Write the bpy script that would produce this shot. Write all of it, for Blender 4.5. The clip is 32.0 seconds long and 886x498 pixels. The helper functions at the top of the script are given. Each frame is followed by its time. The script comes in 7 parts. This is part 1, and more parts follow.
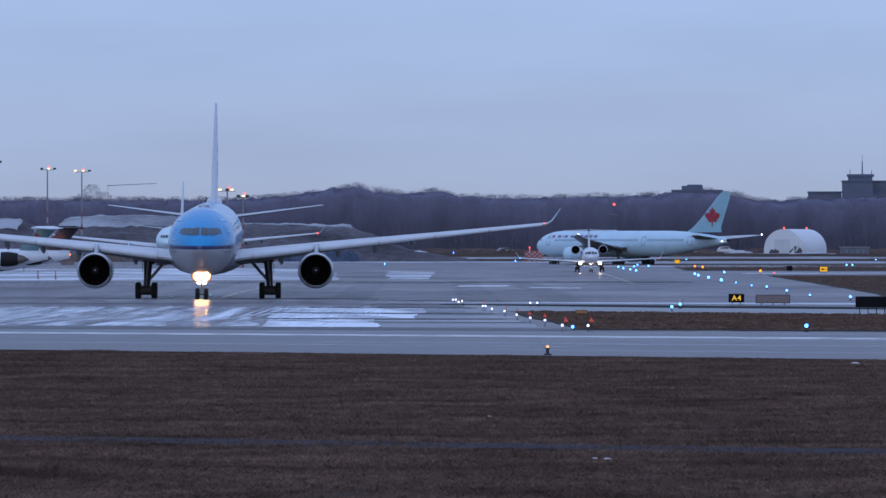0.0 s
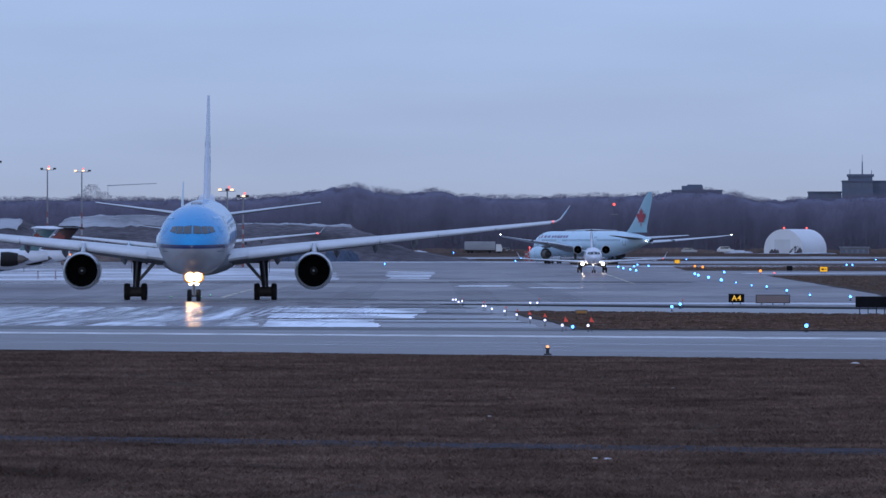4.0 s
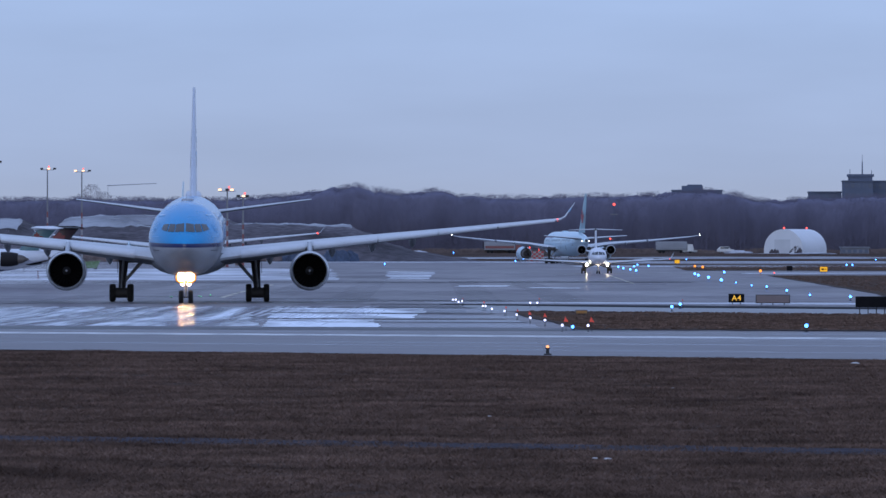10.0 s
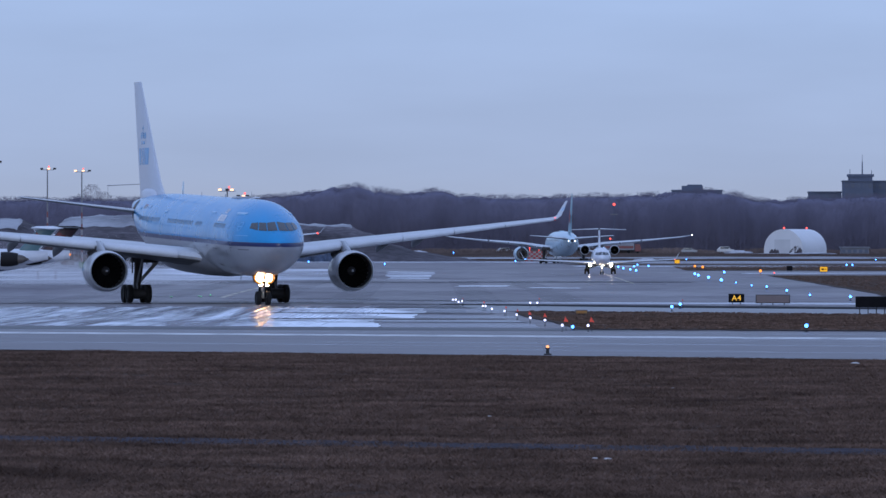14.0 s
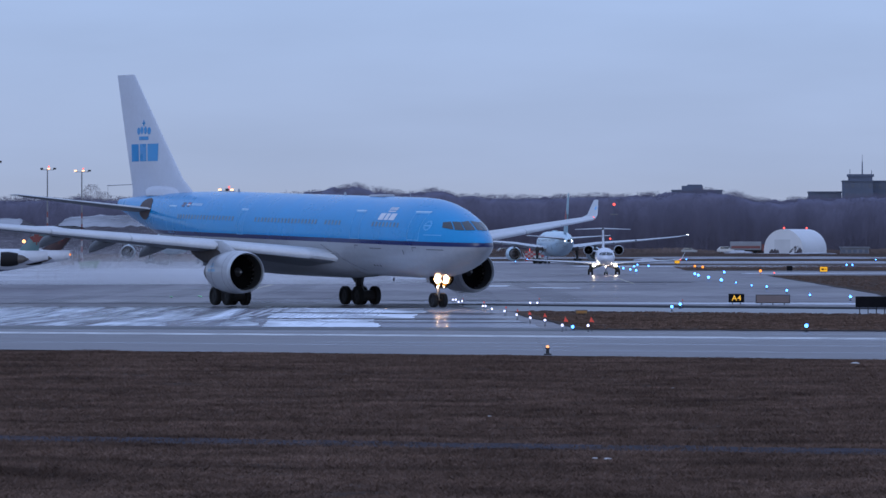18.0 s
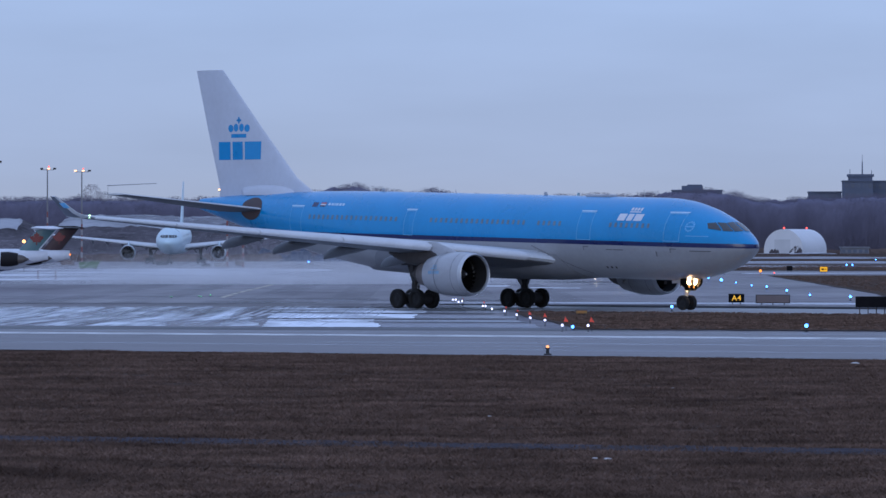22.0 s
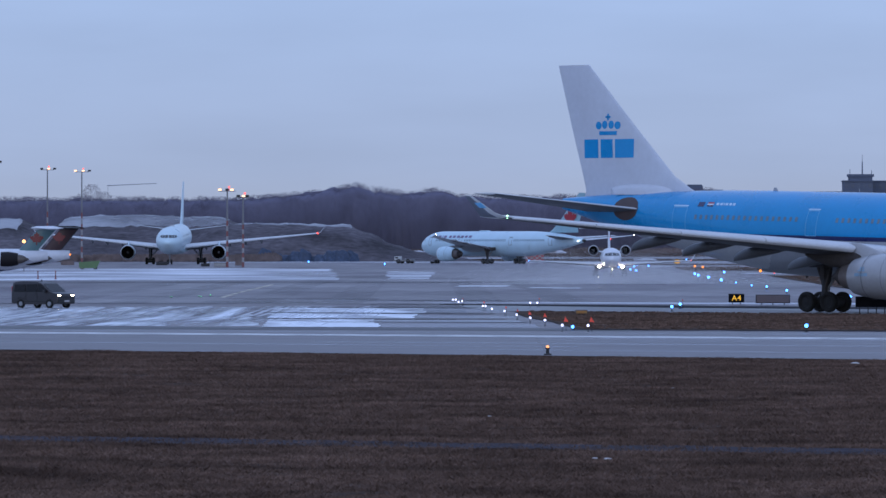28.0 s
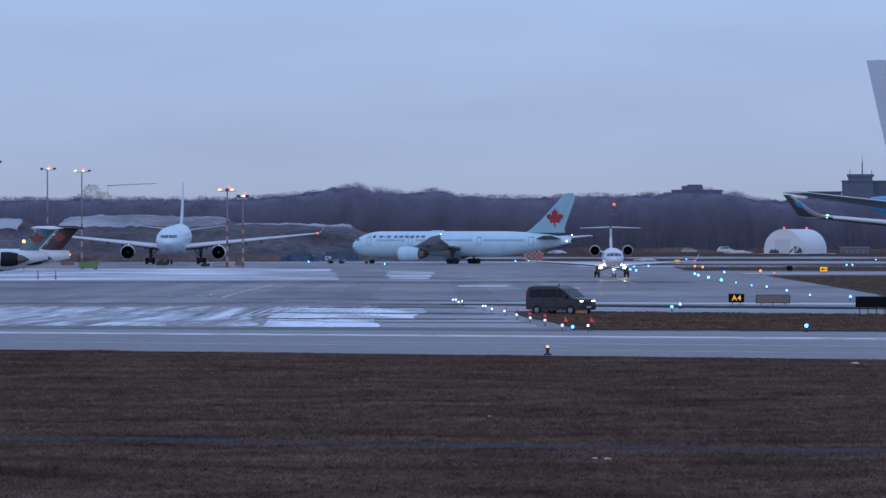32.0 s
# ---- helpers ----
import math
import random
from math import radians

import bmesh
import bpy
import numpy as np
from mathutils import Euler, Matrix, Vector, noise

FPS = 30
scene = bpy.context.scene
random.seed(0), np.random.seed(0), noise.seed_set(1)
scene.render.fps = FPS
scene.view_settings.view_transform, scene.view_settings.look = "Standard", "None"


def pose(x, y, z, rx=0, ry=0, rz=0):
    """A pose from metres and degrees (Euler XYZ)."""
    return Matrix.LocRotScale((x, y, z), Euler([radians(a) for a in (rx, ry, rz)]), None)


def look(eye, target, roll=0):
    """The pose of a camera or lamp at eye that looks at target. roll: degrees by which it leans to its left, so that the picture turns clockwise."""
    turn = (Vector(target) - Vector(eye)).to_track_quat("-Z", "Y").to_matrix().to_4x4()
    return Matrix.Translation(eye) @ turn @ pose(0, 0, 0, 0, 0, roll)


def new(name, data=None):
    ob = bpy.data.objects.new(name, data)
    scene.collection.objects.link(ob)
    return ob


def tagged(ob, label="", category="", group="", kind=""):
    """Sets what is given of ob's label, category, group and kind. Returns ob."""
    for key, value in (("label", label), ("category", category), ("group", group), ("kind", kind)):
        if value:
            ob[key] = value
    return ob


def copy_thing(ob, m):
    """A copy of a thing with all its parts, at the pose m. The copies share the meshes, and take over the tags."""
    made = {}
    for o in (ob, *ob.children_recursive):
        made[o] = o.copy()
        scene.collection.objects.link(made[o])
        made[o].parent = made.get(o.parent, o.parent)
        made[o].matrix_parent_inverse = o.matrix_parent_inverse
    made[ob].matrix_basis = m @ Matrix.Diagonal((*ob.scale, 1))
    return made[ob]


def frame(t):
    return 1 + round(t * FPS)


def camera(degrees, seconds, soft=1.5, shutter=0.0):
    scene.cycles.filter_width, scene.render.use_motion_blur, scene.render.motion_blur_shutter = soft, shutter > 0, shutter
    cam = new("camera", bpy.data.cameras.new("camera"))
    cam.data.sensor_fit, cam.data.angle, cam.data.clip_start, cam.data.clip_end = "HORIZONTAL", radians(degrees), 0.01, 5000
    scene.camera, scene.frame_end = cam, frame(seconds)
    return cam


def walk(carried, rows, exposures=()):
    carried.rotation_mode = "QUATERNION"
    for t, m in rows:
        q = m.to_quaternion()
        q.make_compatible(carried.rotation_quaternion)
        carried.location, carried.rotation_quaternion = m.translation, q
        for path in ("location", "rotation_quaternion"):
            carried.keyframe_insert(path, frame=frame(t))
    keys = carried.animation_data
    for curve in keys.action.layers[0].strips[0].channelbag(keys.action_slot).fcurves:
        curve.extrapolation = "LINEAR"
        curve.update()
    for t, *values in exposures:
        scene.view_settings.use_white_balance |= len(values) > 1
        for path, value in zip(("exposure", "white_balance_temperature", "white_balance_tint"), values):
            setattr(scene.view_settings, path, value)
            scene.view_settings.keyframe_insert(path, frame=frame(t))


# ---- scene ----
cam = camera(7.4676, 32.0, soft=1.5)
EYE_HEIGHT = 4.56
walk(cam, [(0.0, pose(0, 0, EYE_HEIGHT, 89.9644, 0, 0)), (32.0, pose(0, 0, EYE_HEIGHT, 89.9644, 0, 0))],
     exposures=[(0.0, 0.0), (32.0, 0.0)])

# ---- light: an overcast sky at dusk ----
SUN_UP, SUN_TURN = radians(14), radians(200)
world = bpy.data.worlds.new("dusk_sky")
scene.world = world
world.use_nodes = True
wn, wl = world.node_tree.nodes, world.node_tree.links
wn.clear()
sky_out = wn.new("ShaderNodeOutputWorld")
sky_bg = wn.new("ShaderNodeBackground")
sky_tex = wn.new("ShaderNodeTexSky")
sky_tex.sky_type = "NISHITA"
sky_tex.sun_disc = False
sky_tex.sun_elevation, sky_tex.sun_rotation = SUN_UP, SUN_TURN
sky_co = wn.new("ShaderNodeTexCoord")
sky_sep = wn.new("ShaderNodeSeparateXYZ")
wl.new(sky_co.outputs["Generated"], sky_sep.inputs[0])
# cloud deck: pale and a little warm at the horizon, bluer just above it, brighter towards the zenith
deck = wn.new("ShaderNodeValToRGB")
deck.color_ramp.elements[0].position, deck.color_ramp.elements[0].color = 0.0, (0.387, 0.44, 0.595, 1)
deck.color_ramp.elements[1].position, deck.color_ramp.elements[1].color = 1.0, (0.52, 0.705, 1.20, 1)
for at, col in ((0.012, (0.376, 0.474, 0.708, 1)), (0.036, (0.387, 0.528, 0.84, 1)), (0.3, (0.405, 0.57, 1.0, 1))):
    e = deck.color_ramp.elements.new(at)
    e.color = col
wl.new(sky_sep.outputs["Z"], deck.inputs[0])
cloud_map = wn.new("ShaderNodeMapping")
cloud_map.inputs["Scale"].default_value = (5, 5, 26)
wl.new(sky_co.outputs["Generated"], cloud_map.inputs[0])
cloud = wn.new("ShaderNodeTexNoise")
cloud.inputs["Scale"].default_value, cloud.inputs["Detail"].default_value = 3.2, 4
wl.new(cloud_map.outputs[0], cloud.inputs["Vector"])
cloud_amt = wn.new("ShaderNodeMapRange")
cloud_amt.inputs["To Min"].default_value, cloud_amt.inputs["To Max"].default_value = 0.86, 1.12
wl.new(cloud.outputs["Fac"], cloud_amt.inputs["Value"])
deck_mul = wn.new("ShaderNodeVectorMath")
deck_mul.operation = "SCALE"
wl.new(deck.outputs[0], deck_mul.inputs[0])
wl.new(cloud_amt.outputs[0], deck_mul.inputs["Scale"])
sky_scale = wn.new("ShaderNodeVectorMath")
sky_scale.operation = "SCALE"
sky_scale.inputs["Scale"].default_value = 0.06
wl.new(sky_tex.outputs[0], sky_scale.inputs[0])
sky_mix = wn.new("ShaderNodeMix")
sky_mix.data_type = "RGBA"
sky_mix.inputs["Factor"].default_value = 0.94
wl.new(sky_scale.outputs[0], sky_mix.inputs["A"])
wl.new(deck_mul.outputs[0], sky_mix.inputs["B"])
wl.new(sky_mix.outputs["Result"], sky_bg.inputs[0])
sky_bg.inputs[1].default_value = 1.0
wl.new(sky_bg.outputs[0], sky_out.inputs[0])

sun = new("sun", bpy.data.lights.new("sun", "SUN"))
sun.data.energy, sun.data.angle, sun.data.color = 0.5, radians(30), (0.92, 0.96, 1.0)
sun.matrix_world = look((-60, -160, 90), (0, 400, 0))


# ---- materials ----
def mat(name, color, rough=0.6, metal=0.0, vary=0.12, scale=1.5, fine=0.0, bump=0.0, bump_scale=20.0, coat=0.0, stretch=(1, 1, 1), emit=None, power=0.0, random_tone=0.0, shine=0.5, patchy_gloss=0.08):
    """A surface with two scales of tone variation, optional relief and gloss."""
    m = bpy.data.materials.new(name)
    m.use_nodes = True
    n, k = m.node_tree.nodes, m.node_tree.links
    b = n["Principled BSDF"]
    b.inputs["Roughness"].default_value, b.inputs["Metallic"].default_value = rough, metal
    b.inputs["Coat Weight"].default_value = coat
    b.inputs["Specular IOR Level"].default_value = shine
    if rough >= 0.95:
        b.inputs["Specular IOR Level"].default_value = 0.05
    if emit:
        b.inputs["Base Color"].default_value = (*color, 1)
        b.inputs["Emission Color"].default_value = (*emit, 1)
        b.inputs["Emission Strength"].default_value = power
        return m
    co = n.new("ShaderNodeTexCoord")
    mp = n.new("ShaderNodeMapping")
    mp.inputs["Scale"].default_value = stretch
    k.new(co.outputs["Object"], mp.inputs[0])
    t1 = n.new("ShaderNodeTexNoise")
    t1.inputs["Scale"].default_value, t1.inputs["Detail"].default_value = scale, 5
    k.new(mp.outputs[0], t1.inputs["Vector"])
    r1 = n.new("ShaderNodeMapRange")
    r1.inputs["From Min"].default_value, r1.inputs["From Max"].default_value = 0.25, 0.75
    r1.inputs["To Min"].default_value, r1.inputs["To Max"].default_value = 1 - vary, 1 + vary
    k.new(t1.outputs["Fac"], r1.inputs["Value"])
    last = r1.outputs[0]
    if fine:
        t2 = n.new("ShaderNodeTexNoise")
        t2.inputs["Scale"].default_value, t2.inputs["Detail"].default_value = scale * 9, 4
        k.new(mp.outputs[0], t2.inputs["Vector"])
        r2 = n.new("ShaderNodeMapRange")
        r2.inputs["From Min"].default_value, r2.inputs["From Max"].default_value = 0.25, 0.75
        r2.inputs["To Min"].default_value, r2.inputs["To Max"].default_value = 1 - fine, 1 + fine
        k.new(t2.outputs["Fac"], r2.inputs["Value"])
        mu = n.new("ShaderNodeMath")
        mu.operation = "MULTIPLY"
        k.new(last, mu.inputs[0])
        k.new(r2.outputs[0], mu.inputs[1])
        last = mu.outputs[0]
    if random_tone:
        oi = n.new("ShaderNodeObjectInfo")
        r3 = n.new("ShaderNodeMapRange")
        r3.inputs["To Min"].default_value, r3.inputs["To Max"].default_value = 1 - random_tone, 1 + random_tone
        k.new(oi.outputs["Random"], r3.inputs["Value"])
        mu = n.new("ShaderNodeMath")
        mu.operation = "MULTIPLY"
        k.new(last, mu.inputs[0])
        k.new(r3.outputs[0], mu.inputs[1])
        last = mu.outputs[0]
    sc = n.new("ShaderNodeVectorMath")
    sc.operation = "SCALE"
    sc.inputs[0].default_value = color
    k.new(last, sc.inputs["Scale"])
    k.new(sc.outputs[0], b.inputs["Base Color"])
    rr = n.new("ShaderNodeMapRange")
    rr.inputs["To Min"].default_value, rr.inputs["To Max"].default_value = max(rough - patchy_gloss, 0.02), min(rough + patchy_gloss, 1)
    rr.inputs["From Min"].default_value, rr.inputs["From Max"].default_value = 0.25, 0.75
    k.new((t2 if patchy_gloss > 0.1 else t1).outputs["Fac"], rr.inputs["Value"])
    k.new(rr.outputs[0], b.inputs["Roughness"])
    if bump:
        t3 = n.new("ShaderNodeTexNoise")
        t3.inputs["Scale"].default_value, t3.inputs["Detail"].default_value = bump_scale, 4
        k.new(mp.outputs[0], t3.inputs["Vector"])
        bp = n.new("ShaderNodeBump")
        bp.inputs["Strength"].default_value, bp.inputs["Distance"].default_value = bump, 0.05
        k.new(t3.outputs["Fac"], bp.inputs["Height"])
        k.new(bp.outputs[0], b.inputs["Normal"])
    return m


def glow(name, color, power):
    return mat(name, (0.18 * color[0], 0.18 * color[1], 0.18 * color[2]), emit=color, power=power)


def patchy(name, color, rough, scale, stretch, low, high, most=0.9, wide=None):
    """A thin broken layer (frost, swept snow): opaque where the noise is high, gone where it is low. wide: a second, larger noise (scale, stretch, low, high, least) that thins it out."""
    m = mat(name, color, rough, vary=0.1, scale=0.6)
    n, k = m.node_tree.nodes, m.node_tree.links
    co = n.new("ShaderNodeTexCoord")

    def mask(scale, stretch, low, high, least, most):
        mp = n.new("ShaderNodeMapping")
        mp.inputs["Scale"].default_value = stretch
        k.new(co.outputs["Object"], mp.inputs[0])
        t = n.new("ShaderNodeTexNoise")
        t.inputs["Scale"].default_value, t.inputs["Detail"].default_value = scale, 6
        k.new(mp.outputs[0], t.inputs["Vector"])
        r = n.new("ShaderNodeMapRange")
        r.inputs["From Min"].default_value, r.inputs["From Max"].default_value = low, high
        r.inputs["To Min"].default_value, r.inputs["To Max"].default_value = least, most
        k.new(t.outputs["Fac"], r.inputs["Value"])
        return r.outputs[0]
    fac = mask(scale, stretch, low, high, 0.0, most)
    if wide:
        mu = n.new("ShaderNodeMath")
        mu.operation = "MULTIPLY"
        k.new(fac, mu.inputs[0])
        k.new(mask(*wide, 1.0), mu.inputs[1])
        fac = mu.outputs[0]
    clear = n.new("ShaderNodeBsdfTransparent")
    mix = n.new("ShaderNodeMixShader")
    k.new(fac, mix.inputs[0])
    k.new(clear.outputs[0], mix.inputs[1])
    k.new(n["Principled BSDF"].outputs[0], mix.inputs[2])
    k.new(mix.outputs[0], n["Material Output"].inputs[0])
    return m


def damp(m, least, most, rough, scale, stretch):
    """Adds damp, shiny patches to a dull surface."""
    n, k = m.node_tree.nodes, m.node_tree.links
    n["Principled BSDF"].inputs["Specular IOR Level"].default_value = 0.0
    co = n.new("ShaderNodeTexCoord")
    mp = n.new("ShaderNodeMapping")
    mp.inputs["Scale"].default_value = stretch
    k.new(co.outputs["Object"], mp.inputs[0])
    t = n.new("ShaderNodeTexNoise")
    t.inputs["Scale"].default_value, t.inputs["Detail"].default_value = scale, 5
    k.new(mp.outputs[0], t.inputs["Vector"])
    r = n.new("ShaderNodeMapRange")
    r.inputs["From Min"].default_value, r.inputs["From Max"].default_value = 0.35, 0.65
    r.inputs["To Min"].default_value, r.inputs["To Max"].default_value = least, most
    k.new(t.outputs["Fac"], r.inputs["Value"])
    wet = n.new("ShaderNodeBsdfGlossy")
    wet.inputs["Roughness"].default_value = rough
    mix = n.new("ShaderNodeMixShader")
    k.new(r.outputs[0], mix.inputs[0])
    k.new(n["Principled BSDF"].outputs[0], mix.inputs[1])
    k.new(wet.outputs[0], mix.inputs[2])
    k.new(mix.outputs[0], n["Material Output"].inputs[0])
    return m


M_GRASS = mat("dead_grass_soil", (0.062, 0.039, 0.030), 1.0, vary=0.4, scale=0.12, fine=0.35, bump=1.0, bump_scale=3.0)
M_BLADE = mat("dead_grass_blades", (0.128, 0.084, 0.067), 1.0, vary=0.55, scale=0.22, fine=0.6)
M_VERGE = mat("verge_grass", (0.072, 0.050, 0.040), 0.95, vary=0.3, scale=0.1, fine=0.3, bump=0.8, bump_scale=2.0)
M_ASPHALT = damp(mat("damp_asphalt", (0.206, 0.190, 0.206), 0.7, vary=0.2, scale=0.035, fine=0.2, bump=0.04, bump_scale=4.0, stretch=(1, 0.26, 1)), 0.08, 0.30, 0.14, 0.06, (1, 0.3, 1))
M_RUNWAY = mat("runway_asphalt", (0.168, 0.153, 0.158), 0.52, shine=0.17, vary=0.2, scale=0.05, fine=0.2, bump=0.1, bump_scale=6.0, stretch=(0.4, 1.5, 1))
M_CONCRETE = mat("taxiway_concrete", (0.20, 0.20, 0.205), 0.5, vary=0.2, scale=0.06, fine=0.15)
M_GRAVEL = mat("perimeter_road", (0.048, 0.043, 0.052), 0.97, vary=0.3, scale=0.5, fine=0.5, bump=0.6, bump_scale=9)
M_SHOULDER = mat("dark_shoulder_asphalt", (0.065, 0.064, 0.070), 0.5, vary=0.25, scale=0.08, fine=0.2, shine=0.15)
M_SEAM = patchy("tar_seam", (0.03, 0.03, 0.034), 0.7, 0.3, (1, 1, 1), 0.2, 0.5, 0.8)
M_PANEL = patchy("relaid_asphalt", (0.20, 0.20, 0.215), 0.6, 0.12, (1, 0.3, 1), 0.2, 0.75, 0.45)
M_PANELDARK = patchy("dark_asphalt_patch", (0.06, 0.06, 0.066), 0.6, 0.12, (1, 0.3, 1), 0.2, 0.75, 0.5)
M_RIM = mat("dark_wheel_rim", (0.011, 0.011, 0.012), 0.7, 0.2, vary=0.2, scale=4)
M_RIMGREY = mat("dull_marking_grey", (0.12, 0.12, 0.135), 0.6, vary=0.15, scale=3)
M_HOT = mat("burnt_exhaust_metal", (0.11, 0.095, 0.09), 0.5, 0.5, vary=0.25, scale=2)
M_EMBLEM = mat("faint_emblem_paint", (0.12, 0.40, 0.70), 0.4, vary=0.1, scale=2)
M_FROST = patchy("frost_film", (0.80, 0.84, 0.90), 0.45, 0.30, (2.6, 0.055, 1), 0.37, 0.60, 0.92, (0.05, (2.0, 0.45, 1), 0.38, 0.58, 0.25))
M_SNOW = patchy("thin_snow", (0.85, 0.87, 0.92), 0.8, 0.05, (1.0, 0.5, 1), 0.28, 0.5, 0.88)
M_SNOWSTRIP = patchy("streaky_thin_snow", (0.84, 0.87, 0.93), 0.7, 0.16, (1.2, 0.22, 1), 0.28, 0.56, 0.93)
M_SNOWBAND = patchy("swept_snow", (0.80, 0.82, 0.88), 0.8, 0.035, (1.0, 0.5, 1), 0.12, 0.62, 0.84, (0.022, (1.6, 0.5, 1), 0.36, 0.56, 0.3))
M_THINSNOW = patchy("blown_thin_snow", (0.78, 0.80, 0.86), 0.8, 0.03, (0.6, 1, 1), 0.25, 0.6, 0.5)
M_DITCH = mat("wet_black_strip", (0.022, 0.022, 0.028), 0.85, vary=0.25, scale=0.1, fine=0.2, shine=0.1)
M_LANE = patchy("pale_paving_lane", (0.19, 0.185, 0.19), 0.6, 0.05, (1, 0.15, 1), 0.25, 0.7, 0.28)
M_STREAK = patchy("frost_streak", (0.84, 0.87, 0.93), 0.8, 0.12, (2, 0.3, 1), 0.25, 0.7, 0.6)
M_TRACK = patchy("tyre_track", (0.10, 0.096, 0.108), 0.22, 0.12, (2, 0.2, 1), 0.2, 0.75, 0.55)
M_LINE = patchy("worn_paint", (0.72, 0.72, 0.72), 0.6, 0.5, (1, 1, 1), 0.25, 0.5, 0.85)
M_YELLOW_LINE = patchy("worn_yellow_paint", (0.62, 0.55, 0.42), 0.6, 0.4, (1, 0.2, 1), 0.2, 0.5, 0.55)
M_RUBBER = mat("rubber", (0.008, 0.008, 0.009), 0.9, vary=0.2, scale=3)
M_STEEL = mat("gear_steel", (0.28, 0.29, 0.31), 0.45, 0.6, vary=0.2, scale=3)
M_DARKGEAR = mat("dark_gear_metal", (0.03, 0.03, 0.034), 0.7, 0.2, vary=0.25, scale=3)
M_SLAT = mat("pale_slat_paint", (0.53, 0.55, 0.59), 0.35, vary=0.08, scale=0.6, fine=0.04)
M_LIP = mat("bare_aluminium", (0.50, 0.51, 0.53), 0.42, 0.8, vary=0.08, scale=2)
M_DARK = mat("dark_intake", (0.008, 0.008, 0.009), 0.75, vary=0.2, scale=2)
M_FAN = mat("fan_blades", (0.006, 0.006, 0.007), 0.96, 0.0, vary=0.2, scale=4)
M_GLASS = mat("cockpit_glass", (0.014, 0.020, 0.026), 0.10, vary=0.1, scale=2, shine=0.9)
M_WINDOW = mat("cabin_window", (0.125, 0.18, 0.235), 0.35, vary=0.3, scale=2)
M_BLUE = mat("sky_blue_paint", (0.0, 0.243, 0.535), 0.3, vary=0.07, scale=0.5, fine=0.04, coat=0.5, shine=0.2)
M_NAVY = mat("navy_stripe_paint", (0.003, 0.010, 0.085), 0.3, vary=0.06, scale=0.5, coat=0.3)
M_GREYW = mat("pale_grey_paint", (0.322, 0.332, 0.36), 0.36, vary=0.07, scale=0.4, fine=0.05, coat=0.6)
M_FIN = mat("grey_white_fin_paint", (0.50, 0.53, 0.60), 0.36, vary=0.06, scale=0.3, fine=0.04, coat=0.3)
M_CORE = mat("scorched_core_metal", (0.135, 0.115, 0.11), 0.5, 0.3, vary=0.3, scale=2)
# near-black for the added lamp cowls, so their lit insides stay dark
M_TRAPBLACK = mat("light_trap_black", (0.002, 0.002, 0.002), 1.0, vary=0.2, scale=3, shine=0.02)
M_OCHRE = mat("faded_ochre_plate", (0.30, 0.17, 0.06), 0.7, vary=0.3, scale=5)
# dark brown of gear doors, trunnions, nozzles and the exhaust-grimed pylon fairing
M_DARKBROWN = mat("dark_brown_metal", (0.040, 0.034, 0.034), 0.8, vary=0.35, scale=3)
M_WHITE = mat("white_paint", (0.61, 0.635, 0.70), 0.32, vary=0.06, scale=0.4, fine=0.04, coat=0.2)
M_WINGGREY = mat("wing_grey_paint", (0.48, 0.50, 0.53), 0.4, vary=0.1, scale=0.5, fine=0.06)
# outer winglet face: its shade is put into this darker colour
M_WINGLETOUT = mat("dark_winglet_paint", (0.10, 0.115, 0.15), 0.45, vary=0.1, scale=1)
# greys for fairings and undersides: the shade below the wing is in the colour
M_FAIRING = mat("fairing_shade_grey", (0.11, 0.115, 0.132), 0.55, vary=0.12, scale=0.8)
M_UNDER = mat("underside_shade_grey", (0.098, 0.105, 0.12), 0.5, vary=0.14, scale=0.5, fine=0.08)
# fuselage grey darkened by colour for the shade under the belly
M_BELLY = mat("belly_shade_grey", (0.185, 0.193, 0.215), 0.42, vary=0.1, scale=0.4, fine=0.06)
M_COWLMARK = mat("faded_cowl_marking", (0.20, 0.33, 0.46), 0.45, vary=0.15, scale=4)
M_ICE = mat("ice_blue_paint", (0.46, 0.63, 0.74), 0.32, vary=0.06, scale=0.4, fine=0.04, coat=0.2)
M_PALEICE = mat("pale_ice_paint", (0.50, 0.64, 0.71), 0.32, vary=0.06, scale=0.4, fine=0.04, coat=0.2)
M_PLUM = mat("plum_lettering", (0.16, 0.11, 0.22), 0.4, vary=0.08, scale=1)
M_TEAL = mat("pale_teal_paint", (0.25, 0.42, 0.49), 0.35, vary=0.08, scale=0.5)
M_TEALDARK = mat("dull_teal_paint", (0.08, 0.165, 0.185), 0.4, vary=0.1, scale=0.5)
M_RED = mat("leaf_red_paint", (0.33, 0.02, 0.035), 0.4, vary=0.08, scale=1)
M_BLACKP = mat("black_paint", (0.012, 0.011, 0.013), 0.65, vary=0.1, scale=1, shine=0.2)
M_BROWN = mat("scuffed_brown_plate", (0.062, 0.040, 0.040), 0.6, vary=0.3, scale=2)
M_FAINT = patchy("faint_frost", (0.80, 0.84, 0.90), 0.7, 0.06, (0.6, 1, 1), 0.3, 0.7, 0.4)
M_DOORLINE = mat("door_outline_paint", (0.15, 0.42, 0.68), 0.4, vary=0.1, scale=2)
M_LINEWHITE = mat("pale_outline_paint", (0.44, 0.61, 0.79), 0.4, vary=0.1, scale=2)
M_POLE = mat("galvanised_pole", (0.20, 0.20, 0.21), 0.55, 0.4, vary=0.15, scale=1)
M_POLERED = mat("pole_red_band", (0.20, 0.065, 0.065), 0.55, vary=0.15, scale=1)
M_POLEWHITE = mat("pole_white_band", (0.27, 0.265, 0.27), 0.55, vary=0.15, scale=1)
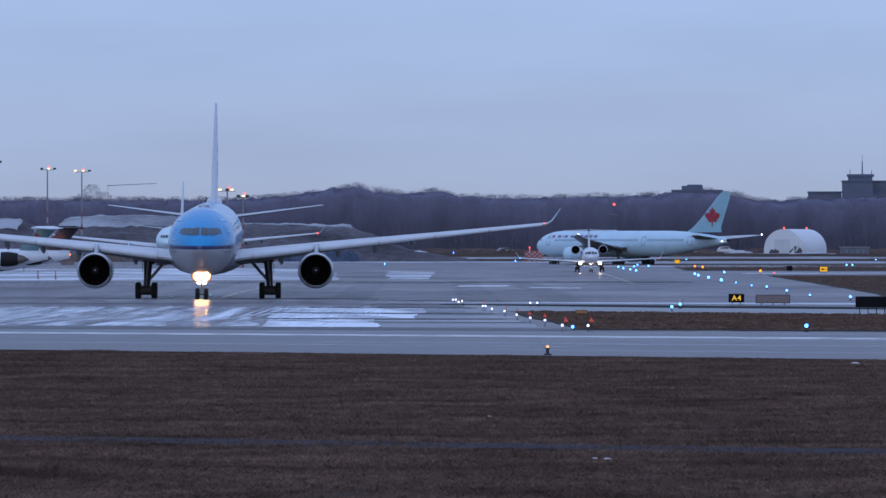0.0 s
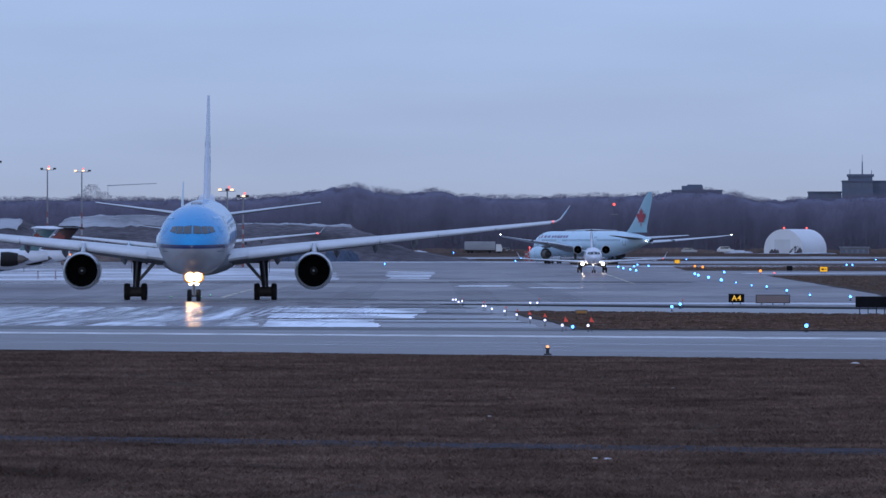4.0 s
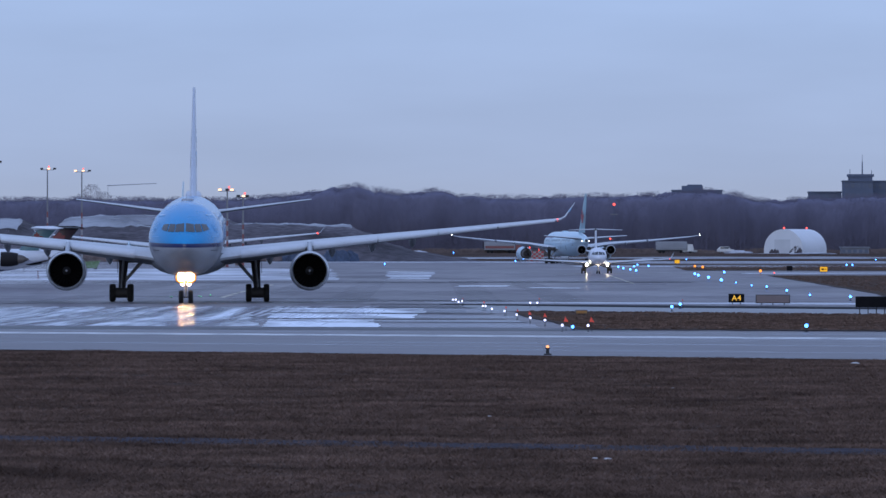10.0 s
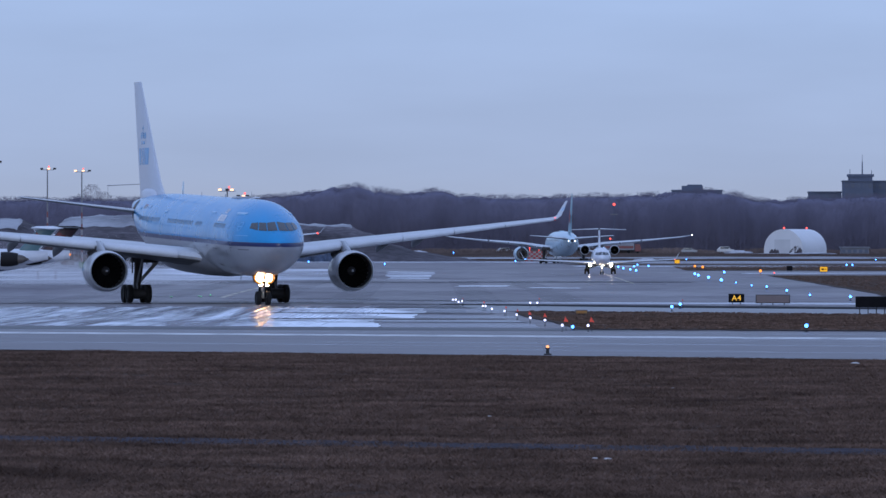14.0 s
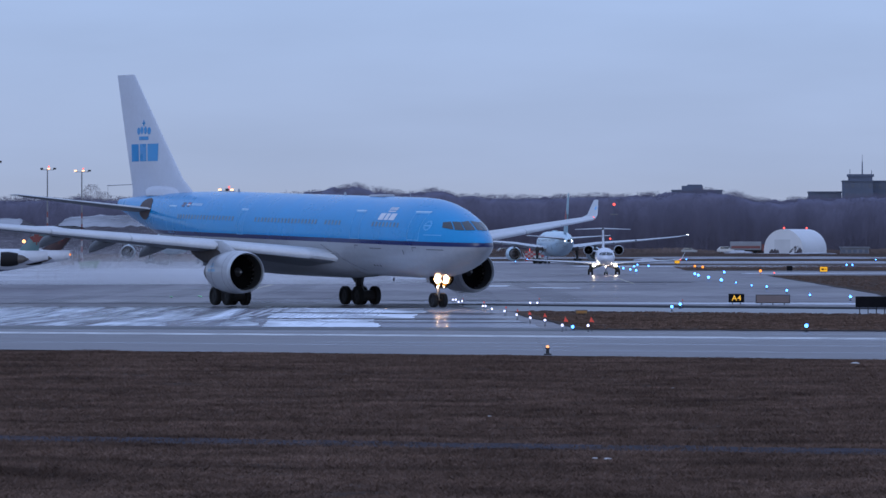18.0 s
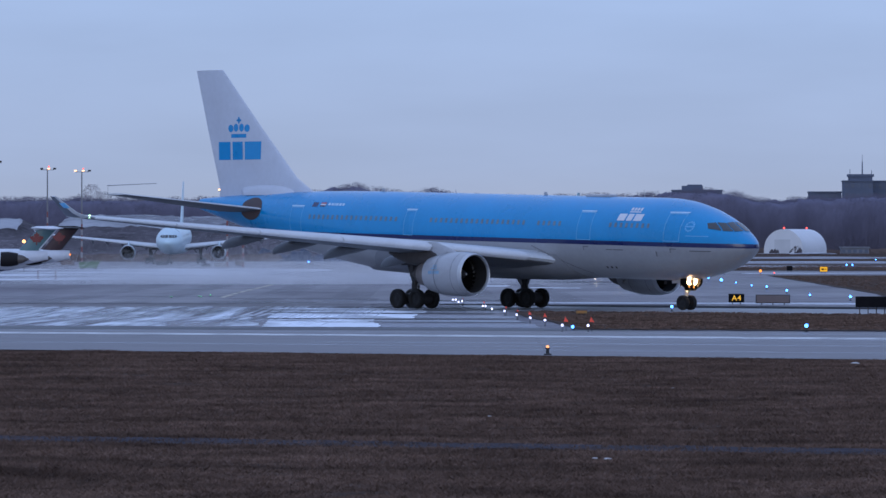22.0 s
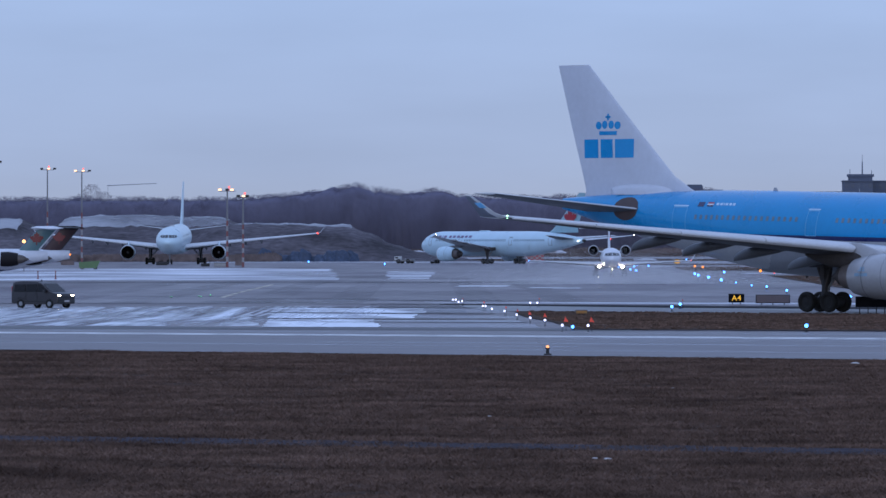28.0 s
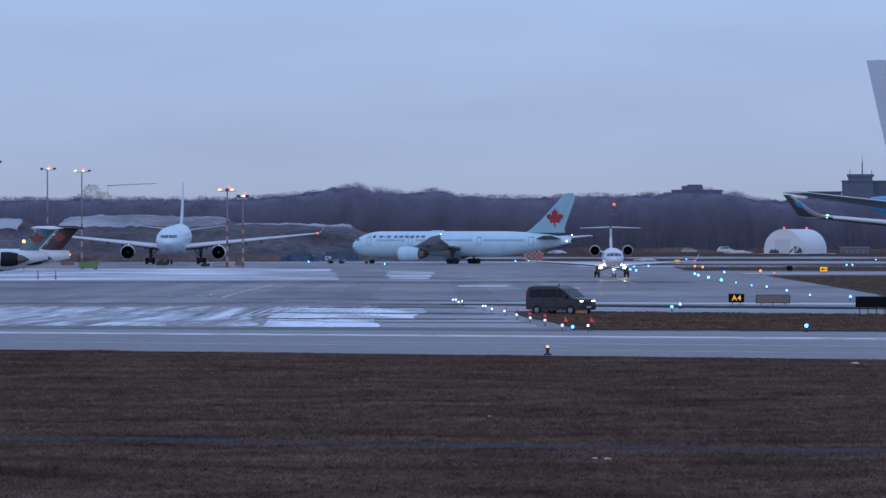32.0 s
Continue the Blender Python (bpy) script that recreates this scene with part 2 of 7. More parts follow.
M_BLACKBOX = mat("sign_black", (0.010, 0.010, 0.012), 0.96, vary=0.2, scale=2)
M_SIGNBACK = mat("sign_back_brown_grey", (0.155, 0.118, 0.118), 0.6, vary=0.12, scale=1.5)
M_SIGNYELLOW = glow("lit_sign_yellow", (1.0, 0.50, 0.01), 0.75)
M_LEGEND = glow("lit_sign_legend", (1.0, 0.55, 0.05), 0.8)
G_DIMAMBER = glow("dim_amber_legend", (1.0, 0.48, 0.14), 0.10)
G_EDGE = glow("runway_edge_amber", (1.0, 0.40, 0.16), 1.9)
# far trees: distance haze is mixed into these grey-blue base colours
M_BARK = mat("hazed_bare_twigs", (0.117, 0.108, 0.146), 0.95, vary=0.12, scale=0.03, fine=0.06)
M_THICKET = mat("hazed_thicket", (0.138, 0.132, 0.184), 0.95, vary=0.09, scale=0.10, fine=0.06, stretch=(1, 1, 0.35))
M_BRUSH = mat("dead_brush", (0.155, 0.122, 0.118), 0.95, vary=0.4, scale=0.06, fine=0.3)
M_MOUND = mat("spoil_heap", (0.102, 0.092, 0.104), 0.95, vary=0.55, scale=0.05, fine=0.4, stretch=(1, 1, 3))
M_MOUNDSNOW = patchy("heap_snow", (0.50, 0.51, 0.55), 0.9, 0.03, (1, 1, 2.0), 0.2, 0.6, 0.72)
M_SNOWPILE = mat("cleared_snow", (0.42, 0.43, 0.48), 0.8, vary=0.2, scale=0.5, fine=0.15)
M_SPRAY = mat("blown_snow_grains", (0.70, 0.71, 0.75), 0.9, vary=0.05, scale=0.3)
M_TARP = mat("blue_tarpaulin", (0.036, 0.055, 0.098), 0.7, vary=0.5, scale=0.15, fine=0.3)
M_TENT = mat("white_fabric", (0.66, 0.67, 0.70), 0.7, vary=0.06, scale=0.2)
M_TENTDOOR = mat("tent_door", (0.57, 0.58, 0.61), 0.7, vary=0.08, scale=0.3)
M_SITECABIN = mat("dull_cabin_panels", (0.155, 0.165, 0.20), 0.7, vary=0.2, scale=0.3)
# white lorry boxes, dulled by colour for the haze before them
M_CABIN = mat("hazed_box_panels", (0.25, 0.26, 0.29), 0.7, vary=0.15, scale=0.3)
M_MAROON = mat("dark_maroon_paint", (0.034, 0.011, 0.017), 0.5, vary=0.15, scale=1)
M_LEAFDARK = mat("dull_red_leaf_paint", (0.15, 0.008, 0.014), 0.45, vary=0.1, scale=1)
# horizon buildings and crane: blue-grey with the haze in the colour
M_BLOCK = mat("hazed_concrete", (0.108, 0.130, 0.190), 0.9, vary=0.15, scale=0.1)
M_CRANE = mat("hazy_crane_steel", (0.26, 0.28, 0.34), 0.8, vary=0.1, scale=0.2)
M_BLOCKWIN = mat("hazed_window", (0.085, 0.105, 0.155), 0.5, vary=0.2, scale=0.5)
M_VAN = mat("dark_van_paint", (0.017, 0.013, 0.015), 0.4, vary=0.08, scale=1.5, coat=0.08)
M_VANGLASS = mat("tinted_van_glass", (0.006, 0.006, 0.008), 0.2, vary=0.1, scale=2, shine=0.25)
M_VANTRIM = mat("black_plastic", (0.02, 0.02, 0.022), 0.6, vary=0.15, scale=3)
M_TUGWHITE = mat("tug_white", (0.6, 0.6, 0.6), 0.5, vary=0.12, scale=1)
M_GREENCART = mat("green_cart_paint", (0.075, 0.15, 0.06), 0.5, vary=0.15, scale=1)
M_LITTER = mat("white_litter", (0.42, 0.40, 0.40), 0.6, vary=0.1, scale=5)
M_CAR = mat("grey_car_paint", (0.35, 0.36, 0.38), 0.4, vary=0.1, scale=1)
G_TAXI = glow("landing_light", (1.0, 0.56, 0.27), 220)
# ring round each taxi light that imitates its orange halo
G_HALO = glow("lamp_halo", (1.0, 0.36, 0.09), 1.6)
G_TAXISIDE = glow("runway_turnoff_light", (1.0, 0.62, 0.40), 60)
G_CRJ = glow("regional_jet_light", (1.0, 0.80, 0.58), 300)
G_BLUE = glow("taxiway_blue", (0.06, 0.26, 1.0), 8.0)
G_WHITEBLUE = glow("clearance_white", (0.62, 0.66, 1.0), 2.6)
G_RED = glow("obstruction_red", (1.0, 0.09, 0.07), 2.6)
# flag cloth is no lamp: a faint emission brightens its red
G_REDSOFT = mat("marker_red_lifted", (0.75, 0.07, 0.04), 0.5, emit=(1.0, 0.08, 0.05), power=0.12)
G_AMBER = glow("amber_light", (1.0, 0.27, 0.03), 2.2)
G_GREEN = glow("centreline_green", (0.25, 0.9, 0.55), 0.7)
G_FLOOD = glow("flood_lamp", (1.0, 0.60, 0.38), 2.4)
G_NAVWHITE = glow("tail_white", (1.0, 0.96, 0.88), 26)
G_NAVGREEN = glow("nav_green", (0.5, 1.0, 0.62), 5)
G_APRON = glow("apron_lamp_globe", (1.0, 0.46, 0.16), 3.5)
G_HEAD = glow("headlamp", (1.0, 0.80, 0.60), 14)


# ---- building helpers ----
def link(name, bm, materials, smooth=False):
    me = bpy.data.meshes.new(name)
    bmesh.ops.recalc_face_normals(bm, faces=bm.faces)
    bm.to_mesh(me)
    bm.free()
    for m in materials if isinstance(materials, (list, tuple)) else [materials]:
        me.materials.append(m)
    if smooth:
        me.shade_smooth()
        me.set_sharp_from_angle(angle=radians(smooth))
    return new(name, me)


def part(name, bm, material, parent, label="", smooth=40):
    ob = link(name, bm, material, smooth)
    ob.parent = parent
    return tagged(ob, label)


def thing(name, label, category, group="", at=(0, 0, 0), turn=0):
    ob = new(name)
    ob.empty_display_size = 0.5
    ob.matrix_basis = pose(*at, 0, 0, turn)
    return tagged(ob, label, category, group)


def grid_mesh(bm, rows, close_u=False, close_v=False, mats=None):
    """Faces over rows of points; mats(i, j) gives each face's material slot."""
    vs = [[bm.verts.new(p) for p in r] for r in rows]
    nr, nc = len(vs), len(vs[0])
    for i in range(nr if close_u else nr - 1):
        for j in range(nc if close_v else nc - 1):
            q = [vs[i][j], vs[i][(j + 1) % nc], vs[(i + 1) % nr][(j + 1) % nc], vs[(i + 1) % nr][j]]
            if (q[0].co - q[1].co).length + (q[2].co - q[3].co).length < 1e-5:
                continue
            f = bm.faces.new(q)
            if mats:
                f.material_index = mats(i, j)
    return vs


def box(bm, x0, x1, y0, y1, z0, z1, bevel=0.0, slot=0):
    r = bmesh.ops.create_cube(bm, size=1.0)
    bmesh.ops.transform(bm, verts=r["verts"], matrix=Matrix.Translation(((x0 + x1) / 2, (y0 + y1) / 2, (z0 + z1) / 2)) @ Matrix.Diagonal((x1 - x0, y1 - y0, z1 - z0, 1)))
    faces = {f for v in r["verts"] for f in v.link_faces}
    for f in faces:
        f.material_index = slot
    if bevel:
        bmesh.ops.bevel(bm, geom=list({e for f in faces for e in f.edges}), offset=bevel, segments=2, affect="EDGES", profile=0.5)
    return bm


def rod(bm, a, b, r0, r1=None, n=8, slot=0):
    """A tapered bar from a to b."""
    a, b = Vector(a), Vector(b)
    r1 = r0 if r1 is None else r1
    q = (b - a).to_track_quat("Z", "Y")
    rings = []
    for p, r in ((a, r0), (b, r1)):
        rings.append([bm.verts.new(p + q @ Vector((r * math.cos(2 * math.pi * k / n), r * math.sin(2 * math.pi * k / n), 0))) for k in range(n)])
    fs = [bm.faces.new((rings[0][k], rings[0][(k + 1) % n], rings[1][(k + 1) % n], rings[1][k])) for k in range(n)]
    fs += [bm.faces.new(rings[0][::-1]), bm.faces.new(rings[1])]
    for f in fs:
        f.material_index = slot
    return bm


def lathe(bm, profile, axis="x", n=28, centre=(0, 0, 0), mats=None, scale_z=1.0):
    """Turns a profile of (along, radius) round an axis through centre."""
    c = Vector(centre)
    rows = []
    for d, r in profile:
        ring = []
        for k in range(n):
            a = 2 * math.pi * k / n
            u, v = r * math.cos(a), r * math.sin(a) * scale_z
            ring.append(c + (Vector((d, u, v)) if axis == "x" else Vector((u, d, v)) if axis == "y" else Vector((u, v, d))))
        rows.append(ring)
    grid_mesh(bm, rows, close_v=True, mats=(lambda i, j: mats[i]) if mats else None)
    return bm


AIRFOIL = [(1.0, 0.0), (0.85, 0.22), (0.65, 0.42), (0.45, 0.53), (0.3, 0.55), (0.15, 0.46), (0.06, 0.31), (0.015, 0.16), (0.0, 0.0),
           (0.015, -0.14), (0.06, -0.25), (0.15, -0.36), (0.3, -0.44), (0.45, -0.43), (0.65, -0.30), (0.85, -0.12)]


def foil(bm, sections, upright=False, mats=None):
    """A wing through sections (span, leading edge x, chord, height, thickness); upright: span goes up and thickness sideways."""
    rows = []
    for span, le, chord, height, thick in sections:
        ring = []
        for u, w in AIRFOIL:
            x, t = le - u * chord, w * thick
            ring.append(Vector((x, height + t, span)) if upright else Vector((x, span, height + t)))
        rows.append(ring)
    vs = grid_mesh(bm, rows, close_v=True, mats=mats)
    bm.faces.new(vs[0])
    bm.faces.new(vs[-1][::-1])
    return bm


def lerp(table, x):
    """Smooth interpolation in rows (x, value)."""
    if x <= table[0][0]:
        return table[0][1]
    for (a, va), (b, vb) in zip(table, table[1:]):
        if x <= b:
            u = (x - a) / (b - a)
            return va + (vb - va) * (u * u * (3 - 2 * u))
    return table[-1][1]


# ---- ground ----
def rise(x, y):
    """Height of the airfield: a crowned taxiway, a slight swell under the far stand and a low bank before the woods."""
    z = lerp([(380, 0), (446, -0.2), (483, -0.01), (505, 0.13), (537, 0.06), (583, -0.07), (640, 0)], y)
    far = lerp([(1230, 0), (1330, 0.5), (1520, 0.5), (1640, 0)], y) * lerp([(-110, 0), (-80, 1), (-35, 1), (-15, 0)], x)
    bank = lerp([(1945, 0), (2075, 1.9)], y)
    return z + far + bank


def lumps(x, y):
    """Small unevenness of the grass field; level along the perimeter road."""
    road = abs(y - (153.7 - 0.53 * x))
    fade = max(0.0, min(1, (262 - y) / 15)) * max(0.0, min(1, (road - 7) / 6))
    return fade * (0.07 * noise.noise((x * 0.35, y * 0.12, 0)) + 0.04 * noise.noise((x * 1.1, y * 0.4, 3)))


def steps(a, b, step):
    n = max(1, math.ceil((b - a) / step))
    return [a + (b - a) * i / n for i in range(n + 1)]


def ground_sheet():
    ys = steps(-300, 100, 40)[:-1] + steps(100, 300, 2.0)[:-1] + steps(300, 660, 8)[:-1] + steps(660, 2400, 30)[:-1] + steps(2400, 4900, 250)
    xs = steps(-4000, -400, 300)[:-1] + steps(-400, -40, 30)[:-1] + steps(-40, 40, 2.5)[:-1] + steps(40, 400, 30)[:-1] + steps(400, 4000, 300)
    bm = bmesh.new()
    rows = []
    for y in ys:
        row = []
        for x in xs:
            z = rise(x, y) - lerp([(400, 0), (430, 0.5), (1935, 0.5), (1962, 0)], y) * (1 if abs(x) < 650 else 0)
            if y < 262 and abs(x) < 60:
                z += lumps(x, y)
            row.append((x, y, z))
        rows.append(row)
    grid_mesh(bm, rows)
    ob = link("ground", bm, M_GRASS, smooth=60)
    return tagged(ob, "dark brown winter grass and bare soil of the airfield", "ground", kind="structure")


def sheet(name, corners, lift, material, label, category, nu=12, nv=24, ragged=0.0, seed=1):
    """A thin layer over the ground between four corners (near left, near right, far right, far left)."""
    a, b, c, d = [Vector((p[0], p[1], 0)) for p in corners]
    rnd = random.Random(seed)
    bm = bmesh.new()
    rows = []
    for j in range(nv + 1):
        v = j / nv
        row = []
        for i in range(nu + 1):
            u = i / nu
            p = (a * (1 - u) + b * u) * (1 - v) + (d * (1 - u) + c * u) * v
            if ragged and (j in (0, nv) or i in (0, nu)):
                p.x += rnd.uniform(-ragged, ragged) * 0.2
                p.y += rnd.uniform(-ragged, ragged)
            row.append((p.x, p.y, rise(p.x, p.y) + lift))
        rows.append(row)
    grid_mesh(bm, rows)
    ob = link(name, bm, material, smooth=60)
    return tagged(ob, label, category, kind="structure")


ground_sheet()
sheet("road", [(-60, 183.2), (60, 119.6), (60, 124.0), (-60, 187.8)], 0.03, M_GRAVEL, "narrow grey perimeter road half grown over with dead grass", "road", 90, 3, 0.5)
# runway: near and far edges run a little towards the camera on the right


def edge(p, q, x):
    return p[1] + (q[1] - p[1]) * (x - p[0]) / (q[0] - p[0])


def band(name, near, far, x0, x1, lift, material, label, category, nu=40, nv=10, ragged=0.0):
    """A strip between two straight edges, each given by two points."""
    return sheet(name, [(x0, edge(*near, x0)), (x1, edge(*near, x1)), (x1, edge(*far, x1)), (x0, edge(*far, x0))], lift, material, label, category, nu, nv, ragged)


NEAR_EDGE, FAR_EDGE = ((-19.17, 293.7), (17.48, 267.9)), ((-23.9, 366.5), (23.0, 352.3))
STRIPE = ((-22.85, 350.1), (21.3, 327.1))
band("runway", NEAR_EDGE, FAR_EDGE, -90, 90, 0.03, M_RUNWAY, "grey damp runway asphalt with thin frost", "runway", 50, 12, 0.5)
band("runway_stripe", ((STRIPE[0][0], STRIPE[0][1] - 3), (STRIPE[1][0], STRIPE[1][1] - 3)), ((STRIPE[0][0], STRIPE[0][1] + 3), (STRIPE[1][0], STRIPE[1][1] + 3)), -80, 80, 0.036, M_LINE, "worn white edge stripe along the runway", "road marking", 40, 1)
sheet("apron", [(-700, 700), (700, 700), (900, 1965), (-900, 1965)], 0.03, M_ASPHALT, "wide damp grey apron asphalt", "apron", 120, 100)
sheet("taxiway", [(-700, 366.5 + 0.303 * 676), (700, 352.3 - 0.303 * 677), (700, 700), (-700, 700)], 0.03, M_ASPHALT, "wide damp grey taxiway asphalt", "taxiway", 80, 90)

# verges between the taxiways
sheet("verge_1", [(7.1, 361.2), (45, 346), (45, 444), (4.9, 468)], 0.07, M_VERGE, "strip of brown grass between runway and taxiway", "verge", 40, 8, 1.0)
sheet("verge_2", [(-0.4, 500), (45, 467.5), (45, 483), (-0.4, 503)], 0.07, M_DITCH, "narrow black wet strip along the taxiway edge", "verge", 40, 2, 0.5)
sheet("verge_3", [(39.4, 604), (200, 520), (220, 985), (47.5, 1000)], 0.07, M_VERGE, "brown grass infield beside the taxiway", "verge", 30, 16, 1.5)
sheet("verge_4", [(43, 1190), (260, 1050), (280, 1480), (46, 1345)], 0.07, M_VERGE, "dark grass between two taxiways", "verge", 20, 4, 2)
sheet("verge_5", [(30, 1500), (280, 1500), (300, 1590), (28, 1585)], 0.07, M_VERGE, "dark grass between two taxiways", "verge", 20, 4, 2)
sheet("verge_6", [(-8, 1870), (300, 1860), (300, 1970), (-30, 1970)], 0.07, M_VERGE, "dark grass beyond the far taxiway", "verge", 20, 4, 2)
sheet("taxiway_strip", [(3.0, 471), (45, 446), (45, 466), (1.0, 498)], 0.045, M_CONCRETE, "pale concrete taxiway shoulder", "taxiway", 30, 4)

# frost and thin snow lying on the pavement
def tyre_ribbons(name, material, count, widths, label, seed, lift):
    """Long thin ribbons between or under tyre tracks, all bending the same way."""
    rnd = random.Random(seed)
    bm = bmesh.new()
    for i in range(count):
        x = rnd.uniform(-34, -10.8) if i % 4 or name == "tyre_tracks" else rnd.uniform(-11, -4.5)
        y = rnd.uniform(377, 470)
        ln, w = rnd.uniform(25, 100), rnd.choice(widths) * rnd.uniform(0.7, 1.3)
        lean = rnd.uniform(0.004, 0.03)
        n, left, right = 8, [], []
        for k in range(n + 1):
            v = k / n
            yy = min(y + ln * v, 492)
            half = w * 0.5 * (math.sin(math.pi * min(0.98, max(0.02, v))) ** 0.5)
            cx = x + lean * ln * v + 0.00010 * (yy - 400) ** 2 * (1 if x < -16 else 0.3)
            left.append((cx - half, yy, rise(cx, yy) + lift + 0.00003 * i))
            right.append((cx + half, yy, rise(cx, yy) + lift + 0.00003 * i))
        grid_mesh(bm, [left, right])
    return tagged(link(name, bm, material), label, "frost", kind="stuff")


tyre_ribbons("frost_streaks", M_STREAK, 120, (0.08, 0.14, 0.22, 0.4), "fine streaks of frost between tyre tracks", 8, 0.053)
tyre_ribbons("tyre_tracks", M_TRACK, 80, (0.12, 0.2, 0.35, 0.55), "dark tyre tracks worn through the frost", 9, 0.060)
for k, (at, x0, x1, wide) in enumerate(((0.30, -30, 6, 2.0), (0.42, -6, 30, 2.6), (0.55, -28, 28, 1.6), (0.63, 2, 30, 3.2), (0.18, -4, 26, 1.5), (0.88, -30, 30, 2.4), (0.012, -19, -9, 1.0), (0.010, -5, 3, 1.0), (0.010, 8, 15, 0.9))):
    near = [(a[0], a[1] + (b[1] - a[1]) * at) for a, b in zip(NEAR_EDGE, FAR_EDGE)]
    band("frost_line", near, [(p[0], p[1] + wide) for p in near], x0, x1, 0.0345 + 0.0002 * k, M_FAINT, "faint line of frost along the runway", "frost", 30, 1)
band("runway_shoulder", FAR_EDGE, ((FAR_EDGE[0][0], FAR_EDGE[0][1] + 11), (FAR_EDGE[1][0], FAR_EDGE[1][1] + 9)), -80, 10, 0.04, M_SHOULDER, "dark asphalt shoulder beside the runway", "runway", 30, 2, 0.3)


def seams():
    """Dark sealed joints and relaid panels that cross the taxiway."""
    rnd = random.Random(17)
    for name, material, count, label in (("tar_seam", M_SEAM, 26, "dark sealed joint across the taxiway asphalt"), ("asphalt_panel", M_PANEL, 16, "paler relaid panel in the taxiway asphalt"), ("asphalt_panel", M_PANELDARK, 14, "darker relaid panel in the taxiway asphalt")):
        for i in range(count):
            y = rnd.uniform(385, 560) if i % 2 else rnd.uniform(560, 1050)
            half = 0.055 * y
            x = rnd.uniform(-half, half * 0.55)
            ln = rnd.uniform(0.2, 0.7) * half * (1 if name == "tar_seam" else 0.6)
            d = 0.4 + y / 1600 if name == "tar_seam" else rnd.uniform(5, 22)
            slope = -0.32 if y < 600 else -0.1
            z = 0.034 + (0.004 if name == "tar_seam" else 0.001 + 0.0001 * i + (0.0015 if material == M_PANELDARK else 0))
            if x + ln > 4.0 and y < 510:
                continue
            sheet(name, [(x, y), (x + ln, y + slope * ln), (x + ln, y + slope * ln + d), (x, y + d)], z, material, label, "pavement patch", 10, max(1, int(d / 5)), 0.0)

    # long dark joints right across the pavement, parallel to the taxiway edge
    for x0, y0, x1, y1, d in ((-40, 509, -0.4, 500.5, 3.0), (-12.5, 487.5, 2.5, 484.5, 2.4), (-12.2, 462.3, 3.5, 457.0, 2.2), (-11.6, 430, 4.0, 424.0, 5.5), (-4.4, 400, 5.0, 396, 4.0), (-70, 818, 30, 812, 11), (-8, 547, 3, 538, 3)):
        sheet("tar_seam", [(x0, y0), (x1, y1), (x1, y1 + d), (x0, y0 + d)], 0.062, M_SEAM, "long dark sealed joint across the pavement", "pavement patch", 30, 1, 0.4)
    # lanes of slightly different asphalt that run away from the runway
    for k, x in enumerate((-33, -26, -16.5, -9.5, 1.5, 8.5)):
        sheet("asphalt_lane", [(x, 512), (x + 3.4, 512), (x + 2.6, 850), (x - 0.8, 850)], 0.0395 + 0.0001 * k, M_LANE, "slightly paler paving lane along the taxiway", "pavement patch", 2, 40, 0.0)


seams()
sheet("frost_1", [(-40, 381), (-10.4, 378), (-14.0, 488), (-52, 492)], 0.045, M_FROST, "thin frost with tyre tracks on the asphalt", "frost", 20, 20, 1.5)
for c in ([(-11.8, 464.6), (-1.2, 462.5), (-1.4, 483), (-12.1, 486)], [(-11.3, 436), (-2.0, 433), (-1.7, 457.5), (-11.7, 461)], [(-9.9, 374), (-3.5, 372.5), (-4.4, 424), (-11.0, 427)]):
    sheet("snow_strip", c, 0.049, M_SNOWSTRIP, "strip of thin snow between two pavement joints", "snow", 16, 14, 0.7)
for c in ([(-1.2, 464.5), (4.6, 463), (3.4, 480.5), (-1.4, 482.5)], [(-2.0, 435.5), (4.8, 433), (4.4, 453.5), (-1.7, 456)], [(-3.5, 372.5), (5.4, 369), (4.6, 416), (-4.4, 421)], [(-12.7, 549), (-3.0, 531), (-2.6, 536), (-12.9, 556)]):
    sheet("frost_strip", c, 0.046, M_FAINT, "faint frost between two pavement joints", "frost", 12, 10, 0.6)
sheet("frost_3", [(-110, 850), (-13, 868), (-21, 1260), (-130, 1250)], 0.05, M_SNOWBAND, "band of swept snow across the apron", "snow", 30, 16, 3)
sheet("frost_4", [(-7.2, 890), (-1.5, 890), (-1.6, 1130), (-9.4, 1150)], 0.05, M_SNOWBAND, "thin snow on the apron", "snow", 8, 8, 2)
sheet("frost_5", [(1.4, 735), (7.4, 735), (7.6, 752), (1.4, 752)], 0.05, M_SNOW, "line of snow on the apron", "snow", 8, 2, 2)
sheet("frost_6", [(9, 712), (14.5, 700), (14.6, 712), (9, 722)], 0.05, M_SNOW, "line of snow on the apron", "snow", 8, 2, 2)
sheet("frost_7", [(-60, 1720), (260, 1690), (260, 1830), (-60, 1850)], 0.05, M_THINSNOW, "snow along the far taxiway", "snow", 20, 2, 8)
sheet("frost_8", [(28, 1370), (73, 1380), (76, 1455), (27, 1455)], 0.075, M_THINSNOW, "thin snow on the far taxiway", "snow", 20, 3, 8)
sheet("frost_9", [(47, 1048), (200, 1032), (210, 1078), (48, 1096)], 0.05, M_THINSNOW, "thin snow on the taxiway beside the grass", "snow", 20, 3, 5)
sheet("frost_10", [(-0.4, 506), (45, 497), (45, 507), (-1.5, 527)], 0.05, M_SNOWBAND, "snow along the taxiway edge", "snow", 24, 2, 1)
sheet("frost_11", [(-60, 1984), (280, 1984), (280, 2010), (-60, 2008)], 0.08, M_THINSNOW, "line of ploughed snow on the far bank", "snow", 24, 2, 4)
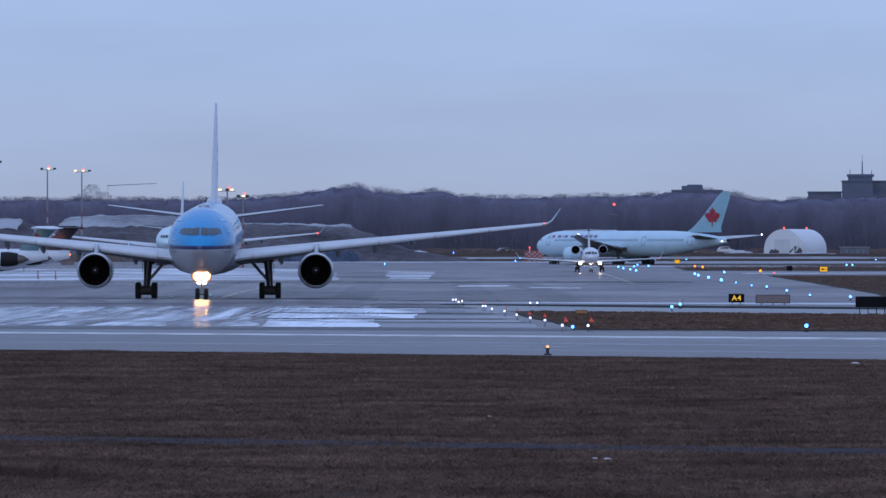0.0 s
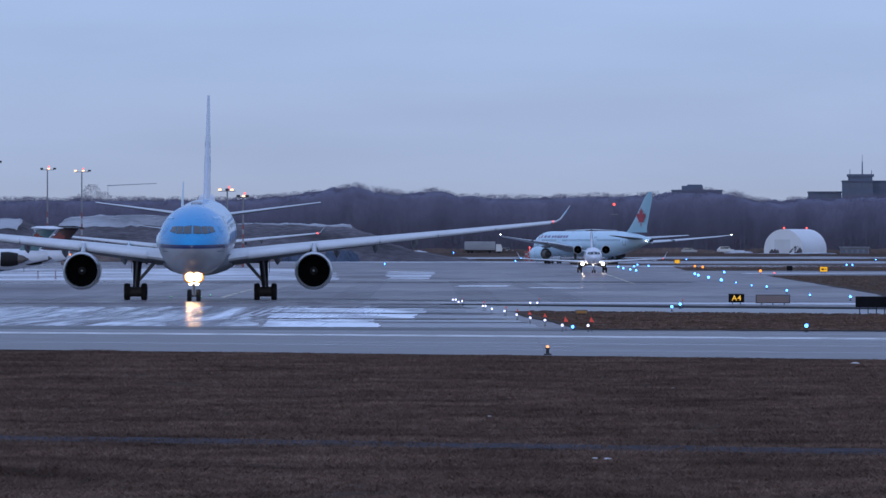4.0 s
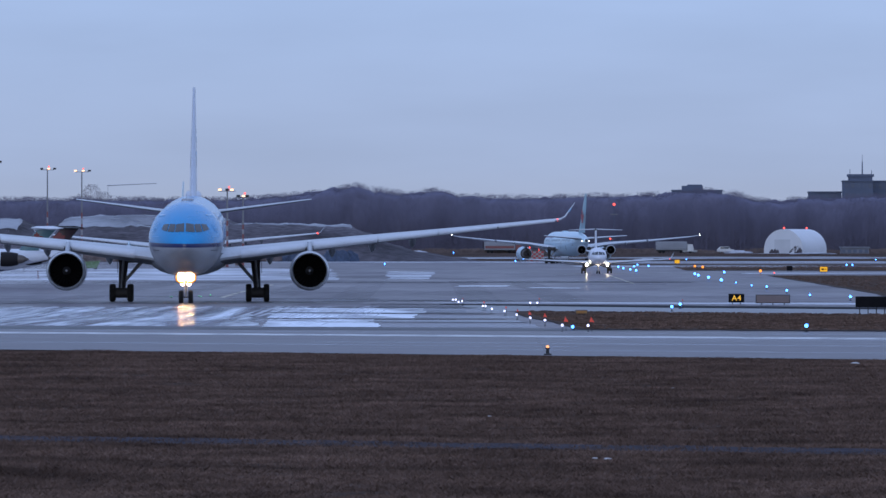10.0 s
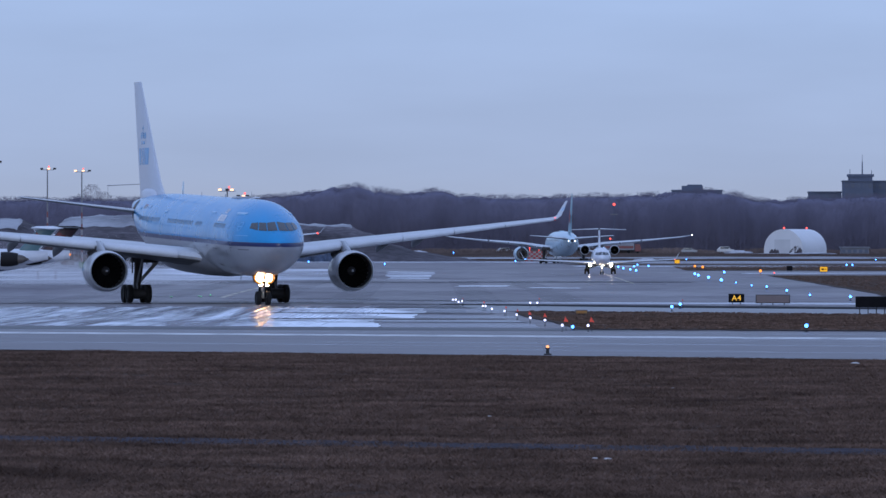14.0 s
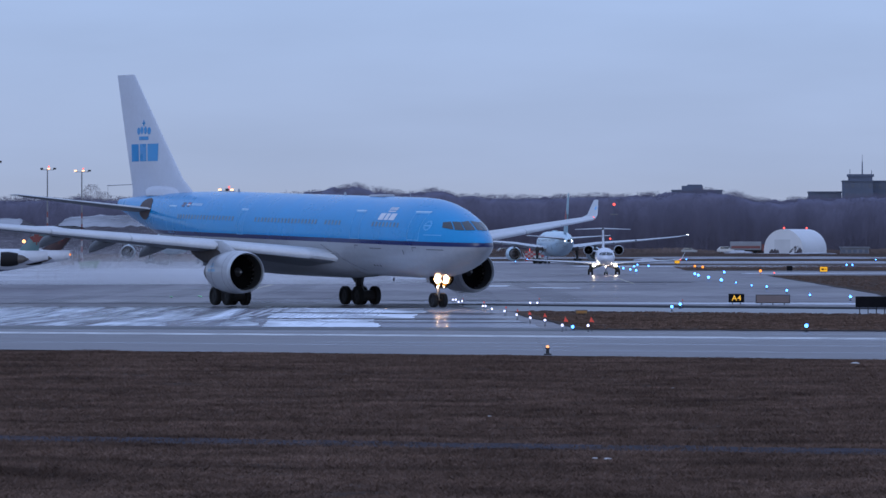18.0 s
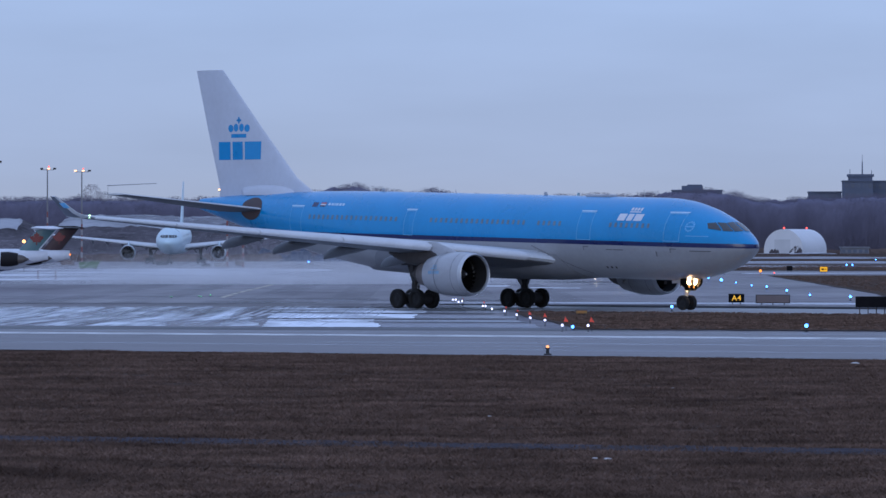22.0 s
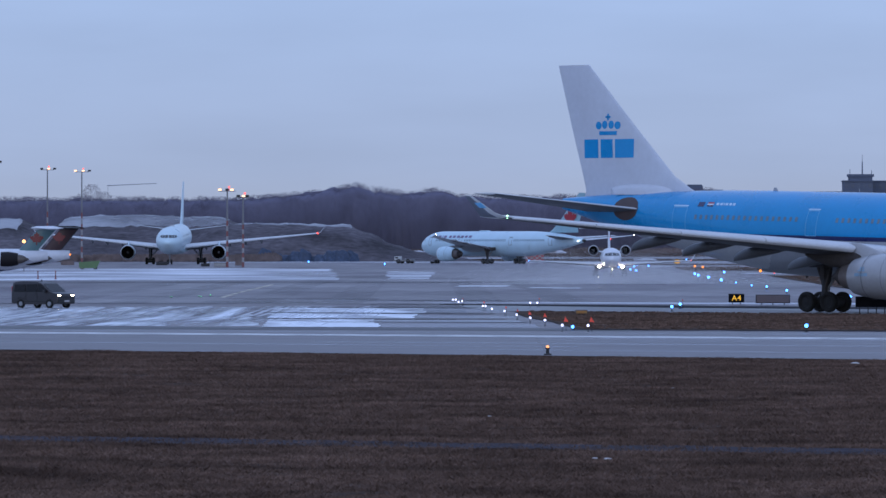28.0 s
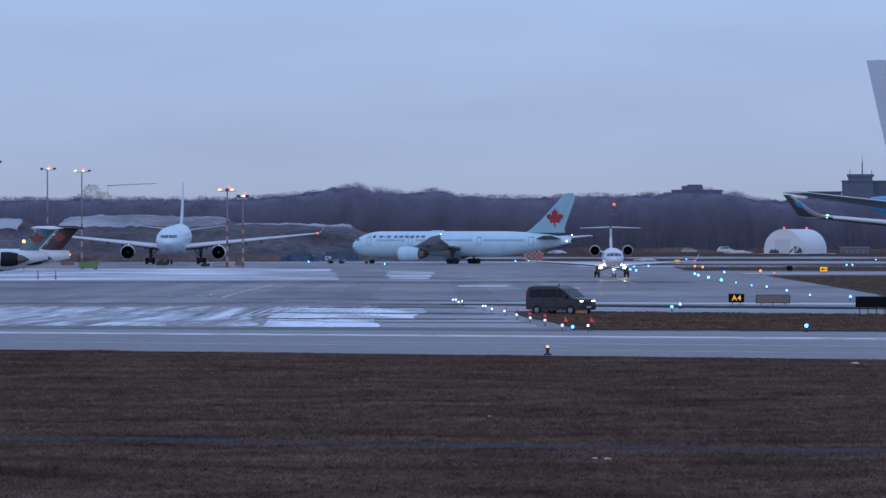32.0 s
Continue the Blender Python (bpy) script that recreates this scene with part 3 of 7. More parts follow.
sheet("frost_12", [(94, 2062), (119, 2062), (119, 2080), (94, 2080)], 0.06, M_SNOWBAND, "trodden snow before the fabric hangar", "snow", 8, 2, 3)
sheet("taxi_line_1", [(-19.45, 590), (-19.0, 590), (-19.1, 770), (-19.6, 770)], 0.045, M_YELLOW_LINE, "worn yellow taxiway line", "road marking", 1, 20)
sheet("taxi_line_2", [(22.0, 790), (22.35, 790), (25.5, 1065), (25.1, 1065)], 0.045, M_YELLOW_LINE, "worn yellow taxiway centre line", "road marking", 1, 30)


# ---- dead grass in front ----
def tufts(name, count, x_half, y0, y1, height, seed, material, label):
    rnd = random.Random(seed)
    verts, faces = [], []
    for _ in range(count):
        y = y0 + (y1 - y0) * rnd.random() ** 1.25
        x = rnd.uniform(-1, 1) * (x_half(y))
        clump = noise.noise((x * 0.3, y * 0.07, 5.0))
        if abs(y - (153.7 - 0.53 * x)) < 2.1 + 0.5 * clump and rnd.random() < 0.75:
            continue
        if y > edge(*NEAR_EDGE, x) - 0.7 + 0.5 * clump:
            continue
        z = rise(x, y) + lumps(x, y) - 0.005
        h = height * rnd.uniform(0.45, 1.15) * (1 + 0.5 * clump)
        for _ in range(3):
            a, lean = rnd.uniform(0, math.pi), rnd.uniform(-1.6, 1.6) * h
            w = rnd.uniform(0.010, 0.032)
            dx, dy = w * math.cos(a), w * math.sin(a)
            ox, oy = rnd.uniform(-0.12, 0.12), rnd.uniform(-0.12, 0.12)
            i = len(verts)
            verts += [(x + ox - dx, y + oy - dy, z), (x + ox + dx, y + oy + dy, z), (x + ox + lean, y + oy + lean * 0.4, z + h)]
            faces.append((i, i + 1, i + 2))
    me = bpy.data.meshes.new(name)
    me.from_pydata(verts, [], faces)
    me.materials.append(material)
    return tagged(new(name, me), label, "grass", kind="stuff")


def verge_tufts(name, quads, count, seed):
    rnd = random.Random(seed)
    verts, faces = [], []
    for corners, share in quads:
        a, b, c, d = [Vector((p[0], p[1], 0)) for p in corners]
        for _ in range(int(count * share)):
            u, v = rnd.random(), rnd.random()
            p = (a * (1 - u) + b * u) * (1 - v) + (d * (1 - u) + c * u) * v
            z = rise(p.x, p.y) + 0.06
            h = rnd.uniform(0.03, 0.10) * (1 + 0.5 * noise.noise((p.x * 0.4, p.y * 0.08, 2)))
            for _ in range(2):
                w, ang = rnd.uniform(0.04, 0.12), rnd.uniform(-0.6, 0.6)
                dx, dy = w * math.cos(ang), w * math.sin(ang)
                ox, i = rnd.uniform(-0.15, 0.15), len(verts)
                verts += [(p.x + ox - dx, p.y - dy, z), (p.x + ox + dx, p.y + dy, z), (p.x + ox + rnd.uniform(-0.15, 0.15), p.y, z + h)]
                faces.append((i, i + 1, i + 2))
    me = bpy.data.meshes.new(name)
    me.from_pydata(verts, [], faces)
    me.materials.append(M_BLADE)
    return tagged(new(name, me), "short brown winter grass on the verges", "grass", kind="stuff")


verge_tufts("verge_grass", [([(7.6, 363), (32, 356), (34, 454), (5.8, 468)], 0.5), ([(40.5, 612), (60, 590), (75, 985), (48, 990)], 0.24), ([(43, 1217), (95, 1192), (110, 1500), (48, 1420)], 0.18)], 34000, 31)
tufts("dead_grass", 230000, lambda y: 1.2 + y * 0.0665, 114, 290, 0.095, 3, M_BLADE, "short flattened brown winter grass")


# ---- aircraft ----
class Hull:
    """The outline of a fuselage: top, bottom and half width at a distance d behind the nose."""

    def __init__(self, length, half_w, top, bottom, tip, nose, tail_from, tail_top, tail_bottom, tail_w, tilt, tilt_at, sharp=(0.8, 0.62, 0.6), chin=0.72):
        self.length, self.half_w, self.full_top, self.full_bottom, self.tip = length, half_w, top, bottom, tip
        self.nose, self.tail_from, self.tail_top, self.tail_bottom, self.tail_w = nose, tail_from, tail_top, tail_bottom, tail_w
        self.tilt, self.tilt_at, self.sharp, self.chin = tilt, tilt_at, sharp, chin

    def lift(self, d):
        return self.tilt * (d - self.tilt_at)

    def at(self, d):
        k = self.sharp
        u = [min(1.0, d / (self.nose * f)) for f in (1.0, self.chin, 0.85)]
        s = [(1 - (1 - q) ** 2) ** e for q, e in zip(u, k)]
        top = self.tip + (self.full_top - self.tip) * s[0]
        bottom = self.tip + (self.full_bottom - self.tip) * s[1]
        w = self.half_w * s[2]
        if d > self.tail_from:
            v = (d - self.tail_from) / (self.length - self.tail_from)
            top = self.full_top + (self.tail_top - self.full_top) * v ** 2.2
            bottom = self.full_bottom + (self.tail_bottom - self.full_bottom) * (v ** 1.35)
            w = self.half_w + (self.tail_w - self.half_w) * v ** 1.7
        return top, bottom, max(w, 0.01)

    def side(self, d, z):
        """Half width at distance d and (level) height z."""
        top, bottom, w = self.at(d)
        c, h = (top + bottom) / 2, max((top - bottom) / 2, 0.01)
        q = max(0.0, 1 - ((z - c) / h) ** 2)
        return w * math.sqrt(q)

    def front(self, y, z):
        """Distance behind the nose at which the skin passes (y, z)."""
        a, b = 0.0, self.nose
        for _ in range(40):
            m = (a + b) / 2
            if self.side(m, z) > y:
                b = m
            else:
                a = m
        return b

    def mesh(self, z1, z2):
        """Rings with edges along the levels z1 and z2, where the paint changes."""
        ds = [0.0, 0.02, 0.06, 0.12, 0.22, 0.35, 0.5, 0.7, 0.95, 1.25, 1.6, 2.0, 2.5, 3.0, 3.6, 4.2, 5.0, 5.8, 6.7, 7.6]
        ds = [d * self.nose / 7.6 for d in ds]
        ds += steps(ds[-1] + 1.0, self.tail_from, 2.0) + steps(self.tail_from, self.length, 1.0)[1:]
        rows, span = [], (9, 1, 9)
        for d in ds:
            top, bottom, w = self.at(d)
            c, h = (top + bottom) / 2, max((top - bottom) / 2, 0.005)
            a1 = math.asin(max(-1, min(1, (z1 - c) / h)))
            a2 = math.asin(max(-1, min(1, (z2 - c) / h)))
            marks = [math.pi / 2, a1, a2, -math.pi / 2]
            angles = [marks[0]]
            for k in range(3):
                angles += [marks[k] + (marks[k + 1] - marks[k]) * (i + 1) / span[k] for i in range(span[k])]
            half = [(w * math.cos(a), c + h * math.sin(a)) for a in angles]
            ring = [Vector((-d, y, z + self.lift(d))) for y, z in half] + [Vector((-d, -y, z + self.lift(d))) for y, z in half[-2:0:-1]]
            rows.append(ring)
        n, bm = len(rows[0]), bmesh.new()
        half_n = sum(span)

        def slot(i, j):
            k = j if j < half_n else n - 1 - j
            return 0 if k < span[0] else 1 if k < span[0] + span[1] else 2
        vs = grid_mesh(bm, rows, close_v=True, mats=slot)
        bm.faces.new(vs[-1])
        bmesh.ops.remove_doubles(bm, verts=bm.verts, dist=0.002)
        return bm

    def decal(self, bm, d0, d1, z0, z1, side, out=0.012, nd=3, nz=3, slant=0.0, slot=0):
        """A patch on the skin between two distances and two heights; side is 1 (left) or -1 (right)."""
        rows = []
        for i in range(nd + 1):
            d = d0 + (d1 - d0) * i / nd
            row = []
            for j in range(nz + 1):
                z = z0 + (z1 - z0) * j / nz
                dd = d + slant * (z - z0)
                row.append(Vector((-dd, side * (self.side(dd, z) + out), z + self.lift(dd))))
            rows.append(row)
        grid_mesh(bm, rows, mats=lambda i, j: slot)
        return bm

    def pane(self, bm, corners, side, out=0.02, n=4):
        """A windscreen pane between four (y, z) corners."""
        a, b, c, e = [Vector((p[0], p[1], 0)) for p in corners]
        rows = []
        for j in range(n + 1):
            v, row = j / n, []
            for i in range(n + 1):
                u = i / n
                p = (a * (1 - u) + b * u) * (1 - v) + (e * (1 - u) + c * u) * v
                d = self.front(p.x, p.y)
                row.append(Vector((-d + out, side * (p.x + out * 0.6), p.y + self.lift(d) + out * 0.5)))
            rows.append(row)
        grid_mesh(bm, rows)
        return bm


def outline(bm, hull, d0, d1, z0, z1, side, w=0.06):
    for a in ((d0, d0 + w, z0, z1), (d1 - w, d1, z0, z1), (d0, d1, z0, z0 + w), (d0, d1, z1 - w * 1.6, z1)):
        hull.decal(bm, *a, side, out=0.014, nd=2, nz=4)
    return bm


def leaf_points():
    """A plain pointed leaf, about one unit high."""
    half = [(0.0, 0.52), (0.10, 0.33), (0.21, 0.38), (0.17, 0.14), (0.30, 0.24), (0.34, 0.16), (0.49, 0.18), (0.44, 0.07), (0.49, 0.02), (0.26, -0.18), (0.29, -0.27), (0.04, -0.24), (0.03, -0.48)]
    return half + [(-x, y) for x, y in half[::-1][:-1]]


def plate(bm, points, centre, u, v, size, slot=0):
    """A flat figure from 2D points, in the plane of u and v."""
    c, u, v = Vector(centre), Vector(u), Vector(v)
    vs = [bm.verts.new(c + u * (p[0] * size) + v * (p[1] * size)) for p in points]
    f = bm.faces.new(vs)
    f.material_index = slot
    bmesh.ops.triangulate(bm, faces=[f])
    return bm


def between(sections, y):
    """The wing section at span y."""
    for a, b in zip(sections, sections[1:]):
        if y <= b[0]:
            q = (y - a[0]) / (b[0] - a[0])
            return [u + (v - u) * q for u, v in zip(a, b)]
    return list(sections[-1])


def slat(w, sections, material):
    """The drooped leading edge of a wing: the nose of its section, pushed a little forward."""
    bm = bmesh.new()
    rows = []
    for span, le, chord, height, thick in sections:
        nose = AIRFOIL[5:11]
        rows.append([Vector((le + 0.12 - u * chord * 0.6, span, height - 0.06 + q * thick * 1.0)) for u, q in nose] + [Vector((le - 0.05 * chord, span, height))])
    vs = grid_mesh(bm, rows, close_v=True)
    bm.faces.new(vs[0]), bm.faces.new(vs[-1][::-1])
    return part("slat", bm, material, w, "drooped pale leading edge", smooth=50)


FIN_SECTIONS = [(7.6, -43.4, 12.6, 0, 0.5), (8.5, -45.6, 10.2, 0, 0.62), (9.4, -47.2, 8.85, 0, 0.6), (13.2, -51.2, 6.05, 0, 0.45), (17.45, -55.5, 3.0, 0, 0.22)]


def on_fin(bm, sections, side, out=0.012):
    """Lays a flat figure on the skin of a fin: finer faces, each corner pushed to the surface."""
    bmesh.ops.subdivide_edges(bm, edges=bm.edges, cuts=3, use_grid_fill=True)
    for v in bm.verts:
        for a, b in zip(sections, sections[1:]):
            if a[0] <= v.co.z <= b[0]:
                q = (v.co.z - a[0]) / (b[0] - a[0])
                le, chord, thick = [a[i] + (b[i] - a[i]) * q for i in (1, 2, 4)]
                u = min(1.0, max(0.0, (le - v.co.x) / chord))
                upper = AIRFOIL[:9][::-1]
                lower = [AIRFOIL[8]] + AIRFOIL[9:] + [AIRFOIL[0]]
                table = upper if side > 0 else lower
                for (u0, w0), (u1, w1) in zip(table, table[1:]):
                    if u0 <= u <= u1:
                        v.co.y = (w0 + (w1 - w0) * (u - u0) / (u1 - u0)) * thick + side * out
    return bm


def oval(cx, cy, rx, ry, n=14):
    return [(cx + rx * math.cos(2 * math.pi * k / n), cy + ry * math.sin(2 * math.pi * k / n)) for k in range(n)]


def rect(x0, x1, y0, y1, lean=0.0):
    return [(x0, y0), (x1, y0), (x1 + lean, y1), (x0 + lean, y1)]


def wheel(parent, centre, r, width, rim=0.55):
    """A wheel that can turn about its own axle."""
    bm = bmesh.new()
    h = width / 2
    lathe(bm, [(-h * 0.55, r * rim), (-h * 0.9, r * (rim + 0.1)), (-h, r * 0.82), (-h * 0.8, r * 0.96), (-h * 0.3, r), (h * 0.3, r), (h * 0.8, r * 0.96), (h, r * 0.82), (h * 0.9, r * (rim + 0.1)), (h * 0.55, r * rim)], "y", 24)
    w = part("wheel", bm, M_RUBBER, parent)
    w.location = centre
    bm = bmesh.new()
    lathe(bm, [(-h * 0.62, 0.001), (-h * 0.62, r * rim * 0.35), (-h * 0.45, r * rim * 0.6), (-h * 0.6, r * rim), (h * 0.6, r * rim), (h * 0.45, r * rim * 0.6), (h * 0.62, r * rim * 0.35), (h * 0.62, 0.001)], "y", 12)
    part("rim", bm, M_RIM if r > 0.4 else M_STEEL, w, "dull metal wheel rim")
    return w


def nacelle(root, centre, intake, r, length, material, label, core=True, lip=True):
    """A jet engine with its open intake, fan, spinner and nozzle."""
    x0, (y, z) = intake, centre
    c = (0, y, z)
    bm = bmesh.new()
    prof = [(x0 - 0.16 * r, 0.835 * r), (x0 - 0.03 * r, 0.865 * r), (x0, 0.89 * r), (x0 - 0.03 * r, 0.915 * r), (x0 - 0.2 * r, 0.955 * r)]
    lathe(bm, prof, "x", 36, c)
    skin = bmesh.new()
    lathe(skin, [(x0 - 0.2 * r, 0.955 * r), (x0 - 0.6 * r, r), (x0 - 1.2 * r, 1.0 * r), (x0 - length * 0.62, 0.965 * r), (x0 - length * 0.85, 0.87 * r), (x0 - length, 0.78 * r), (x0 - length, 0.74 * r), (x0 - length + 0.4, 0.74 * r)], "x", 36, c)
    eng = part("engine", skin, material, root, label)
    if r > 1:
        for u in (0.62, 1.72):
            seam = bmesh.new()
            lathe(seam, [(x0 - u * r + 0.02, 0.998 * r), (x0 - u * r + 0.012, 1.004 * r), (x0 - u * r - 0.012, 1.004 * r), (x0 - u * r - 0.02, 0.99 * r)], "x", 36, c)
            part("cowl_seam", seam, M_UNDER, eng, "thin dark cowl seam")
    part("intake_lip", bm, M_LIP if lip else material, eng, "bright metal intake lip")
    bm = bmesh.new()
    lathe(bm, [(x0 - 0.16 * r, 0.835 * r), (x0 - 0.8 * r, 0.83 * r), (x0 - 0.95 * r, 0.83 * r)], "x", 36, c)
    part("intake_duct", bm, M_DARK, eng, "dark intake duct")
    bm = bmesh.new()
    xf = x0 - 0.85 * r
    n = 24
    for k in range(n):
        a = 2 * math.pi * k / n
        pts = []
        for rr, tw in ((0.22, 0.10), (0.82, 0.17)):
            for s, dx in ((-1, -0.12), (1, 0.05)):
                ang = a + s * tw * (0.22 / rr if rr > 0.5 else 1) * 1.6
                pts.append(Vector((xf + dx * r, y + rr * r * math.cos(ang), z + rr * r * math.sin(ang))))
        vs = [bm.verts.new(p) for p in (pts[0], pts[1], pts[3], pts[2])]
        bm.faces.new(vs)
    lathe(bm, [(xf - 0.2 * r, 0.82 * r), (xf - 0.2 * r, 0.02)], "x", 36, c)
    tagged(part("fan", bm, M_FAN, eng, "dark fan blades"), kind="stuff")
    bm = bmesh.new()
    lathe(bm, [(xf + 0.28 * r, 0.002), (xf + 0.2 * r, 0.07 * r), (xf + 0.05 * r, 0.17 * r), (xf - 0.1 * r, 0.22 * r)], "x", 18, c)
    cone = part("spinner", bm, M_DARKGEAR, eng, "dark spinner cone")
    if r > 1:
        bm = bmesh.new()
        lathe(bm, [(xf + 0.292 * r, 0.001), (xf + 0.26 * r, 0.045 * r), (xf + 0.235 * r, 0.055 * r)], "x", 10, c)
        part("spinner_mark", bm, M_GREYW, cone, "small pale mark at the spinner's tip")
    if core:
        bm = bmesh.new()
        lathe(bm, [(x0 - length + 0.5, 0.66 * r), (x0 - length - 0.15 * r, 0.62 * r), (x0 - length - 0.72 * r, 0.50 * r), (x0 - length - 0.72 * r, 0.45 * r)], "x", 24, c)
        part("core_cowl", bm, M_CORE if r > 1 else M_HOT, eng, "scorched grey core cowl behind the fan duct")
        bm = bmesh.new()
        lathe(bm, [(x0 - length - 0.6 * r, 0.47 * r), (x0 - length - 0.98 * r, 0.38 * r), (x0 - length - 0.98 * r, 0.30 * r), (x0 - length - 1.5 * r, 0.04 * r)], "x", 24, c)
        part("nozzle", bm, M_DARKBROWN if r > 1 else M_HOT, eng, "scorched metal exhaust nozzle")
    return eng


def wing_pair(root, name, sections, material, under=None, label="", winglet=None, winglet_mat=None, lamp=None):
    """Both sides of a wing or tailplane; sections are for the left side."""
    made = []
    for s in (1, -1):
        bm = bmesh.new()
        # lower skin has its own slot, which can carry a shade-darkened grey
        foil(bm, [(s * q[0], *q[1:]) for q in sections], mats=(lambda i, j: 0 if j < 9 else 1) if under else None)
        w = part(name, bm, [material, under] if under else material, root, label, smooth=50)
        made.append(w)
        if winglet:
            bm = bmesh.new()
            rows = []
            for y, le, chord, z, thick in winglet:
                nx = Vector((0, 0.85 * s, -0.5)).normalized()
                rows.append([Vector((le - u * chord, s * y, z)) + nx * (t * thick) for u, t in AIRFOIL])
            # outer face behind the leading edge takes the shaded colour
            vs = grid_mesh(bm, rows, close_v=True, mats=lambda i, j: 1 if 0 <= j < 4 else 0)
            bm.faces.new(vs[-1])
            part("winglet", bm, [winglet_mat or material, M_WINGLETOUT], w, smooth=50)
        if lamp:
            bm = bmesh.new()
            bmesh.ops.create_uvsphere(bm, u_segments=8, v_segments=6, radius=lamp[3], matrix=Matrix.Translation((lamp[0], s * lamp[1], lamp[2])))
            part("wingtip_light", bm, lamp[4] if s == 1 else lamp[5], w, "glowing wingtip light")
    return made


def canoe(w, x, y, z, length, r, material, deep=1.0):
    """A flap track fairing under the wing."""
    bm = bmesh.new()
    rows = []
    for a, half, up, down in ((0.0, 0.02, 0.0, -0.03), (-0.2, 0.55, 0.15, -0.17), (-0.45, 0.9, 0.20, -0.30), (-0.65, 1.0, 0.16, -0.40), (-0.8, 0.8, 0.05, -0.47), (-0.93, 0.45, -0.20, -0.52), (-1.0, 0.05, -0.46, -0.54)):
        mid, tall = (up + down * deep) / 2, (up - down * deep) / 2
        rows.append([Vector((x + a * length, y + half * r * math.cos(2 * math.pi * k / 12), z + mid + tall * math.sin(2 * math.pi * k / 12))) for k in range(12)])
    vs = grid_mesh(bm, rows, close_v=True)
    bm.faces.new(vs[0]), bm.faces.new(vs[-1])
    ob = part("flap_track_fairing", bm, material, w)
    return ob


def main_gear(root, x, y, top, r, width, half_track, axles, door=True, n_axle=2):
    """A main leg with bogie beam, braces, door and wheels."""
    s = 1 if y > 0 else -1
    bm = bmesh.new()
    rod(bm, (x, y, r), (x + 0.15, y - s * 0.25, top + 0.3), 0.26, 0.38, 12)
    rod(bm, (x, y, r * 1.0), (x, y, r * 2.1), 0.13, 0.13, 10)
    leg = part("main_gear_leg", bm, M_DARKGEAR, root, "dark landing gear leg")
    bm = bmesh.new()
    rod(bm, (x, y, r * 1.9), (x + 0.1, y - s * 1.9, top - 0.1), 0.12, 0.15, 8)
    rod(bm, (x, y, r * 1.7), (x + 1.5, y - s * 0.2, top - 0.2), 0.08, 0.08, 8)
    part("brace", bm, M_STEEL, leg, "grey side brace")
    if n_axle > 1:
        bm = bmesh.new()
        rod(bm, (x - axles, y, r), (x + axles, y, r), 0.13, 0.13, 8)
        part("bogie_beam", bm, M_DARKGEAR, leg)
    if door:
        bm = bmesh.new()
        box(bm, x - 0.15, x + 0.24, y + s * 0.30, y + s * 0.34, r * 3.2, top - 0.15, 0.015)
        part("gear_door", bm, M_DARKBROWN, leg, "dark brown gear door")
    if n_axle > 1:
        bm = bmesh.new()
        box(bm, x - 1.3, x + 0.9, min(y + s * 0.25, y - s * 1.5), max(y + s * 0.25, y - s * 1.5), top - 0.55, top + 0.25, 0.12)
        rod(bm, (x - 0.9, y, top + 0.1), (x + 0.9, y, top + 0.1), 0.28, 0.28, 10)
        rod(bm, (x, y, r * 2.2), (x - 0.75, y - s * 0.1, top - 0.3), 0.10, 0.13, 8)
        rod(bm, (x + 0.2, y + s * 0.15, r * 2.5), (x + 0.7, y + s * 0.1, top - 0.3), 0.07, 0.09, 8)
        part("trunnion", bm, M_DARKBROWN, leg, "dark brown trunnion block at the gear bay")
        bm = bmesh.new()
        box(bm, x - axles * 0.62, x + axles * 0.62, y - 0.24, y + 0.24, r * 0.72, r * 1.45, 0.1)
        part("bogie_block", bm, M_RUBBER, leg, "dark bogie block")
        bm = bmesh.new()
        rod(bm, (x - axles * 0.7, y, r * 1.2), (x + 0.05, y, r * 2.3), 0.06, 0.06, 8)
        rod(bm, (x + axles * 0.7, y, r * 1.2), (x + 0.1, y, r * 2.6), 0.05, 0.05, 8)
        part("torque_link", bm, M_STEEL, leg, "thin steel links above the bogie")
    wheels = []
    for ax in ([-axles, axles] if n_axle == 2 else [0]):
        bm = bmesh.new()
        rod(bm, (x + ax, y - half_track, r), (x + ax, y + half_track, r), 0.07, 0.07, 8)
        part("axle", bm, M_STEEL, leg)
        if n_axle > 1:
            bm = bmesh.new()
            rod(bm, (x + ax, y - half_track + width * 0.4, r), (x + ax, y + half_track - width * 0.4, r), r * 0.58, r * 0.58, 14)
            rod(bm, (x + ax * 0.6, y, r * 1.1), (x + ax * 0.2, y, r * 2.0), r * 0.12, r * 0.1, 8)
            part("brake_housing", bm, M_DARKGEAR, leg, "dark brake housing between the wheels")
        for t in (-1, 1):
            wheels.append(wheel(leg, (x + ax, y + t * half_track, r), r, width))
    return wheels


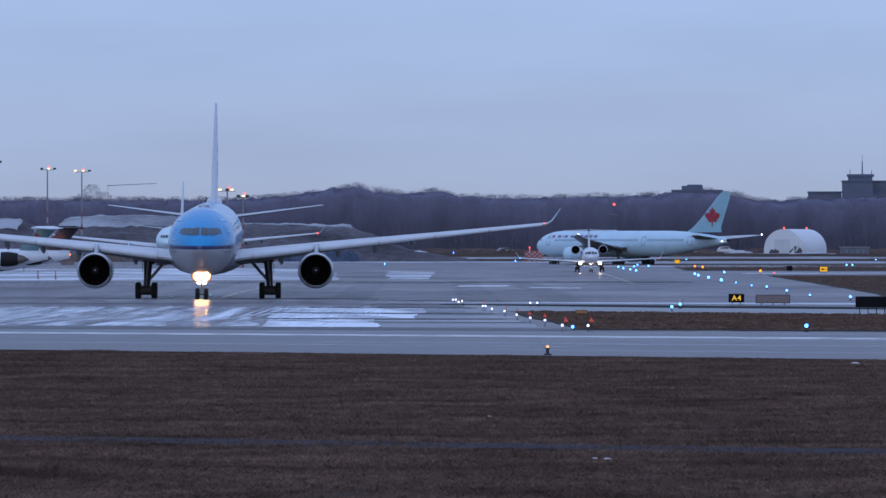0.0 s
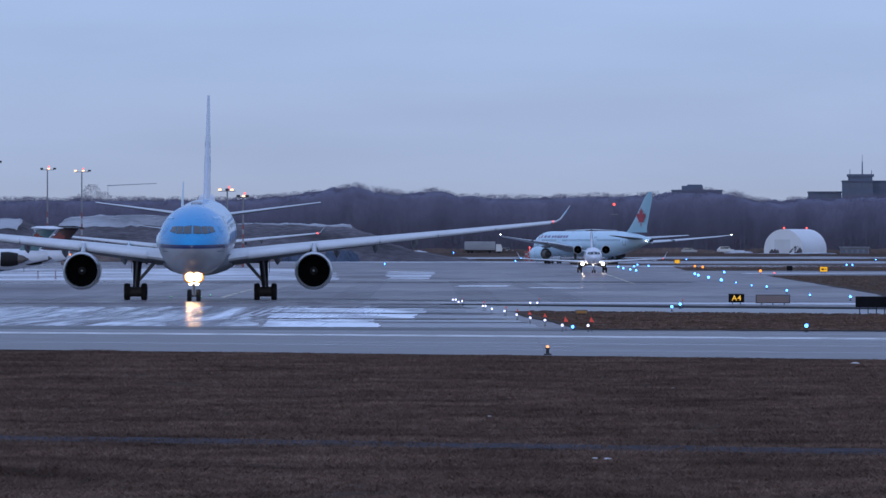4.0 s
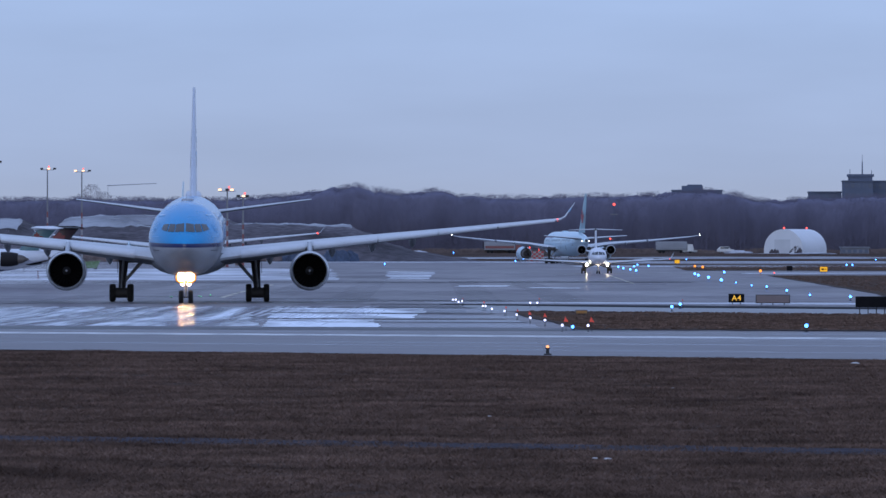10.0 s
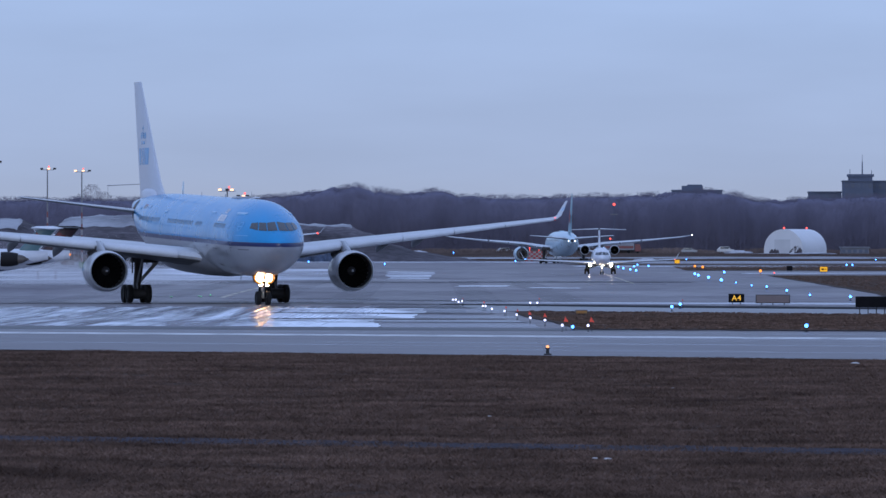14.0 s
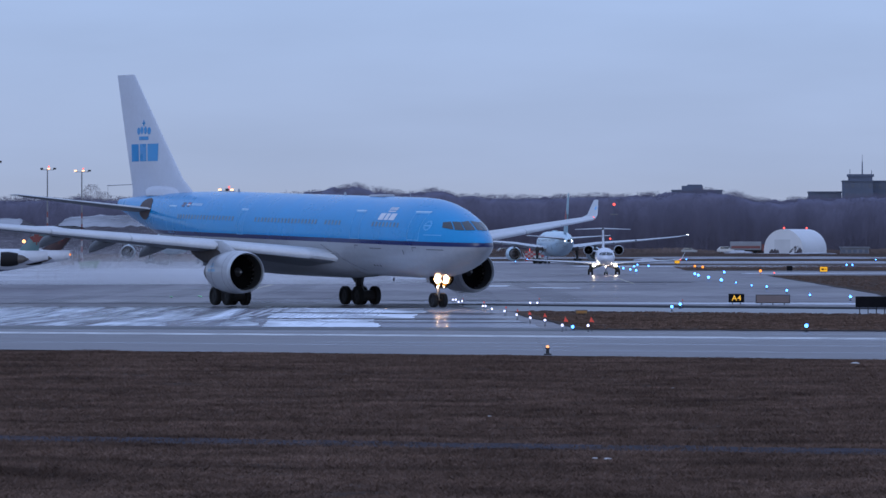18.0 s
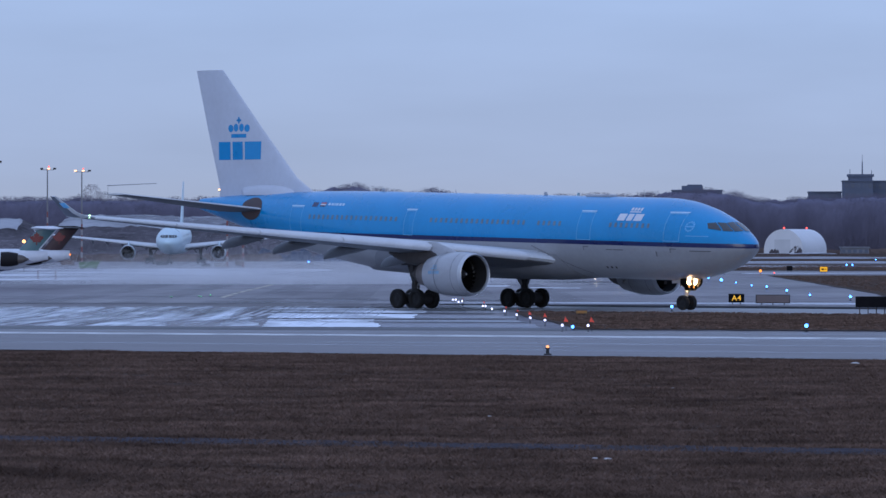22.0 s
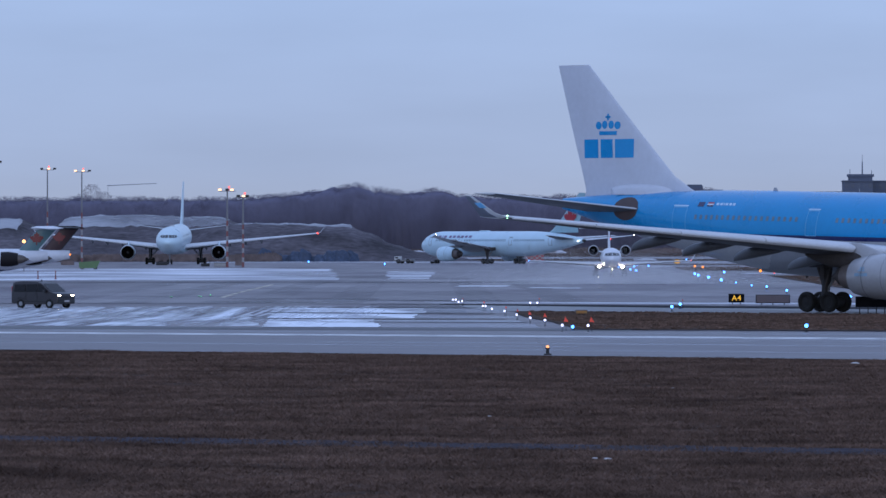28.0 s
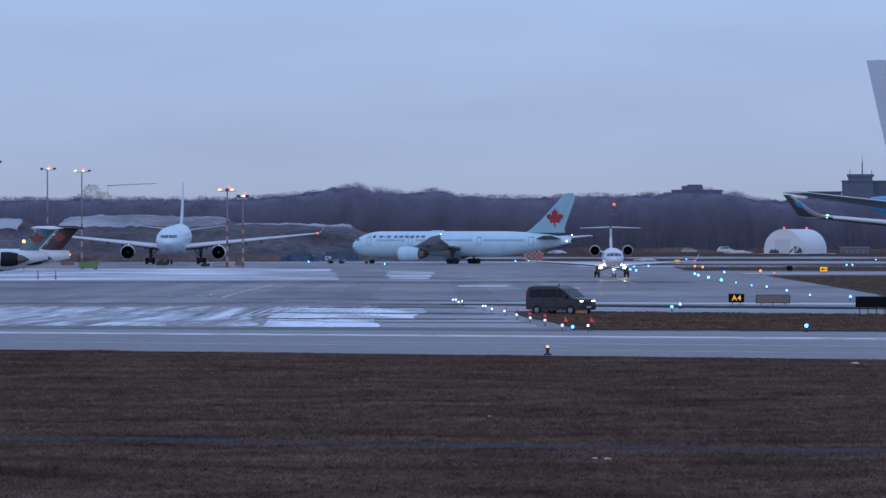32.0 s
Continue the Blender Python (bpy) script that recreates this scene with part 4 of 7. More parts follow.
def nose_gear(root, x, top, r, width, half_track, doors=True):
    bm = bmesh.new()
    rod(bm, (x, 0, r), (x - 0.1, 0, top), 0.10, 0.14, 10)
    rod(bm, (x, 0, r * 1.8), (x + 0.9, 0, top), 0.06, 0.06, 8)
    leg = part("nose_gear_leg", bm, M_STEEL, root, "grey nose gear leg")
    bm = bmesh.new()
    rod(bm, (x, -half_track, r), (x, half_track, r), 0.06, 0.06, 8)
    part("axle", bm, M_DARKGEAR, leg)
    if doors:
        for s in (-1, 1):
            bm = bmesh.new()
            box(bm, x - 1.0, x + 0.5, s * 0.42 - 0.02, s * 0.42 + 0.02, top - 0.65, top + 0.1, 0.015)
            part("gear_door", bm, M_GREYW, leg, "pale grey gear door")
    return leg, [wheel(leg, (x, t * half_track, r), r, width) for t in (-1, 1)]


def lamp_disc(bm, x, y, z, r, n=12):
    lathe(bm, [(x - 0.10, r * 0.9), (x - 0.02, r), (x, r * 0.9), (x + 0.03, 0.002)], "x", n, (0, y, z))
    return bm


def twin_jet(name, label, hull, z1, z2, paints, at=(0, 0, 0), turn=0, near=True):
    """The wide-body with blue top or the white one: fuselage, wings, tail, engines and gear."""
    upper, stripe, lower, fin_paint = paints
    root = thing(name, label, "airplane", at=at, turn=turn)
    fus = part("fuselage", hull.mesh(z1, z2), [upper, stripe, lower], root, smooth=35)
    # belly fairing
    bm = bmesh.new()
    rows = []
    for d, w, h in ((15.5, 1.5, 0.05), (17, 2.5, 0.35), (19, 3.05, 0.6), (23, 3.2, 0.7), (29, 3.2, 0.7), (33, 3.0, 0.55), (36, 2.4, 0.3), (38.5, 1.2, 0.03)):
        low = 2.18 + hull.lift(d) - h * 0.42
        row = []
        for k in range(13):
            a = math.pi * k / 12
            row.append(Vector((-d, w * math.cos(a), low + 1.75 - 1.75 * math.sin(a) ** 0.75)))
        rows.append(row)
    grid_mesh(bm, rows)
    # the blue-topped airliner's fairing has its shade in the colour
    part("belly_fairing", bm, M_BELLY if upper == M_BLUE else lower, fus, "grey fairing under the wing root", smooth=60)
    # windscreen
    for s in (1, -1):
        for q in (((0.05, 5.70), (0.74, 5.67), (0.64, 6.24), (0.05, 6.32)), ((0.80, 5.67), (1.30, 5.69), (1.12, 6.26), (0.69, 6.24)), ((1.36, 5.70), (1.78, 5.84), (1.58, 6.20), (1.18, 6.26))):
            bm = bmesh.new()
            hull.pane(bm, q, s)
            part("cockpit_window", bm, M_GLASS, fus, "dark cockpit pane")
    for s in (1, -1):
        for runs in ((7.65, 12.0), (16.45, 19.35), (20.1, 30.4), (33.4, 43.7)):
            bm = bmesh.new()
            for i in range(int((runs[1] - runs[0]) / 0.533)):
                d = runs[0] + i * 0.533
                hull.decal(bm, d, d + 0.23, 5.78, 6.09, s, 0.012, 1, 1)
                if near:
                    part("cabin_window", bm, M_WINDOW, fus)
                    bm = bmesh.new()
            if near:
                bm.free()
            else:
                tagged(part("cabin_window_row", bm, M_WINDOW, fus, "row of small cabin windows"), kind="stuff")
        for d0, d1, za, zb in ((4.8, 6.2, 4.9, 6.85), (13.35, 14.75, 4.85, 6.8), (31.6, 32.6, 4.8, 6.6), (44.1, 45.5, 4.7, 6.65)):
            bm = bmesh.new()
            outline(bm, hull, d0, d1, za, zb, s, 0.045)
            part("cabin_door", bm, M_DOORLINE if near else M_LINEWHITE, fus, "door with a pale outline")
    # wings
    wing = [(1.5, -16.3, 12.6, 3.2, 1.6), (2.9, -17.5, 11.5, 3.5, 1.35), (9.6, -22.2, 7.4, 4.35, 0.95), (20, -29.3, 4.8, 5.45, 0.55), (29.4, -35.7, 2.4, 6.45, 0.26)]
    tips = [(29.35, -35.7, 2.35, 6.45, 0.22), (29.85, -36.25, 1.6, 6.72, 0.14), (30.68, -37.6, 0.65, 7.85, 0.06)]
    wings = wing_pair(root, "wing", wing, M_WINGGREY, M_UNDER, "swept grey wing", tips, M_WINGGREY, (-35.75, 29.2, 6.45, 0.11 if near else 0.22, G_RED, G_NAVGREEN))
    for w, s in zip(wings, (1, -1)):
        for y, x, z, ln in ((6.3, -26.0, 3.65, 5.2), (11.2, -26.6, 4.25, 5.2), (14.4, -28.4, 4.6, 5.2), (17.6, -30.4, 4.95, 4.9)):
            canoe(w, x - 0.3, s * y, z, ln * 0.92, 0.30, M_UNDER, 1.45)
        runs = [(4.1, -18.3, 9.0, 3.72, 0.95), (9.0, -21.75, 7.2, 4.28, 0.84), (9.9, -22.4, 7.3, 4.38, 0.9), *wing[3:]]
        for y0, y1 in ((4.1, 9.05), (9.7, 14.7), (14.78, 19.5), (19.58, 24.3), (24.38, 29.0)):
            cuts = [y0] + [q[0] for q in runs if y0 < q[0] < y1] + [y1]
            slat(w, [(s * q[0], *q[1:]) for q in (between(runs, y) for y in cuts)], M_SLAT)
        eng = nacelle(root, (s * 9.37, 2.46), -17.95, 1.54, 4.2, lower if upper != M_WHITE else M_WHITE, "pale engine nacelle")
        bm = bmesh.new()
        foil(bm, [(3.75, -19.2, 6.5, s * 9.37, 0.5), (4.15, -20.2, 6.0, s * 9.37, 0.48), (4.7, -21.9, 5.0, s * 9.37, 0.4)], upright=True)
        part("pylon", bm, lower, eng)
        bm = bmesh.new()
        rows = []
        for x, half, low, top in ((-21.2, 0.16, 3.55, 4.0), (-22.2, 0.30, 3.10, 4.25), (-23.3, 0.36, 2.98, 4.3), (-24.6, 0.36, 3.12, 4.25), (-25.8, 0.26, 3.45, 4.15), (-26.8, 0.05, 3.85, 4.05)):
            rows.append([Vector((x, s * 9.37 + half * math.cos(2 * math.pi * k / 14), (low + top) / 2 + (top - low) / 2 * math.sin(2 * math.pi * k / 14))) for k in range(14)])
        vs = grid_mesh(bm, rows, close_v=True)
        bm.faces.new(vs[0]), bm.faces.new(vs[-1])
        part("pylon_fairing", bm, M_DARKBROWN, eng, "soot-brown fairing behind the pylon")
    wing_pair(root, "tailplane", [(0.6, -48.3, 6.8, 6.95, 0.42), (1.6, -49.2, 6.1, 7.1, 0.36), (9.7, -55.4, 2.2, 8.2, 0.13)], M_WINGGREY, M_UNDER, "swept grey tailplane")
    for s in (1, -1):
        bm = bmesh.new()
        rows = []
        for i in range(17):
            u = -1 + i / 8
            tall = 0.80 * math.sqrt(max(0.0, 1 - u * u)) + 0.02
            d = 50.6 + 1.35 * u
            rows.append([Vector((-d, s * (hull.side(d, z) + 0.02), z + hull.lift(d))) for z in (6.38 - tall + (0.04 + tall * 1.95) * k / 6 for k in range(7))])
        grid_mesh(bm, rows)
        part("stabiliser_plate", bm, M_BROWN, fus, "scuffed brown plate round the tailplane root")
    bm = bmesh.new()
    foil(bm, FIN_SECTIONS, upright=True)
    fin = part("fin", bm, fin_paint, root, smooth=50)
    bm = bmesh.new()
    rod(bm, (-10.8, 0, 7.75), (-10.9, 0, 8.3), 0.03, 0.02, 6)
    part("antenna", bm, M_GREYW, fus)
    bm = bmesh.new()
    rod(bm, (-30, 0, 7.95), (-30.1, 0, 8.45), 0.03, 0.02, 6)
    part("antenna", bm, M_GREYW, fus)
    bm = bmesh.new()
    box(bm, -16.3, -13.9, -0.45, 0.45, 7.75, 8.0, 0.1)
    part("antenna_fairing", bm, M_GREYW, fus, "pale antenna fairing on the roof")
    for d in (20.5, 37.5):
        bm = bmesh.new()
        foil(bm, [(7.8 + hull.lift(d), -d, 0.5, 0, 0.06), (8.08 + hull.lift(d), -d - 0.16, 0.26, 0, 0.03)], upright=True)
        part("blade_antenna", bm, M_GREYW, fus, "small pale blade antenna")
    for d, y in ((9.3, 0.7), (12.2, -0.5), (35.2, 0.6)):
        bm = bmesh.new()
        foil(bm, [(2.12 + hull.lift(d), -d, 0.32, y, 0.05), (1.86 + hull.lift(d), -d - 0.12, 0.2, y, 0.03)], upright=True)
        part("drain_mast", bm, M_DARKGEAR, fus, "small dark drain mast")
    rollers = []
    for s in (1, -1):
        rollers += [(w, 0.7) for w in main_gear(root, -28.6, s * 5.34, 3.6, 0.7, 0.45, 0.70, 0.99)]
    leg, ws = nose_gear(root, -6.7, 2.5, 0.52, 0.36, 0.36)
    rollers += [(w, 0.52) for w in ws]
    return root, fus, fin, leg, rollers


A330 = Hull(58.0, 2.82, 7.86, 2.18, 4.72, 8.4, 36.5, 7.0, 6.2, 0.25, 0.021, 14.0, (0.84, 0.66, 0.6), 0.92)


def blue_airliner():
    root, fus, fin, leg, rollers = twin_jet("airliner", "wide-body airliner with bright blue top, navy stripe and pale grey belly", A330, 4.83, 4.53, (M_BLUE, M_NAVY, M_GREYW, M_FIN))
    crown = [rect(-0.38, 0.38, -0.42, -0.25), oval(-0.40, 0.0, 0.13, 0.17), oval(-0.135, 0.03, 0.115, 0.18), oval(0.135, 0.03, 0.115, 0.18), oval(0.40, 0.0, 0.13, 0.17), oval(0.0, 0.36, 0.12, 0.06), oval(0.0, 0.36, 0.05, 0.16)]
    blocks = [rect(-1.3, -0.55, -0.35, 0.35), rect(-0.42, 0.22, -0.35, 0.35), rect(0.34, 1.3, -0.35, 0.35)]
    for s in (1, -1):
        u = (s * -1, 0, 0) if s == 1 else (1, 0, 0)
        y = s * 0.335
        bm = bmesh.new()
        for p in crown:
            plate(bm, p, (-53.5, y, 13.1), u, (0, 0, 0.72), 2.3)
        on_fin(bm, FIN_SECTIONS, s)
        part("crown_emblem", bm, M_BLUE, fin, "blue crown emblem")
        bm = bmesh.new()
        for p in blocks:
            plate(bm, p, (-53.45, y, 11.45), u, (0, 0, 1), 1.9)
        on_fin(bm, FIN_SECTIONS, s)
        part("tail_lettering", bm, M_BLUE, fin, "plain blue blocks of tail lettering")
        bm = bmesh.new()
        for a, b in ((8.6, 9.4), (9.55, 10.1), (10.25, 11.0)):
            A330.decal(bm, a, b, 6.25, 6.72, s, 0.014, 2, 2, -0.25)
        for a, b in ((8.95, 9.15), (9.25, 9.45), (9.55, 9.75), (9.85, 10.05)):
            A330.decal(bm, a, b, 6.95, 7.15, s, 0.014, 1, 2)
        A330.decal(bm, 8.95, 10.05, 6.82, 6.9, s, 0.014, 2, 1)
        part("nose_lettering", bm, M_WHITE, fus, "plain white blocks of lettering with a small crown")
        bm = bmesh.new()
        for a, b in ((39.6, 39.85), (39.95, 40.2), (40.3, 40.55), (40.62, 40.74), (40.82, 41.07), (41.17, 41.42)):
            A330.decal(bm, a, b, 6.78, 6.95, s, 0.014, 1, 1, 0.2)
        part("registration_bar", bm, M_LINEWHITE, fus, "pale plain bars")
        bm = bmesh.new()
        A330.decal(bm, 41.7, 42.3, 6.88, 6.98, s, 0.014, 1, 1, slot=0)
        A330.decal(bm, 41.7, 42.3, 6.78, 6.88, s, 0.014, 1, 1, slot=1)
        A330.decal(bm, 41.7, 42.3, 6.68, 6.78, s, 0.014, 1, 1, slot=2)
        A330.decal(bm, 42.6, 43.2, 6.66, 6.98, s, 0.014, 1, 1, slot=2)
        part("flag_patch", bm, [M_RED, M_WHITE, M_NAVY], fus, "small red, white and blue flag")
        bm = bmesh.new()
        A330.decal(bm, 14.5, 14.58, 2.5, 4.35, s, 0.016, 1, 12, 2.6)
        part("fairing_seam", bm, M_DARKGEAR, fus, "dark seam where the wing fairing begins")
        for d0, d1, zt in ((4.8, 6.2, 6.85), (13.35, 14.75, 6.8), (31.6, 32.6, 6.6), (44.1, 45.5, 6.65)):
            bm = bmesh.new()
            A330.decal(bm, d0 - 0.05, d1 + 0.05, zt + 0.01, zt + 0.09, s, 0.03, 2, 1)
            part("door_gutter", bm, M_LINEWHITE, fus, "pale rain gutter above the door")
        for d0 in (5.1, 13.6):
            bm = bmesh.new()
            A330.decal(bm, d0, d0 + 0.55, 4.36, 4.42, s, 0.014, 2, 1)
            A330.decal(bm, d0 + 0.49, d0 + 0.55, 4.12, 4.40, s, 0.014, 1, 2)
            part("door_mark", bm, M_RIMGREY, fus, "dark angle mark below the door")
        # short row of dark lettering dots, flat on the skin
        for d0 in (11.5, 11.95, 12.4):
            bm = bmesh.new()
            A330.decal(bm, d0, d0 + 0.16, 2.92, 3.05, s, 0.014, 1, 1)
            part("vent_hole", bm, M_DARK, fus, "small dark dot of lettering")
        bm = bmesh.new()
        A330.decal(bm, 10.2, 11.2, 4.19, 4.25, s, 0.014, 3, 1)
        A330.decal(bm, 11.3, 11.9, 4.19, 4.25, s, 0.014, 3, 1)
        A330.decal(bm, 2.4, 4.0, 4.25, 4.31, s, 0.014, 3, 1)
        A330.decal(bm, 6.9, 7.0, 3.85, 4.2, s, 0.014, 1, 2)
        part("small_marking", bm, M_RIMGREY, fus, "dark plain bars")
        bm = bmesh.new()
        A330.decal(bm, 2.6, 4.3, 5.28, 5.33, s, 0.014, 3, 1)
        for k in range(12):
            a = 2 * math.pi * k / 12
            d, z = 4.15 + 0.30 * math.cos(a), 5.95 + 0.30 * math.sin(a)
            A330.decal(bm, d - 0.06, d + 0.06, z - 0.06, z + 0.06, s, 0.014, 1, 1)
        A330.decal(bm, 3.9, 4.4, 5.90, 6.0, s, 0.016, 3, 1, 0.4)
        part("emblem", bm, M_EMBLEM, fus, "small pale emblem")
    for eng in [o for o in root.children if o.name.startswith("engine")]:
        s = 1 if eng.data.vertices[0].co.y > 0 else -1
        bm = bmesh.new()
        for a, b, low, up in ((2.1, 2.45, 0.02, 0.16), (2.5, 2.8, 0.02, 0.16), (2.86, 3.25, 0.02, 0.16), (2.35, 3.0, 0.24, 0.30), (2.45, 2.6, 0.33, 0.44), (2.68, 2.83, 0.33, 0.44)):
            rows = []
            for d in (a, b):
                r = 1.505 if d < 2.5 else 1.485
                rows.append([Vector((-17.95 - d, s * (9.37 + (r + 0.02) * math.cos(q)), 2.46 + (r + 0.02) * math.sin(q))) for q in (low, up)])
            grid_mesh(bm, rows)
        part("cowl_emblem", bm, M_COWLMARK, eng, "small blue plain blocks on the cowl")
    for s in (1, -1):
        bm = bmesh.new()
        # disc drawn oversized to take in the glare
        lamp_disc(bm, -6.30, s * 0.29, 2.02, 0.32)
        bulb = part("taxi_light", bm, G_TAXI, leg, "bright warm taxi light")
        # added glowing ring, shaped as the halo of the lamp
        bm = bmesh.new()
        lathe(bm, [(-6.38, 0.50), (-6.32, 0.49), (-6.36, 0.33)], "x", 18, (0, s * 0.29, 2.02))
        part("reflector", bm, G_HALO, bulb, "orange glowing ring in place of the lamp's halo")
        # added cowl that cuts the lamp off at oblique angles
        bm = bmesh.new()
        lathe(bm, [(-6.40, 0.35), (-5.98, 0.36), (-5.98, 0.38), (-6.42, 0.38)], "x", 18, (0, s * 0.29, 2.02))
        part("lamp_cowl", bm, M_TRAPBLACK, bulb, "black cowl added to hide the lamp from the side")
    # added shroud that blocks both lamps and rings from the side
    bm = bmesh.new()
    grid_mesh(bm, [[Vector((x, wide * math.cos(2 * math.pi * k / 28), 2.02 + tall * math.sin(2 * math.pi * k / 28))) for k in range(28)] for x, wide, tall in ((-6.44, 0.81, 0.53), (-5.98, 0.82, 0.54), (-5.98, 0.85, 0.57), (-6.46, 0.84, 0.56))], close_v=True)
    part("lamp_shroud", bm, M_TRAPBLACK, leg, "black oval shroud added to hide the taxi lights from the side")
    # added plate that stops the lamps from lighting the leg
    bm = bmesh.new()
    box(bm, -6.62, -6.52, -0.74, 0.74, 1.68, 2.38, 0.03)
    part("lamp_bracket", bm, M_DARKGEAR, leg, "dark plate added to keep lamp light off the leg")
    bm = bmesh.new()
    rows = []
    for z, w, ln in ((8.15, 0.52, 6.6), (8.58, 0.50, 6.0), (8.74, 0.44, 5.0), (8.84, 0.36, 3.6), (8.88, 0.30, 2.0)):
        rows.append([Vector((-50.2 - ln / 2 * math.cos(2 * math.pi * k / 20) - (z - 8.4) * 0.8, w * 1.35 * math.sin(2 * math.pi * k / 20), z)) for k in range(20)])
    vs = grid_mesh(bm, rows, close_v=True)
    bm.faces.new(vs[-1])
    part("fin_fairing", bm, M_FIN, fin, "smooth pale fairing at the fin root")
    for w in [o for o in root.children if o.name.startswith("wing")]:
        tip = [o for o in w.children if o.name.startswith("winglet")][0]
        s = 1 if tip.data.vertices[0].co.y > 0 else -1
        bm = bmesh.new()
        rows = []
        for y, le, chord, z, thick in ((30.12, -36.74, 0.85, 7.07, 0.15), (30.37, -37.08, 0.66, 7.4, 0.12)):
            nx = Vector((0, 0.85 * s, -0.5)).normalized()
            rows.append([Vector((le - u * chord, s * y, z)) + nx * (q * thick) for u, q in AIRFOIL])
        vs = grid_mesh(bm, rows, close_v=True)
        bm.faces.new(vs[0]), bm.faces.new(vs[-1])
        part("winglet_emblem", bm, M_EMBLEM, tip, "small pale blue emblem block")
    # lower lamps, enlarged to fill out the same glare
    for s in (1, -1):
        bm = bmesh.new()
        lamp_disc(bm, -6.42, s * 0.24, 1.56, 0.17)
        bulb = part("turnoff_light", bm, G_TAXISIDE, leg, "bright warm light")
        # the same added light-blocking cowl, smaller
        bm = bmesh.new()
        lathe(bm, [(-6.46, 0.18), (-6.12, 0.19), (-6.12, 0.21), (-6.48, 0.21)], "x", 16, (0, s * 0.24, 1.56))
        part("lamp_cowl", bm, M_TRAPBLACK, bulb, "black cowl added to hide the lamp from the side")
    return root, rollers


AIRLINER, AIRLINER_WHEELS = blue_airliner()
PARKED, _a, _b, _c, _d = twin_jet("parked_airliner", "white wide-body airliner parked nose-on on the far stand", A330, 4.83, 4.53, (M_PALEICE, M_PALEICE, M_PALEICE, M_PALEICE), (-56.05, 1383, 0.53), -91.0, near=False)


# ---- towed wide-body, pale ice blue ----
B787 = Hull(61.2, 2.88, 8.35, 2.35, 4.75, 8.5, 40, 6.6, 5.6, 0.3, 0.0, 14.0, (0.62, 0.62, 0.58))


def ice_airliner():
    root = thing("towed_airliner", "pale ice-blue wide-body airliner with a red leaf on its tail, towed", "airplane")
    fus = part("fuselage", B787.mesh(5.0, 4.9), [M_ICE, M_ICE, M_ICE], root, smooth=35)
    for s in (1, -1):
        for q in (((0.06, 6.10), (1.0, 6.05), (0.9, 6.75), (0.06, 6.9)), ((1.06, 6.05), (2.0, 6.1), (1.75, 6.55), (0.96, 6.75))):
            bm = bmesh.new()
            B787.pane(bm, q, s)
            part("cockpit_window", bm, M_GLASS, fus, "dark cockpit pane")
        for runs in ((8.5, 17), (19.5, 36), (38.5, 50)):
            bm = bmesh.new()
            for i in range(int((runs[1] - runs[0]) / 0.62)):
                B787.decal(bm, runs[0] + i * 0.62, runs[0] + i * 0.62 + 0.3, 5.95, 6.45, s, 0.012, 1, 1)
            tagged(part("cabin_window_row", bm, M_WINDOW, fus, "row of dark cabin windows"), kind="stuff")
        for d0 in (5.6, 17.4, 36.6, 50.6):
            bm = bmesh.new()
            outline(bm, B787, d0, d0 + 1.2, 5.0, 7.0, s, 0.09)
            part("cabin_door", bm, M_UNDER, fus, "door with a thin outline")
        bm = bmesh.new()
        B787.decal(bm, 7.2, 8.0, 6.8, 7.4, s, 0.014, 2, 2, slot=0)
        d = 9.0
        for w in (1.3, 0.35, 1.2, 0.0, 1.15, 1.3, 1.25, 1.3, 1.2, 1.3):
            if w:
                B787.decal(bm, d, d + w * 0.85, 6.8, 7.35, s, 0.014, 2, 2, slot=1)
            d += w + 0.28 if w else 0.5
        blocks = part("title_blocks", bm, [M_RED, M_PLUM], fus, "plain dark red blocks of lettering")
        tagged(blocks, kind="stuff")
    wing = [(1.5, -17.5, 13.5, 3.3, 1.7), (2.9, -18.8, 12.0, 3.6, 1.4), (9.8, -24.5, 7.6, 4.7, 0.95), (20.0, -32.8, 4.6, 5.6, 0.5), (27.7, -39.0, 2.7, 6.4, 0.28), (30.2, -43.2, 0.7, 6.85, 0.08)]
    wings = wing_pair(root, "wing", wing, M_WINGGREY, M_WINGGREY, "long grey raked wing", lamp=(-43.5, 30.1, 6.9, 0.10, G_NAVWHITE, G_NAVWHITE))
    for w, s in zip(wings, (1, -1)):
        for y, x, z, ln in ((6.8, -29.5, 3.9, 4.8), (13.5, -31.0, 4.8, 4.4), (18.5, -33.6, 5.4, 3.8)):
            canoe(w, x, s * y, z + 0.2, ln, 0.25, M_FAIRING)
        eng = nacelle(root, (s * 9.75, 2.95), -19.6, 1.8, 5.6, M_ICE, "ice-blue engine nacelle")
        bm = bmesh.new()
        foil(bm, [(4.4, -21.2, 6.2, s * 9.75, 0.55), (4.7, -22.2, 5.8, s * 9.75, 0.5), (5.0, -24.0, 5.0, s * 9.75, 0.4)], upright=True)
        part("pylon", bm, M_UNDER, eng)
    wing_pair(root, "tailplane", [(0.6, -51.4, 7.3, 6.55, 0.75), (1.6, -52.3, 6.6, 6.65, 0.6), (9.9, -59.3, 2.2, 7.3, 0.2)], M_WINGGREY, M_UNDER, "swept tailplane")
    bm = bmesh.new()
    foil(bm, [(7.4, -48.4, 11.0, 0, 0.5), (8.4, -50.2, 9.0, 0, 0.62), (10.5, -52.9, 7.1, 0, 0.5), (15.2, -57.8, 4.2, 0, 0.3), (16.75, -59.8, 2.0, 0, 0.18)], upright=True)
    fin = part("fin", bm, M_TEAL, root, "pale teal fin", smooth=50)
